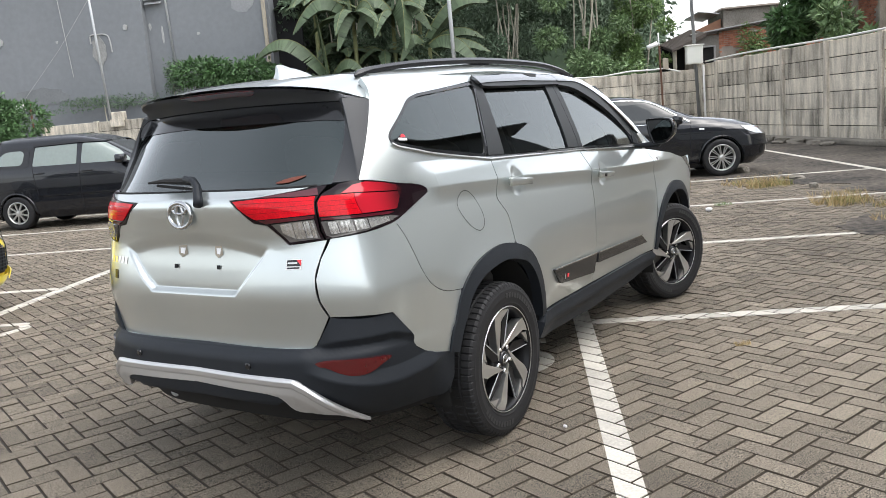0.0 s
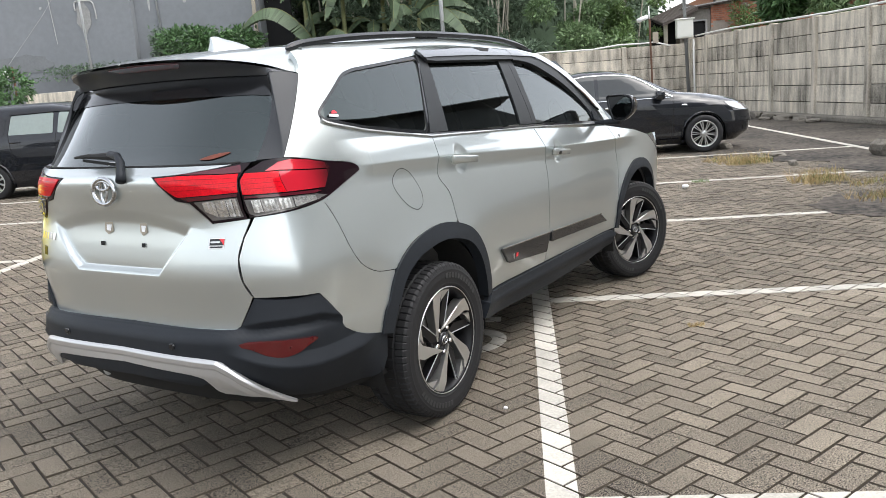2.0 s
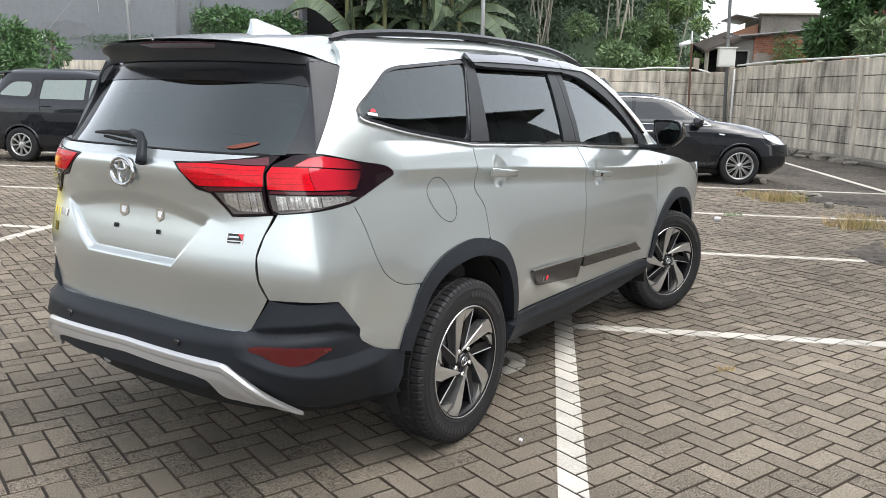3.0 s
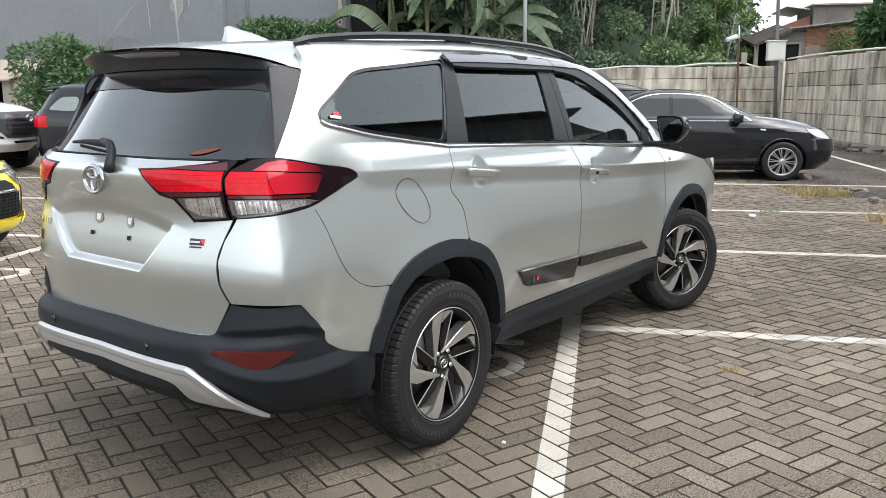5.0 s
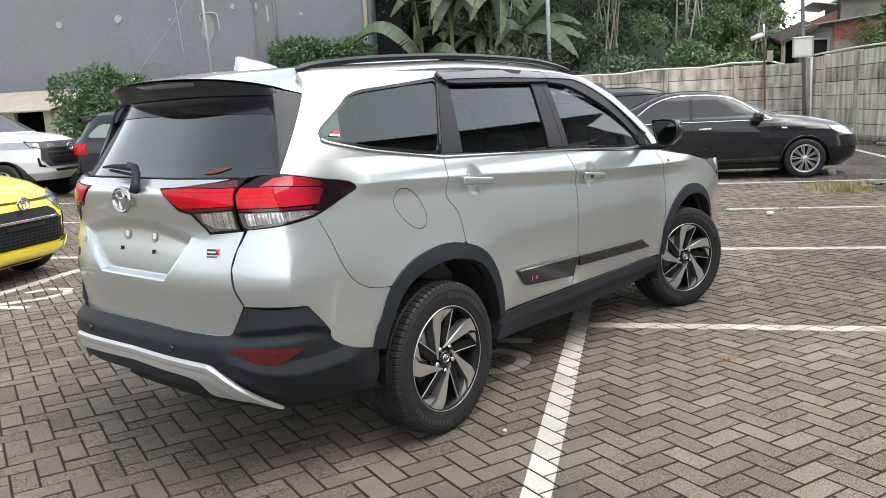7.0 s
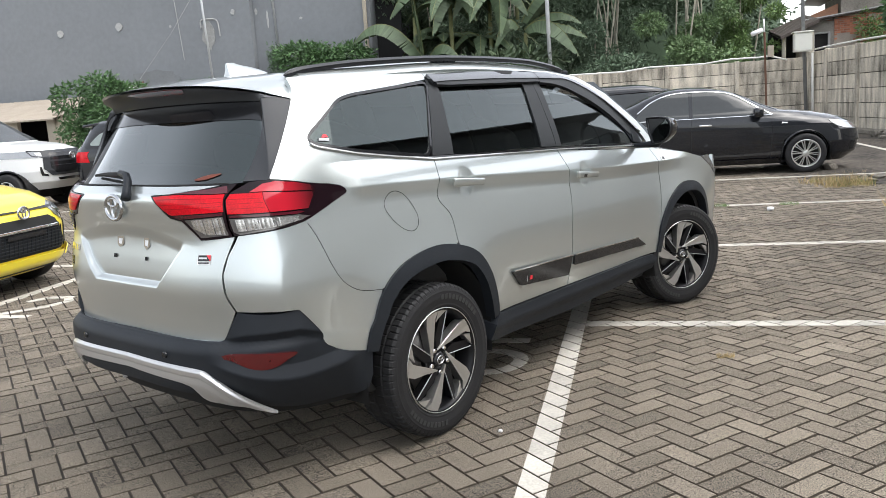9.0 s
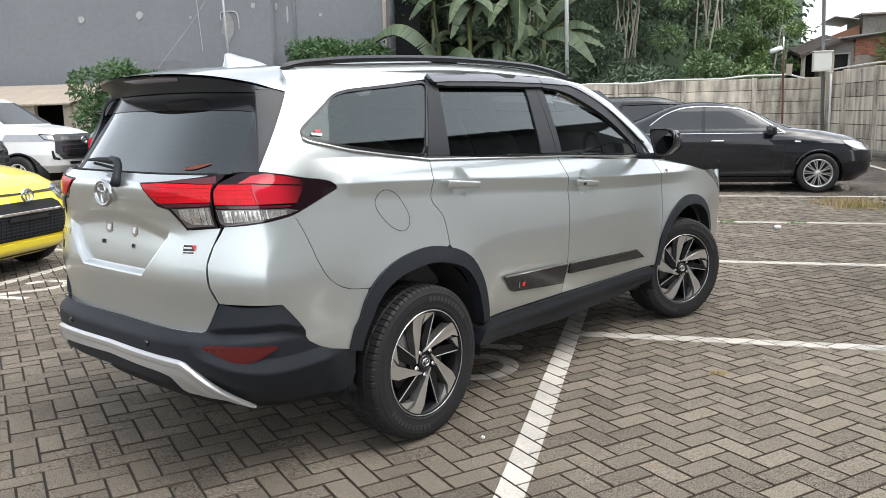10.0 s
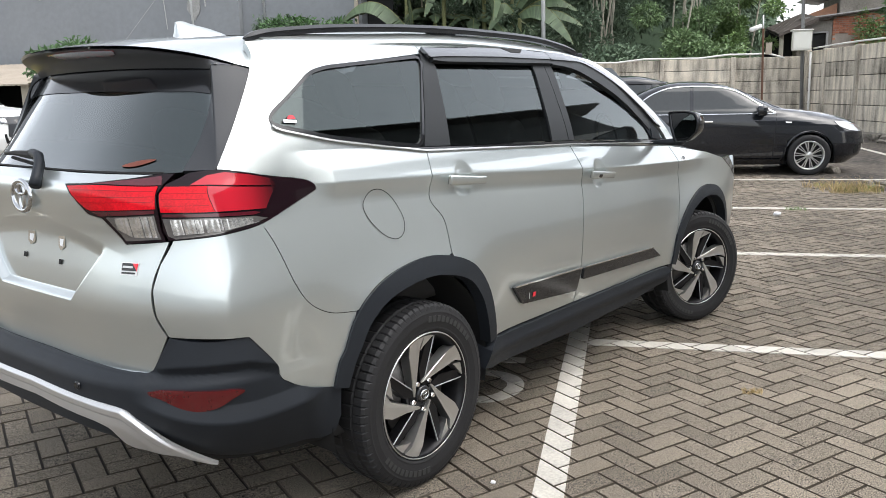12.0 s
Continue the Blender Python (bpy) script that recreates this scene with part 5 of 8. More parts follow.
# ---- front: bonnet, screen, nose ----
def bonnet(x, y):
    e = 0.80 * max(0.02, 1 - max(0, (x - 2.2) / 1.42) ** 3) ** (1 / 3)
    k = min(1, abs(y) / e)
    return Vector((x, wide(y), smooth_table([(2.5, 1.145), (2.9, 1.10), (3.2, 1.045), (3.4, 0.98), (3.5, 0.90)], x) - 0.085 * k**3))


sheet("bonnet", [(2.50, -0.76), (2.8, -0.755), (3.1, -0.70), (3.3, -0.62), (3.42, -0.5), (3.48, -0.2), (3.48, 0.2), (3.42, 0.5), (3.3, 0.62), (3.1, 0.70), (2.8, 0.755), (2.50, 0.76)], bonnet, SILVER, suv, depth=0.02, cell=0.06)
def screen(y, t):
    return Vector((1.92 + 0.68 * t + 0.06 * (1 - (y / 0.7) ** 2), wide(y * (1 + 0.16 * t)), 1.565 - 0.42 * t - 0.02 * (y / 0.6) ** 2))
sheet("windscreen", [(-0.56, 0.0), (0.56, 0.0), (0.60, 1.0), (-0.60, 1.0)], screen, GLASS, suv, depth=0.0, cell=0.08)
LAMP_DARK = mat("head_lamp_glass", (0.05, 0.055, 0.06), 0.08, 0.0, 0.3, 20, 60, coat=1.0)
nose_poly = X((3.13, 0.30), (3.35, 0.28), (3.60, 0.30), (3.60, 0.95), (3.35, 0.98), (3.30, 0.80), (3.14, 0.62))
both("front_bumper", nose_poly, SILVER, cell=0.04, depth=0.02)
both("head_lamp", X((3.06, 0.985), (3.24, 0.90), (3.34, 0.84), (3.33, 0.90), (3.20, 0.99)), LAMP_DARK, cell=0.04, off=0.003, depth=0.01)

# ---- cabin ----
for i, (x, y, w) in enumerate(((1.25, -0.36, 0.50), (1.25, 0.36, 0.50), (0.35, 0.0, 1.2), (-0.16, 0.0, 1.0))):
    bm = bmesh.new()
    box(bm, x - 0.25, x + 0.30, y - w / 2, y + w / 2, 0.60, 0.78, 0.05)
    box(bm, -0.07, 0.07, -w / 2, w / 2, 0.0, 0.55 if i < 3 else 0.42, 0.05, pose(x - 0.26, y, 0.74, 0, -14, 0))
    for hx in ([0] if w < 0.8 else [-0.35, 0.35]):
        box(bm, -0.05, 0.05, -0.12, 0.12, 0.0, 0.17, 0.04, pose(x - 0.40 if i < 3 else x - 0.37, y + hx, 1.30 if i < 3 else 1.18, 0, -10, 0))
    part("seat", bm, INTERIOR, suv, "dark fabric seat", True)
bm = bmesh.new()
box(bm, 1.85, 2.5, -0.68, 0.68, 0.85, 1.10, 0.06)
part("dashboard", bm, INTERIOR, suv, "", True)
bm = bmesh.new()
tube(bm, [(1.80 + 0.06 * math.sin(2 * math.pi * k / 28), -0.36 + 0.18 * math.cos(2 * math.pi * k / 28), 1.04 + 0.17 * math.sin(2 * math.pi * k / 28)) for k in range(29)], 0.014, 6, False)
part("steering_wheel", bm, INTERIOR, suv, "", True)
bm = bmesh.new()
box(bm, -0.80, 2.3, -0.66, 0.66, 0.50, 0.56, 0.02)
part("cabin_floor", bm, DARK, suv)


# ---- wheels ----
def tyre(bm, r, w, rim):
    h = w / 2
    seg = 432
    prof = [(rim, -h * 0.86), (rim + 0.008, -h * 0.97), (rim + 0.016, -h * 1.005), (rim + 0.022, -h * 1.0), (rim + (r - rim) * 0.45, -h * 1.045), (r - 0.040, -h * 1.03), (r - 0.034, -h * 1.035), (r - 0.028, -h * 1.01), (r - 0.013, -h * 0.965), (r - 0.004, -h * 0.88), (r, -h * 0.60), (r - 0.007, -h * 0.565), (r - 0.007, -h * 0.50), (r, -h * 0.465), (r, -h * 0.12), (r - 0.007, -h * 0.08)]
    prof = prof + [(a, -b) for a, b in prof[::-1]]
    rings = []
    for i, (rr, y) in enumerate(prof):
        ring = []
        for k in range(seg):
            a = 2 * math.pi * k / seg
            q = rr
            if 0.50 * h < abs(y) < 0.99 * h and rr > r - 0.020 and k % 6 == 0:
                q = rr - 0.006
            elif 0.10 * h < abs(y) < 0.48 * h and rr > r - 0.001 and (k + 3) % 9 == 0:
                q = rr - 0.004
            ring.append(bm.verts.new((q * math.cos(a), y, q * math.sin(a))))
        rings.append(ring)
    for r0, r1 in zip(rings, rings[1:]):
        for k in range(seg):
            bm.faces.new((r0[k], r1[k], r1[(k + 1) % seg], r0[(k + 1) % seg]))


def extrude_poly(bm, pts, y0, y1, m=None, bev=0.0):
    """A flat outline in x and z made solid between y0 (outer) and y1."""
    a = [bm.verts.new((x, y0, z)) for x, z in pts]
    b = [bm.verts.new((x, y1, z)) for x, z in pts]
    fa = bm.faces.new(a)
    bm.faces.new(b[::-1])
    n = len(pts)
    for k in range(n):
        bm.faces.new((a[k], b[k], b[(k + 1) % n], a[(k + 1) % n]))
    vs = a + b
    if m:
        bmesh.ops.transform(bm, matrix=m, verts=vs)
    return fa


def polar(r, deg):
    return (r * math.cos(radians(deg)), r * math.sin(radians(deg)))


def suv_wheel(m, spin):
    base = part("wheel", bmesh.new(), ALLOY, suv, "black and machined alloy wheel")
    base.matrix_local = m @ pose(0, 0, 0, 0, spin, 0)
    bm = bmesh.new()
    tyre(bm, 0.345, 0.222, 0.234)
    t = part("tyre", bm, RUBBER, base, "black road tyre")
    # raised side-wall lettering as plain bars
    for a0 in (35, 215):
        for k in range(11):
            a = a0 + k * 5.2
            bm = bmesh.new()
            box(bm, -0.009, 0.009, -0.1168, -0.112, -0.011, 0.011, 0.0, pose(0, 0, 0, 0, -a, 0) @ pose(0.287, 0, 0, 0, 90, 0))
            part("tyre_mark", bm, TYRE_MARK, base)
    bm = bmesh.new()
    lathe(bm, [(0.224, -0.098), (0.228, -0.106), (0.222, -0.108), (0.214, -0.100), (0.206, -0.080), (0.198, 0.0), (0.196, 0.07), (0.10, 0.075)], 64)
    part("rim", bm, RIM_BLACK, base, "", True)
    bm = bmesh.new()
    lathe(bm, [(0.2275, -0.1060), (0.2262, -0.1090), (0.2235, -0.1092), (0.2222, -0.1060)], 64)
    part("rim_edge", bm, ALLOY, base, "", True)
    bm = bmesh.new()
    lathe(bm, [(0.0, -0.02), (0.155, -0.02), (0.155, -0.045), (0.0, -0.045)], 40)
    part("brake_disc", bm, DISC, base, "", True)
    bm = bmesh.new()
    lathe(bm, [(0.0, -0.070), (0.066, -0.078), (0.075, -0.070), (0.075, 0.0)], 32)
    part("hub", bm, RIM_BLACK, base, "", True)
    bm = bmesh.new()
    lathe(bm, [(0.0, -0.094), (0.026, -0.094), (0.033, -0.089), (0.034, -0.075)], 28)
    part("centre_cap", bm, GLOSS_BLACK, base, "", True)
    emblem(base, Matrix.Translation((0, -0.0945, 0)), 0.021)
    for k in range(5):
        x, z = polar(0.054, 72 * k + 52)
        bm = bmesh.new()
        lathe(bm, [(0.0, -0.094), (0.008, -0.093), (0.0105, -0.088), (0.011, -0.07)], 10)
        bmesh.ops.transform(bm, matrix=Matrix.Translation((x, 0, z)), verts=bm.verts)
        part("wheel_nut", bm, CHROME, base)
    for k in range(5):
        # machined blade, set off to one side of the hub, narrow inside and broad at the rim
        R_ = 0.2195
        m_ = pose(0, 0, 0, 0, -72 * k, 0)
        blade = [(-0.235, 0.02), (-0.205, 0.015), (-0.165, 0.42), (-0.125, 0.84), (-0.02, 0.985), (-0.20, 0.978), (-0.37, 0.925), (-0.385, 0.73), (-0.30, 0.36)]
        bm = bmesh.new()
        f = extrude_poly(bm, [(x * R_, z * R_) for x, z in blade], -0.100, -0.055)
        for v in f.verts:
            rr = math.hypot(v.co.x, v.co.z)
            v.co.y = -0.088 - 0.015 * ramp(rr, 0.05, 0.2)
        bmesh.ops.recalc_face_normals(bm, faces=bm.faces)
        bmesh.ops.transform(bm, matrix=m_, verts=bm.verts)
        part("spoke", bm, ALLOY, base, "machined alloy spoke")
        hook = [(-0.085, 0.77), (-0.02, 0.82), (0.27, 0.955), (0.12, 0.985), (0.01, 0.975)]
        bm = bmesh.new()
        extrude_poly(bm, [(x * R_, z * R_) for x, z in hook], -0.098, -0.06)
        bmesh.ops.recalc_face_normals(bm, faces=bm.faces)
        bmesh.ops.transform(bm, matrix=m_, verts=bm.verts)
        part("spoke_hook", bm, ALLOY, base)
        twin = [(-0.05, 0.20), (0.06, 0.28), (0.30, 0.93), (0.16, 0.97), (-0.08, 0.45)]
        bm = bmesh.new()
        extrude_poly(bm, [(x * R_, z * R_) for x, z in twin], -0.086, -0.05)
        bmesh.ops.recalc_face_normals(bm, faces=bm.faces)
        bmesh.ops.transform(bm, matrix=m_, verts=bm.verts)
        part("twin_spoke", bm, RIM_BLACK, base, "gloss black spoke")
        bm = bmesh.new()
        tube(bm, [(0.055 * R_, -0.086, 0.28 * R_), (0.285 * R_, -0.092, 0.93 * R_)], 0.0022, 5)
        bmesh.ops.transform(bm, matrix=m_, verts=bm.verts)
        part("spoke_edge", bm, STEEL, base)
    for ch in base.children:
        if not ch.name.startswith("tyre") and ch.data:
            ch.data.transform(Matrix.Diagonal((1.045, 1.0, 1.045, 1.0)))
    return base


TYRE_MARK = mat("tyre_lettering", (0.028, 0.028, 0.028), 0.6)
suv_wheel(pose(0.0, -0.722, 0.345), 0)
suv_wheel(pose(2.685, -0.725, 0.345, 0, 0, -22), 10)
suv_wheel(pose(0.0, 0.79, 0.345, 0, 0, 180), 10)
suv_wheel(pose(2.685, 0.785, 0.345, 0, 0, 171), 50)
# wheel houses
for wx in (0.0, 2.685):
    for sg in (-1, 1):
        bm = bmesh.new()
        rr = 0.435
        ring = [[bm.verts.new((wx + rr * math.cos(radians(a)), wide(sg * y), 0.37 + rr * math.sin(radians(a)))) for a in range(-14, 195, 8)] for y in (0.785, 0.46)]
        for k in range(len(ring[0]) - 1):
            bm.faces.new((ring[0][k], ring[0][k + 1], ring[1][k + 1], ring[1][k]))
        bm.faces.new(ring[1])
        part("wheel_house", bm, DARK, suv, "", True)
        bm = bmesh.new()
        tube(bm, [(wx + 0.10, sg * 0.56, 0.35), (wx + 0.12, sg * 0.53, 0.80)], 0.035, 10)
        part("shock_absorber", bm, DARK, suv)


# ---- the other parked cars ----
class Body:
    """A car body out of rounded slices; levels: (z, rear x, front x, half width)."""

    def __init__(self, levels, power=3.2):
        self.levels, self.low, self.high = levels, power, 5.5
        self.belt = max(l[0] for l in levels) * 0.68

    def power(self, z):
        return self.low + (self.high - self.low) * ramp(z, self.belt - 0.08, self.belt + 0.10)

    def lin(self, z):
        ls = self.levels
        if z <= ls[0][0]:
            return ls[0][1:]
        for a, b in zip(ls, ls[1:]):
            if z <= b[0]:
                t = (z - a[0]) / (b[0] - a[0])
                return tuple(p + (q - p) * t for p, q in zip(a[1:], b[1:]))
        return ls[-1][1:]

    def side(self, sg):
        def f(x, z):
            r, fr, w = self.lin(z)
            c, h = (r + fr) / 2, (fr - r) / 2
            k = min(0.999, abs((x - c) / h))
            n = self.power(z)
            return Vector((x, sg * w * (1 - k**n) ** (1 / n), z))
        return f

    def end(self, front):
        def f(y, z):
            r, fr, w = self.lin(z)
            c, h = (r + fr) / 2, (fr - r) / 2
            k = min(0.999, abs(y / w))
            n = self.power(z)
            return Vector((c + (h if front else -h) * (1 - k**n) ** (1 / n), y, z))
        return f

    def mesh(self, name, material, parent, wheels, arch_r, hub, open_from, seg=96, zs=44):
        z0, z1 = self.levels[0][0], self.levels[-1][0]
        zl = sorted({z0 + (z1 - z0) * i / zs for i in range(zs + 1)} | {l[0] for l in self.levels})
        verts, faces, rings = [], [], []
        for z in zl:
            r, fr, w = self.lin(z)
            c, h = (r + fr) / 2, (fr - r) / 2
            ring = []
            for k in range(seg):
                a = 2 * math.pi * (k + 0.5) / seg
                ca, sa = math.cos(a), math.sin(a)
                p = 2 / self.power(z)
                ring.append(len(verts))
                verts.append((c + h * math.copysign(abs(ca) ** p, ca), w * math.copysign(abs(sa) ** p, sa), z))
            rings.append(ring)
        for i, (r0, r1) in enumerate(zip(rings, rings[1:])):
            for k in range(seg):
                f = (r0[k], r0[(k + 1) % seg], r1[(k + 1) % seg], r1[k])
                cx, cy, cz = [sum(verts[v][q] for v in f) / 4 for q in range(3)]
                if any(math.hypot(cx - wx, cz - hub) < arch_r for wx in wheels) and abs(cy) > 0.5:
                    continue
                faces.append(f)
        faces.append(rings[-1])
        return obj(name, verts, faces, material, parent, True)


def simple_wheel(parent, m, r, w, rim, spokes, material):
    base = part("wheel", bmesh.new(), material, parent, "bright multi-spoke alloy wheel")
    base.matrix_local = m
    h = w / 2
    bm = bmesh.new()
    lathe(bm, [(rim, -h * 0.9), (rim + 0.02, -h), (r - 0.03, -h), (r - 0.005, -h * 0.85), (r, -h * 0.5), (r, h * 0.5), (r - 0.005, h * 0.85), (r - 0.03, h), (rim, h)], 48)
    part("tyre", bm, RUBBER, base, "black road tyre", True)
    bm = bmesh.new()
    lathe(bm, [(rim + 0.004, -h * 0.90), (rim + 0.002, -h * 0.98), (rim - 0.014, -h * 0.94), (rim - 0.022, -h * 0.5), (rim - 0.025, h * 0.4)], 48)
    part("rim", bm, material, base, "", True)
    bm = bmesh.new()
    lathe(bm, [(0.0, -h * 0.2), (rim - 0.02, -h * 0.2)], 32)
    part("wheel_back", bm, DARK, base)
    bm = bmesh.new()
    lathe(bm, [(0.0, -h * 0.93), (0.035, -h * 0.92), (0.055, -h * 0.85), (0.06, -h * 0.3)], 24)
    part("hub", bm, material, base, "", True)
    for k in range(spokes):
        a = 360 * k / spokes
        wd = 150 / spokes * 0.5
        if spokes == 20:
            # spokes in pairs
            a = 36 * (k // 2) + (-5.5 if k % 2 else 5.5)
            wd = 3.6
        bm = bmesh.new()
        pts = [polar(0.045, a - wd * 1.8), polar(rim - 0.015, a - wd * 0.55), polar(rim - 0.012, a + wd * 0.55), polar(0.045, a + wd * 1.8)]
        extrude_poly(bm, pts, -h * 0.90, -h * 0.60)
        part("spoke", bm, material, base)
    return base


def lip(bm, wx, hub, r, surf, sg):
    pts = []
    for a in range(-8, 189, 7):
        x, z = wx + r * math.cos(radians(a)), hub + r * math.sin(radians(a))
        p = surf(x, z)
        pts.append(p + Vector((0, -sg * 0.004, 0)))
    tube(bm, pts, 0.022, 6)


def parked_car(name, label, m, levels, paint, wheels, wheel_r, arch_r, half_track, spokes, rim, glass_sides, glass_front, glass_rear, extras, power=3.2, wheel_w=0.20, wheel_mat=None):
    base = tagged(empty(name, m), label, "car")
    body = Body(levels, power)
    hub = wheel_r
    body.mesh("body", paint, base, wheels, arch_r, hub, 0)
    bm = bmesh.new()
    xs = [l[1] for l in levels], [l[2] for l in levels]
    box(bm, min(xs[0]) + 0.25, max(xs[1]) - 0.70, -half_track + 0.16, half_track - 0.16, 0.20, 0.62, 0.03)
    part("underbody", bm, DARK, base)
    for sg in (-1, 1):
        side = body.side(sg)
        for nm, poly, material, off in glass_sides:
            sheet(nm, poly, side, material, base, off=off + 0.003, depth=0.004, cell=0.03, flip=sg > 0)
        for wx in wheels:
            bm = bmesh.new()
            lip(bm, wx, hub, arch_r + 0.005, side, sg)
            part("arch_lip", bm, extras.get("lip", paint), base, "", True)
            simple_wheel(base, pose(wx, sg * half_track, hub, 0, random.Random(name + str(wx)).uniform(0, 60), 0 if sg < 0 else 180), wheel_r, wheel_w, rim, spokes, wheel_mat or ALLOY)
            bm = bmesh.new()
            rr = arch_r + 0.02
            ring = [[bm.verts.new((wx + rr * math.cos(radians(a)), sg * y, hub + rr * math.sin(radians(a)))) for a in range(-20, 201, 10)] for y in (half_track + 0.06, half_track - 0.28)]
            for k in range(len(ring[0]) - 1):
                bm.faces.new((ring[0][k], ring[0][k + 1], ring[1][k + 1], ring[1][k]))
            bm.faces.new(ring[1])
            part("wheel_house", bm, DARK, base)
    for poly, front in ((glass_front, True), (glass_rear, False)):
        if poly:
            sheet("windscreen" if front else "rear_glass", poly, body.end(front), GLASS_OPAQUE, base, off=0.007, depth=0.004, cell=0.04, flip=not front)
    for nm, kind, poly, material, off in extras.get("panels", ()):
        if kind == "front":
            sheet(nm, poly, body.end(True), material, base, off=off, depth=0.01, cell=0.03)
        elif kind == "rear":
            sheet(nm, poly, body.end(False), material, base, off=off, depth=0.01, cell=0.05, flip=True)
        else:
            for sg in (-1, 1):
                sheet(nm, poly, body.side(sg), material, base, off=off, depth=0.006, cell=0.06, flip=sg > 0)
    for x, z, sg in extras.get("handles", ()):
        p = body.side(sg)(x, z)
        bm = bmesh.new()
        box(bm, p.x - 0.10, p.x + 0.10, p.y - 0.03 if sg < 0 else p.y - 0.005, p.y + 0.005 if sg < 0 else p.y + 0.03, z - 0.014, z + 0.014, 0.006)
        part("door_handle", bm, extras.get("handle_mat", CHROME), base, "", True)
    mx = extras.get("mirror")
    if mx:
        for sg in (-1, 1):
            p = body.side(sg)(mx[0], mx[1])
            bm = bmesh.new()
            box(bm, -0.08, 0.11, -0.13, 0.13, -0.08, 0.08, 0.045)
            for v in bm.verts:
                v.co.x *= 1 - 0.25 * abs(v.co.y) / 0.11
            bmesh.ops.transform(bm, matrix=pose(p.x, p.y + sg * 0.13, mx[1] + 0.05), verts=bm.verts)
            box(bm, p.x - 0.03, p.x + 0.04, min(p.y - sg * 0.03, p.y + sg * 0.08), max(p.y - sg * 0.03, p.y + sg * 0.08), mx[1] - 0.02, mx[1] + 0.03, 0.01)
            part("door_mirror", bm, extras.get("mirror_mat", paint), base, "", True)
    blade = extras.get("blade")
    if blade:
        # roof spoiler over the rear window
        x, z, w = blade
        bm = bmesh.new()
        box(bm, x - 0.20, x + 0.16, -w, w, z - 0.035, z + 0.012, 0.014)
        for v in bm.verts:
            v.co.z += 0.10 * (v.co.x - x) - 0.05 * (v.co.y / w) ** 2
        part("roof_spoiler", bm, paint, base, "", True)
    return base, body


GLASS_OPAQUE = mat("smoked_window", (0.040, 0.044, 0.045), 0.03, 0.0, 0.1, 2, 20, spec=0.5)
LAMP_GLASS = mat("lamp_glass", (0.30, 0.31, 0.315), 0.10, 0.5, 0.2, 9, 60, coat=1.0)
# the bright reflection in these panes is put into their base colour
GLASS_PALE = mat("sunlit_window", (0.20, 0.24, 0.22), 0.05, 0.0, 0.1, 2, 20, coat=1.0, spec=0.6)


def facing(u, w, turn=0.0):
    """Nose towards the aisle's far side, that is, against w."""
    return lot_pose(u, w, 0.0, -90.0 + turn)


# black saloon
SALOON = [(0.17, -0.90, 3.50, 0.78), (0.30, -1.07, 3.68, 0.86), (0.50, -1.11, 3.745, 0.90), (0.68, -1.11, 3.71, 0.905), (0.80, -1.10, 3.60, 0.906), (0.88, -1.08, 3.44, 0.903), (0.94, -1.05, 3.25, 0.895), (1.00, -1.00, 2.98, 0.878), (1.04, -0.92, 2.68, 0.862), (1.06, -0.80, 2.46, 0.848), (1.10, -0.55, 2.30, 0.825), (1.16, -0.32, 2.14, 0.795), (1.25, -0.06, 1.94, 0.752), (1.34, 0.17, 1.72, 0.705), (1.40, 0.34, 1.54, 0.655), (1.44, 0.50, 1.34, 0.58), (1.465, 0.64, 1.16, 0.47), (1.475, 0.78, 1.02, 0.36)]
sal_glass = [("side_window", curve([(0.98, 1.00), (1.60, 0.995), (2.20, 1.000), (2.12, 1.055), (1.92, 1.165), (1.70, 1.285), (1.50, 1.350), (1.22, 1.383), (1.00, 1.388)], 3) + [(0.98, 1.388)], GLASS_OPAQUE, 0.004), ("side_window", [(0.12, 1.010), (0.92, 1.00), (0.92, 1.388)] + curve([(0.72, 1.383), (0.50, 1.345), (0.28, 1.260), (0.12, 1.155)], 3) + [(0.02, 1.03)], GLASS_OPAQUE, 0.004),
             ("chrome_trim", [(-0.02, 0.992), (2.24, 0.986), (2.24, 0.995), (-0.02, 1.002)], CHROME, 0.010), ("chrome_trim", curve([(2.26, 0.995), (2.13, 1.066), (1.93, 1.178), (1.71, 1.298), (1.51, 1.362), (1.22, 1.395), (0.96, 1.400), (0.72, 1.396), (0.49, 1.357), (0.27, 1.270), (0.06, 1.125)], 3) + curve([(0.075, 1.120), (0.285, 1.262), (0.50, 1.347), (0.72, 1.386), (0.96, 1.390), (1.22, 1.385), (1.50, 1.352), (1.70, 1.288), (1.92, 1.168), (2.12, 1.058), (2.235, 0.995)], 3), CHROME, 0.010),
             ("side_skirt", [(0.42, 0.20), (2.35, 0.20), (2.35, 0.27), (0.42, 0.27)], GLOSS_BLACK, 0.012)]
def raised(z):
    return z if z < 1.06 else 1.06 + (z - 1.06) * 1.13


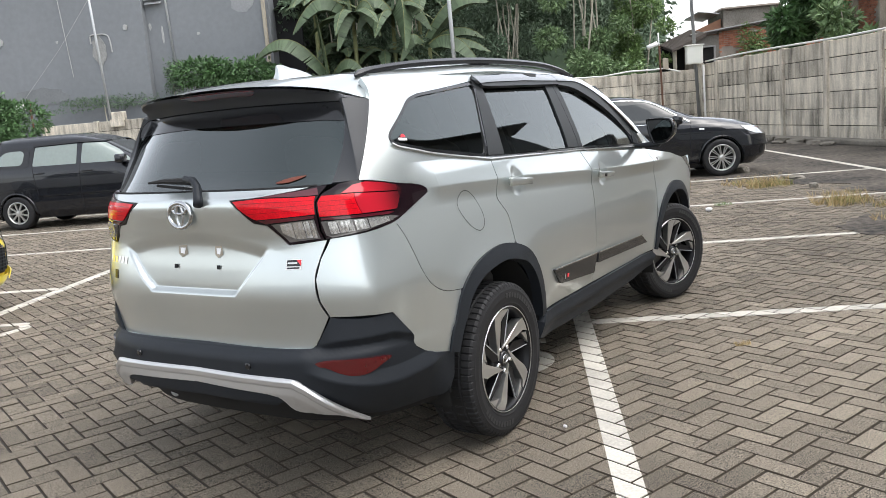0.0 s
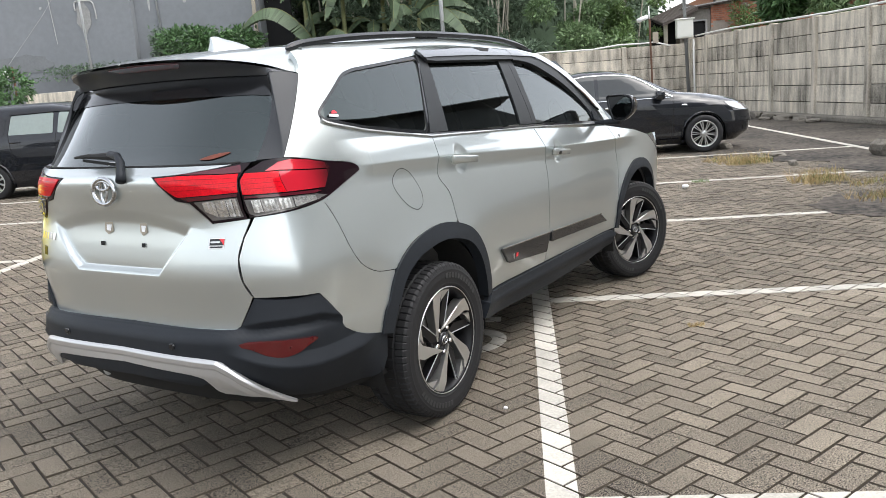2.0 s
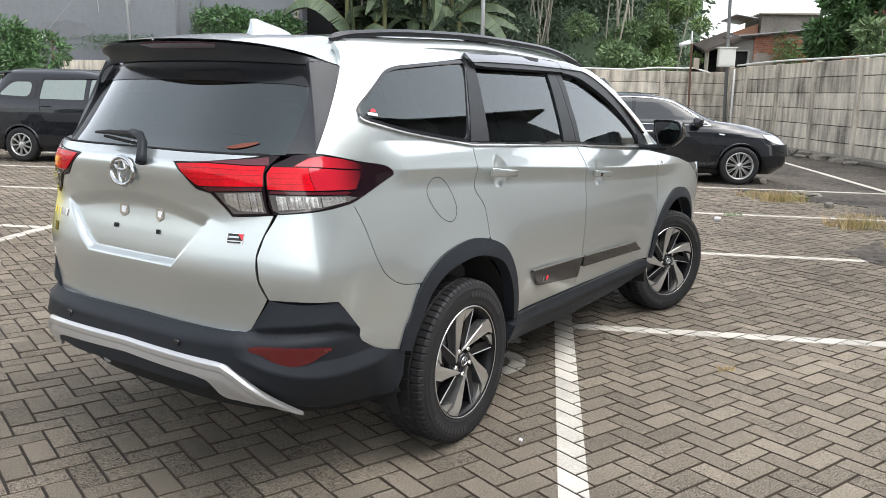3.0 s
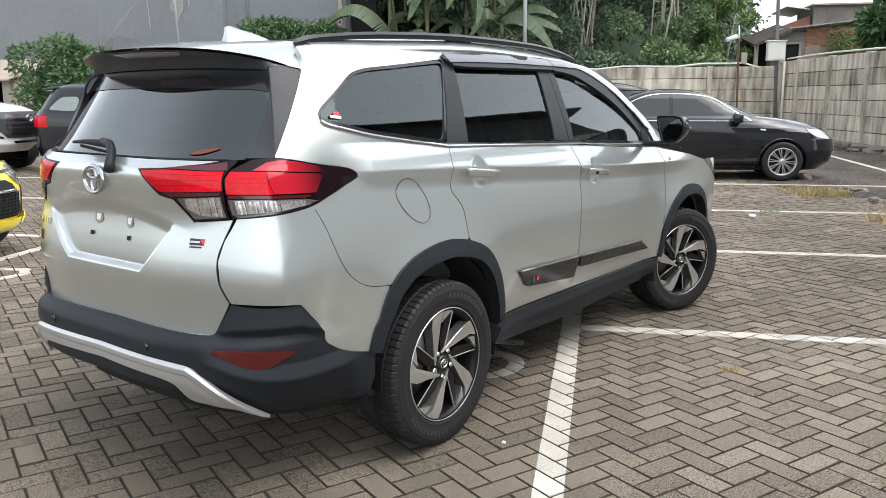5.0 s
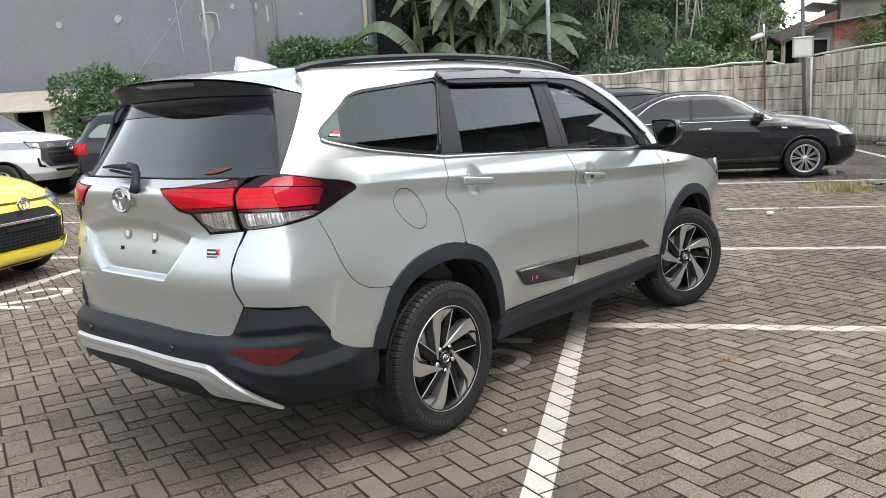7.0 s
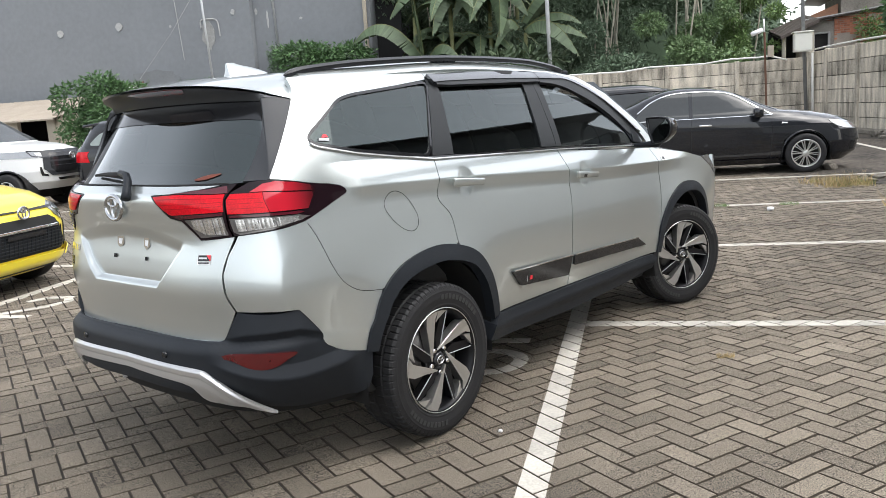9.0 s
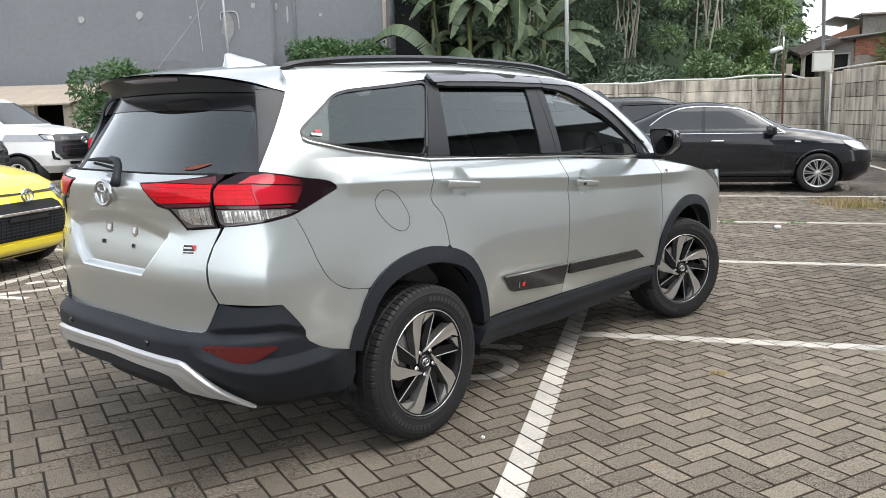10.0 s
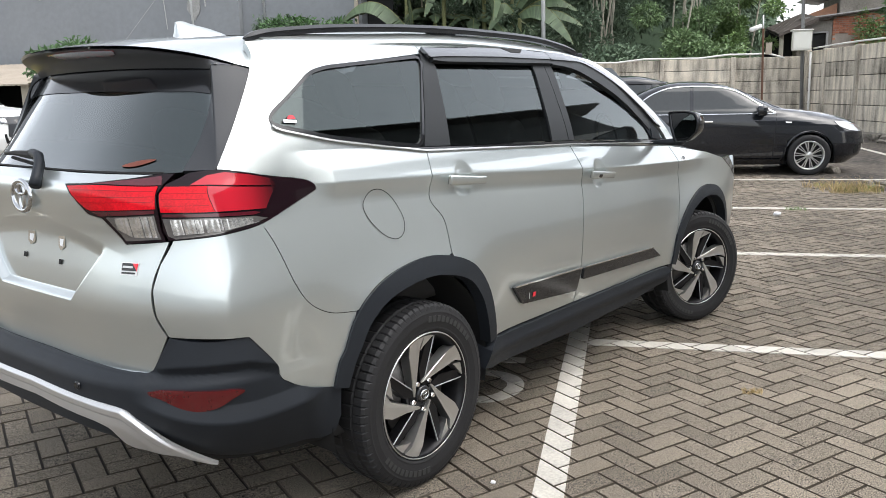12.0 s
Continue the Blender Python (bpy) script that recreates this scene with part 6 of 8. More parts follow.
SALOON = [(raised(z), a, b, c) for z, a, b, c in SALOON]
sal_glass = [(n_, [(x, raised(z)) for x, z in p_], m_, o_) for n_, p_, m_, o_ in sal_glass]
sal_extra = {"panels": [("head_lamp", "side", [(3.16, 0.85), (3.36, 0.84), (3.52, 0.79), (3.64, 0.72), (3.62, 0.675), (3.42, 0.70), (3.24, 0.765)], LAMP_GLASS, 0.008), ("fog_recess", "side", [(3.50, 0.42), (3.57, 0.50), (3.60, 0.36), (3.52, 0.33)], DARK, 0.003), ("door_seam", "side", [(0.945, 0.27), (0.953, 0.27), (0.968, 1.01), (0.960, 1.01)], DARK, 0.0015), ("door_seam", "side", [(2.22, 0.27), (2.228, 0.27), (2.268, 0.98), (2.260, 0.98)], DARK, 0.0015), ("crease", "side", [(-0.6, 0.80), (2.6, 0.775), (2.6, 0.78), (-0.6, 0.805)], GLOSS_BLACK, 0.004), ("side_badge", "side", [(2.40, 0.865), (2.49, 0.858), (2.49, 0.836), (2.40, 0.843)], BADGE_WHITE, 0.004)],
             "handles": [(1.18, 0.872, -1), (1.18, 0.872, 1), (0.16, 0.885, -1)], "handle_mat": CHROME, "mirror": (2.00, 0.995)}
parked_car("saloon_car", "glossy black saloon car with chrome window trim by the wall", facing(11.68, -1.52, 0.5), SALOON, BLACK_PAINT, (0.0, 2.775), 0.325, 0.365, 0.80, 20, 0.228, sal_glass, [(-0.62, 1.07), (0.62, 1.07), (0.52, 1.38), (-0.52, 1.38)], [(-0.60, 1.08), (0.60, 1.08), (0.50, 1.38), (-0.50, 1.38)], sal_extra)

# compact people carriers
MPV = [(0.2, -0.70, 3.25, 0.74), (0.33, -0.86, 3.38, 0.8), (0.5, -0.91, 3.44, 0.825), (0.75, -0.92, 3.4, 0.83), (0.9, -0.915, 3.22, 0.828), (0.98, -0.905, 3.0, 0.822), (1.04, -0.89, 2.78, 0.815), (1.1, -0.86, 2.56, 0.8), (1.2, -0.79, 2.36, 0.775), (1.35, -0.68, 2.08, 0.735), (1.5, -0.57, 1.8, 0.69), (1.6, -0.48, 1.52, 0.645), (1.66, -0.38, 1.28, 0.56), (1.695, -0.22, 1.0, 0.38)]


def mpv_parts(pane):
    glass = [("side_window", rounded([(1.35, 1.145), (2.30, 1.130), (2.02, 1.34), (1.75, 1.49), (1.38, 1.505)], 0.03), pane, 0.004), ("side_window", rounded([(0.40, 1.150), (1.26, 1.145), (1.28, 1.505), (0.46, 1.49)], 0.03), pane, 0.004), ("window_surround", rounded([(-0.58, 1.155), (0.31, 1.125), (0.36, 1.50), (-0.22, 1.495)], 0.10), GLOSS_BLACK, 0.002), ("quarter_window", rounded([(-0.44, 1.205), (0.20, 1.180), (0.25, 1.45), (-0.15, 1.445)], 0.11), pane, 0.006),
             ("window_visor", [(0.42, 1.50), (1.30, 1.515), (1.75, 1.50), (1.80, 1.53), (1.30, 1.555), (0.43, 1.545)], GLOSS_BLACK, 0.02), ("pillar_trim", [(0.32, 1.15), (0.385, 1.15), (0.45, 1.50), (0.37, 1.49)], GLOSS_BLACK, 0.003)]
    extra = {"panels": [("tail_lamp", "side", [(-0.88, 0.875), (-0.72, 0.885), (-0.685, 0.90), (-0.77, 0.97), (-0.81, 1.03), (-0.88, 1.04)], REDBACK, 0.008), ("clear_lamp", "side", [(-0.87, 1.045), (-0.815, 1.035), (-0.745, 1.19), (-0.765, 1.21)], SKID, 0.008), ("crease", "side", [(-0.55, 0.965), (2.5, 0.945), (2.5, 0.953), (-0.55, 0.973)], GLOSS_BLACK, 0.006), ("crease", "side", [(-0.70, 0.70), (0.30, 0.74), (2.3, 0.72), (2.3, 0.728), (0.30, 0.75), (-0.70, 0.712)], GLOSS_BLACK, 0.006), ("tail_lamp", "rear", [(-0.80, 0.88), (-0.60, 0.88), (-0.62, 1.08), (-0.78, 1.09)], REDBACK, 0.006), ("tail_lamp", "rear", [(0.80, 0.88), (0.60, 0.88), (0.62, 1.08), (0.78, 1.09)], REDBACK, 0.006), ("head_lamp", "side", [(2.95, 0.78), (3.25, 0.78), (3.33, 0.70), (3.05, 0.70)], REFLECT, 0.006), ("door_seam", "side", [(1.300, 0.30), (1.308, 0.30), (1.315, 1.14), (1.307, 1.14)], DARK, 0.0015), ("door_seam", "side", [(0.46, 0.62), (0.468, 0.62), (0.395, 1.14), (0.385, 1.14)], DARK, 0.0015), ("waist_strip", "side", [(0.45, 0.60), (2.15, 0.58), (2.15, 0.595), (0.45, 0.615)], GLOSS_BLACK, 0.01)],
             "handles": [(0.52, 1.02, -1), (1.46, 1.01, -1), (0.52, 1.02, 1), (1.46, 1.01, 1)], "handle_mat": BLACK_PAINT, "mirror": (2.16, 1.13), "blade": (-0.42, 1.665, 0.60)}
    return glass, extra


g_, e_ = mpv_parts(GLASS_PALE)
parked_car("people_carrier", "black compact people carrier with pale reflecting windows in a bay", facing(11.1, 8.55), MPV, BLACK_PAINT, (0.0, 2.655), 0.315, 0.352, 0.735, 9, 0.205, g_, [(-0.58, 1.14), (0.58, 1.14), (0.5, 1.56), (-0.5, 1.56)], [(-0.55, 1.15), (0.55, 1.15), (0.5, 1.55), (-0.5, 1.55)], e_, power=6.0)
g_, e_ = mpv_parts(GLASS_OPAQUE)
parked_car("people_carrier", "dark grey people carrier behind a black saloon car", facing(15.0, -0.55), MPV, mat("dark_grey_paint", (0.016, 0.017, 0.019), 0.25, 0.0, 0.1, 3, 200, coat=1.0), (0.0, 2.655), 0.315, 0.352, 0.735, 9, 0.205, g_, [(-0.58, 1.14), (0.58, 1.14), (0.5, 1.56), (-0.5, 1.56)], [(-0.55, 1.15), (0.55, 1.15), (0.5, 1.55), (-0.5, 1.55)], e_, power=6.0)

# white pick-ups: cab and bonnet, the load bed hidden behind them
PICK = [(0.36, -0.9, 3.72, 0.80), (0.50, -1.0, 3.90, 0.88), (0.70, -1.02, 3.97, 0.915), (0.95, -1.02, 3.95, 0.92), (1.08, -1.02, 3.86, 0.915), (1.16, -1.02, 3.60, 0.905), (1.20, 0.25, 3.30, 0.895), (1.25, 0.30, 2.78, 0.87), (1.40, 0.36, 2.48, 0.80), (1.55, 0.44, 2.20, 0.73), (1.70, 0.55, 1.92, 0.65), (1.77, 0.70, 1.72, 0.55), (1.80, 0.9, 1.5, 0.35)]
PICK = [(z * 1.09, a, b, c) for z, a, b, c in PICK]


def taller(pl):
    return [(x, z * 1.09) for x, z in pl]


pick_glass = [("side_window", rounded([(1.45, 1.24), (2.45, 1.24), (2.10, 1.50), (1.85, 1.66), (1.48, 1.67)], 0.03), GLASS_OPAQUE, 0.004), ("side_window", rounded([(0.55, 1.25), (1.38, 1.24), (1.40, 1.67), (0.75, 1.65)], 0.03), GLASS_OPAQUE, 0.004)]
pick_extra = {"lip": PLASTIC, "panels": [("grille_frame", "front", [(-0.46, 0.62), (0.46, 0.62), (0.58, 0.74), (0.56, 1.04), (0.52, 1.07), (-0.52, 1.07), (-0.56, 1.04), (-0.58, 0.74)], TRIM, 0.02), ("grille_slot", "front", [(-0.47, 0.90), (0.47, 0.90), (0.46, 1.02), (-0.46, 1.02)], GLOSS_BLACK, 0.024), ("grille_slot", "front", [(-0.40, 0.67), (0.40, 0.67), (0.48, 0.75), (0.48, 0.865), (-0.48, 0.865), (-0.48, 0.75)], GLOSS_BLACK, 0.024), ("grille_bar", "front", [(-0.44, 0.95), (0.44, 0.95), (0.44, 0.968), (-0.44, 0.968)], TRIM, 0.030), ("grille_bar", "front", [(-0.46, 0.79), (0.46, 0.79), (0.46, 0.80), (-0.46, 0.80)], TRIM, 0.030), ("head_lamp", "side", [(3.50, 1.075), (3.60, 0.985), (3.78, 0.945), (3.93, 0.94), (3.91, 1.03), (3.70, 1.06)], LAMP_GLASS, 0.008), ("head_lamp", "front", [(-0.88, 0.96), (-0.62, 0.95), (-0.58, 1.07), (-0.86, 1.08)], LAMP_GLASS, 0.008), ("head_lamp", "front", [(0.88, 0.96), (0.62, 0.95), (0.58, 1.07), (0.86, 1.08)], LAMP_GLASS, 0.008), ("lamp_core", "side", [(3.64, 1.035), (3.67, 0.995), (3.87, 0.965), (3.87, 1.02)], SKID, 0.016), ("lamp_rim", "side", [(3.49, 1.085), (3.50, 1.072), (3.70, 1.056), (3.92, 1.026), (3.92, 1.038), (3.70, 1.070)], GLOSS_BLACK, 0.014), ("lamp_rim", "side", [(3.50, 1.070), (3.60, 0.980), (3.78, 0.940), (3.93, 0.935), (3.93, 0.948), (3.78, 0.953), (3.61, 0.992), (3.515, 1.075)], GLOSS_BLACK, 0.014), ("fog_slot", "side", [(3.72, 0.62), (3.81, 0.60), (3.81, 0.64), (3.765, 0.66), (3.745, 0.78), (3.715, 0.78)], GLOSS_BLACK, 0.008), ("lower_slot", "front", [(-0.30, 0.52), (0.30, 0.52), (0.34, 0.565), (-0.34, 0.565)], GLOSS_BLACK, 0.008)], "mirror": (2.42, 1.25), "mirror_mat": WHITE_PAINT}
pick_glass = [(n_, taller(p_), m_, o_) for n_, p_, m_, o_ in pick_glass]
pick_extra["panels"] = [(n_, k_, taller(p_), m_, o_) for n_, k_, p_, m_, o_ in pick_extra["panels"]]
pick_extra["mirror"] = None
for u, w in ((10.8, 13.75), (5.40, 11.0)):
    pk, pb = parked_car("pickup_truck", "white pick-up truck with a black grille, nose to the aisle", facing(u, w), PICK, WHITE_PAINT, (0.0, 3.085), 0.375, 0.42, 0.77, 6, 0.225, pick_glass, taller([(-0.66, 1.27), (0.66, 1.27), (0.55, 1.69), (-0.55, 1.69)]), None, pick_extra, wheel_w=0.25)
    emblem(pk, pose(4.02, 0, 1.045, 0, 0, 90), 0.085)
    bm = bmesh.new()
    tube(bm, [(2.2, -0.55, 1.80), (2.1, -0.56, 2.15)], 0.006, 6)
    part("aerial", bm, PLASTIC, pk)

# yellow hatchback, only its nose in view
HATCH = [(0.18, -0.55, 3.02, 0.70), (0.28, -0.68, 3.16, 0.80), (0.42, -0.70, 3.20, 0.84), (0.60, -0.70, 3.21, 0.845), (0.74, -0.70, 3.17, 0.845), (0.84, -0.70, 3.06, 0.84), (0.92, -0.69, 2.88, 0.835), (0.98, -0.69, 2.62, 0.825), (1.02, -0.68, 2.40, 0.81), (1.08, -0.67, 2.22, 0.79), (1.20, -0.63, 1.98, 0.75), (1.35, -0.57, 1.70, 0.70), (1.48, -0.48, 1.40, 0.64), (1.56, -0.36, 1.15, 0.54), (1.60, -0.15, 0.9, 0.36)]
hatch_glass = [("side_window", rounded([(0.95, 1.07), (2.0, 1.06), (1.65, 1.30), (1.35, 1.43), (0.98, 1.45)], 0.03), GLASS_OPAQUE, 0.004), ("side_window", rounded([(0.0, 1.09), (0.88, 1.07), (0.90, 1.45), (0.15, 1.42)], 0.03), GLASS_OPAQUE, 0.004)]
hatch_panels = [("grille", "front", [(-0.52, 0.36), (0.52, 0.36), (0.57, 0.44), (0.45, 0.66), (0.36, 0.705), (-0.36, 0.705), (-0.45, 0.66), (-0.57, 0.44)], DARK, 0.004), ("grille_bar", "front", [(-0.46, 0.595), (0.46, 0.595), (0.46, 0.612), (-0.46, 0.612)], CHROME, 0.02), ("brow_strip", "front", [(-0.55, 0.765), (0.55, 0.765), (0.60, 0.79), (0.0, 0.775), (-0.60, 0.79)], GLOSS_BLACK, 0.012), ("chin_trim", "front", [(-0.70, 0.21), (0.70, 0.21), (0.70, 0.275), (-0.70, 0.275)], PLASTIC, 0.012), ("plate_base", "front", [(-0.24, 0.535), (0.24, 0.535), (0.24, 0.575), (-0.24, 0.575)], GLOSS_BLACK, 0.022),
                ("head_lamp", "front", [(0.40, 0.78), (0.46, 0.70), (0.55, 0.645), (0.62, 0.67), (0.61, 0.78), (0.52, 0.83)], LAMP_GLASS, 0.010), ("head_lamp", "front", [(-0.40, 0.78), (-0.46, 0.70), (-0.55, 0.645), (-0.62, 0.67), (-0.61, 0.78), (-0.52, 0.83)], LAMP_GLASS, 0.010), ("lamp_core", "front", [(0.47, 0.755), (0.55, 0.69), (0.58, 0.72), (0.51, 0.79)], CHROME, 0.017), ("lamp_core", "front", [(-0.47, 0.755), (-0.55, 0.69), (-0.58, 0.72), (-0.51, 0.79)], CHROME, 0.017), ("side_vent", "front", [(0.60, 0.37), (0.71, 0.40), (0.72, 0.63), (0.63, 0.63)], GLOSS_BLACK, 0.010), ("side_vent", "front", [(-0.60, 0.37), (-0.71, 0.40), (-0.72, 0.63), (-0.63, 0.63)], GLOSS_BLACK, 0.010), ("fog_lamp", "front", [(0.645, 0.51), (0.695, 0.51), (0.695, 0.57), (0.645, 0.57)], REFLECT, 0.018), ("fog_lamp", "front", [(-0.645, 0.51), (-0.695, 0.51), (-0.695, 0.57), (-0.645, 0.57)], REFLECT, 0.018), ("lower_lip", "front", [(-0.74, 0.255), (0.74, 0.255), (0.78, 0.33), (0.62, 0.345), (-0.62, 0.345), (-0.78, 0.33)], YELLOW_PAINT, 0.03), ("fin", "front", [(0.55, 0.30), (0.74, 0.34), (0.76, 0.42), (0.58, 0.37)], YELLOW_PAINT, 0.05), ("fin", "front", [(-0.55, 0.30), (-0.74, 0.34), (-0.76, 0.42), (-0.58, 0.37)], YELLOW_PAINT, 0.05)]
for k in range(7):
    z = 0.385 + 0.030 * k
    hw = 0.545 - abs(z - 0.44) * 0.50
    hatch_panels.append(("grille_mesh", "front", [(-hw, z), (hw, z), (hw, z + 0.007), (-hw, z + 0.007)], PLASTIC, 0.012))
for k in range(-9, 10):
    hatch_panels.append(("grille_mesh", "front", [(k * 0.055 - 0.004, 0.38), (k * 0.055 + 0.004, 0.38), (k * 0.055 + 0.022, 0.59), (k * 0.055 + 0.014, 0.59)], PLASTIC, 0.011))
hk, _ = parked_car("hatchback_car", "bright yellow hatchback with black mesh grille, nose to the aisle", facing(2.56, 7.12), HATCH, YELLOW_PAINT, (0.0, 2.525), 0.32, 0.36, 0.74, 10, 0.21, hatch_glass, [(-0.6, 1.05), (0.6, 1.05), (0.5, 1.46), (-0.5, 1.46)], None, {"panels": hatch_panels, "lip": PLASTIC}, power=5.0)
emblem(hk, pose(3.225, 0, 0.765, 0, 0, 90), 0.07)


# ---- building, shed, house, poles ----
def slab(name, a, b, z0, z1, thick, material, parent=None, label="", cat="", kind=""):
    """An upright wall from a to b (u, w)."""
    pa, pb = lot(*a), lot(*b)
    run = (pb - pa).length
    ang = math.degrees(math.atan2(pb.y - pa.y, pb.x - pa.x))
    bm = bmesh.new()
    box(bm, 0, run, -thick / 2, thick / 2, z0, z1, 0.01, Matrix.Translation(pa) @ pose(0, 0, 0, 0, 0, ang))
    ob = part(name, bm, material, parent)
    if label:
        tagged(ob, label, cat, kind=kind)
    return ob


def wall_mark(parent, name, u, w, z, sw, sz, material, seed, lift=0.02):
    """An uneven patch on the facade, facing the lot."""
    r = random.Random(seed)
    n = 18
    pts = [((0.75 + 0.35 * r.random()) * math.cos(2 * math.pi * k / n) * sw / 2, (0.75 + 0.35 * r.random()) * math.sin(2 * math.pi * k / n) * sz / 2) for k in range(n)]
    vs = [lot(u - lift, w + a, z + b) for a, b in pts] + [lot(u + 0.01, w + a, z + b) for a, b in pts]
    fs = [list(range(n))[::-1]] + [(k, (k + 1) % n, n + (k + 1) % n, n + k) for k in range(n)]
    return obj(name, vs, fs, material, parent)


FU = 29.0
building = tagged(empty("warehouse_building", lot_pose(0, 0)), "tall plain grey rendered building with patched plaster", "building")
building.matrix_world = Matrix.Identity(4)
slab("wall", (FU + 0.2, 9.2), (FU + 0.2, 14.13), 0, 13, 0.4, FACADE, building)
slab("wall", (FU - 0.12, 14.13), (FU - 0.12, 45.0), 0, 13, 0.4, FACADE, building)
slab("wall", (FU + 0.1, 9.2), (FU + 12, 9.2), 0, 13, 0.4, FACADE, building)
# flat dark panel painted in for the deep shade past the building's edge
slab("side_doorway", (FU + 0.9, 9.0), (FU + 0.9, 7.9), 2.0, 9.5, 0.1, DARK, building, "dark open gap beside the building")
slab("door_frame", (FU - 0.04, 9.10), (FU - 0.04, 9.24), 3.2, 9.5, 0.10, BEIGE, building)
for i, (w, z, a, b) in enumerate(((20.4, 5.95, 0.36, 0.36), (23.4, 5.9, 0.34, 0.36), (14.9, 6.08, 0.20, 0.26), (17.9, 5.75, 0.12, 0.12), (12.0, 5.6, 0.14, 0.14))):
    wall_mark(building, "plaster_patch", FU - 0.34 if w > 14.13 else FU, w, z, a, b, PLASTER, i)
wall_mark(building, "plaster_patch", FU, 14.0, 6.05, 0.12, 0.30, PLASTER, 7)
wall_mark(building, "plaster_patch", FU, 13.5, 5.7, 0.10, 0.75, PLASTER, 8)
wall_mark(building, "plaster_patch", FU - 0.34, 16.15, 5.25, 0.62, 1.25, mat("scraped_plaster", (0.26, 0.26, 0.25), 0.9, 0.0, 0.35, 4, 25), 40, 0.010)
bm = bmesh.new()
tube(bm, [lot(FU - 0.35, w_, z_) for w_, z_ in curve([(16.45, 5.55), (16.43, 5.86), (16.10, 5.90), (15.72, 5.84), (15.62, 5.55), (15.60, 5.15)], 4)], 0.03, 6)
part("plaster_edge", bm, PLASTER, building)
wall_mark(building, "plaster_patch", FU, 10.0, 6.9, 1.3, 1.3, mat("pale_plaster", (0.25, 0.258, 0.265), 0.9, 0.0, 0.2, 2, 15), 41, 0.012)
wall_mark(building, "stain", FU - 0.34, 19.0, 3.6, 2.6, 0.9, mat("stained_render", (0.168, 0.176, 0.182), 0.9, 0.0, 0.2, 2, 15), 42, 0.006)
# small louvre window
bm = bmesh.new()
for dz in (0.0, 0.16, 0.32):
    vs = [bm.verts.new(lot(FU - 0.36 - q, w, 7.0 + dz + zz)) for w, q, zz in ((14.05, -0.30, 0.0), (13.35, -0.30, 0.0), (13.35, -0.14, -0.10), (14.05, -0.14, -0.10))]
    bm.faces.new(vs)
part("louvre_window", bm, STEEL, building, "small louvre window")
bm = bmesh.new()
tube(bm, [lot(FU - 0.05, 13.10, 4.0), lot(FU - 0.05, 13.40, 13)], 0.045, 8)
part("downpipe", bm, STEEL, building, "", True)
bm = bmesh.new()
tube(bm, [lot(FU - 0.36, 17.4, 4.3), lot(FU - 0.36, 18.0, 13)], 0.016, 6)
part("conduit", bm, PLASTER, building)

# pole with a stay wire standing on a block at the wall
pole = tagged(empty("lamp_pole"), "slim grey steel pole on a pale concrete block", "pole")
bm = bmesh.new()
tube(bm, [lot(26.7, 15.05, 2.4), lot(26.7, 15.35, 9.5)], 0.048, 10)
part("shaft", bm, STEEL, pole, "", True)
bm = bmesh.new()
box(bm, -0.2, 0.2, -0.27, 0.27, 2.10, 2.68, 0.03, lot_pose(26.9, 14.85))
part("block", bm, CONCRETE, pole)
bm = bmesh.new()
tube(bm, [lot(26.6, 15.2, 6.95), lot(26.5, 16.6, 5.2), lot(26.4, 18.2, 3.5)], 0.008, 5)
part("stay_wire", bm, PLASTER, pole)
cam2 = tagged(empty("security_camera"), "white dome security camera on a bracket by the wall", "camera")
bm = bmesh.new()
tube(bm, [lot(26.4, 18.1, 2.3), lot(26.4, 18.1, 3.4)], 0.04, 6)
part("bracket", bm, RUST, cam2)
bm = bmesh.new()
tube(bm, [lot(26.2, 18.2, 3.15), lot(26.1, 18.55, 3.10)], 0.13, 10)
part("camera_housing", bm, BADGE_WHITE, cam2, "", True)

camp = tagged(empty("camera_post"), "rusty post with a white security camera by the wall", "camera post")
bm = bmesh.new()
tube(bm, [lot(24.9, -5.70, 0.0), lot(24.9, -5.62, 3.2)], 0.035, 8)
part("post", bm, RUST, camp)
bm = bmesh.new()
tube(bm, [lot(24.9, -5.62, 3.15), lot(24.9, -5.60, 3.62)], 0.022, 8)
tube(bm, [lot(24.9, -5.55, 3.28), lot(24.8, -5.22, 3.16)], 0.075, 10)
part("camera_housing", bm, BADGE_WHITE, camp, "", True)
bm = bmesh.new()
box(bm, -0.06, 0.06, -0.09, 0.09, 2.40, 2.76, 0.01, lot_pose(24.85, -5.80))
part("terminal_box", bm, BEIGE, camp)

epole = tagged(empty("utility_pole"), "grey utility pole with a cream meter box at the wall corner", "pole")
bm = bmesh.new()
tube(bm, [lot(25.4, -7.0, 0.0), lot(25.4, -6.55, 12.0)], 0.058, 12)
part("shaft", bm, mat("dull_pole_paint", (0.20, 0.205, 0.205), 0.6, 0.0, 0.2), epole, "", True)
bm = bmesh.new()
box(bm, -0.16, 0.16, -0.27, 0.27, 2.50, 3.10, 0.02, lot_pose(25.1, -6.80))
box(bm, -0.20, 0.20, -0.31, 0.31, 3.10, 3.14, 0.01, lot_pose(25.1, -6.80))
part("meter_box", bm, BOXMAT, epole, "cream metal meter box")
bm = bmesh.new()
box(bm, -0.172, -0.164, -0.23, 0.23, 2.55, 3.05, 0.003, lot_pose(25.1, -6.80))
part("box_door", bm, BOXMAT, epole)
for dw in (-0.28,):
    bm = bmesh.new()
    tube(bm, [lot(25.25, -6.85 + dw, 2.45), lot(25.25, -6.88 + dw, 0.0)], 0.035, 8)
    part("conduit", bm, PVC, epole, "", True)
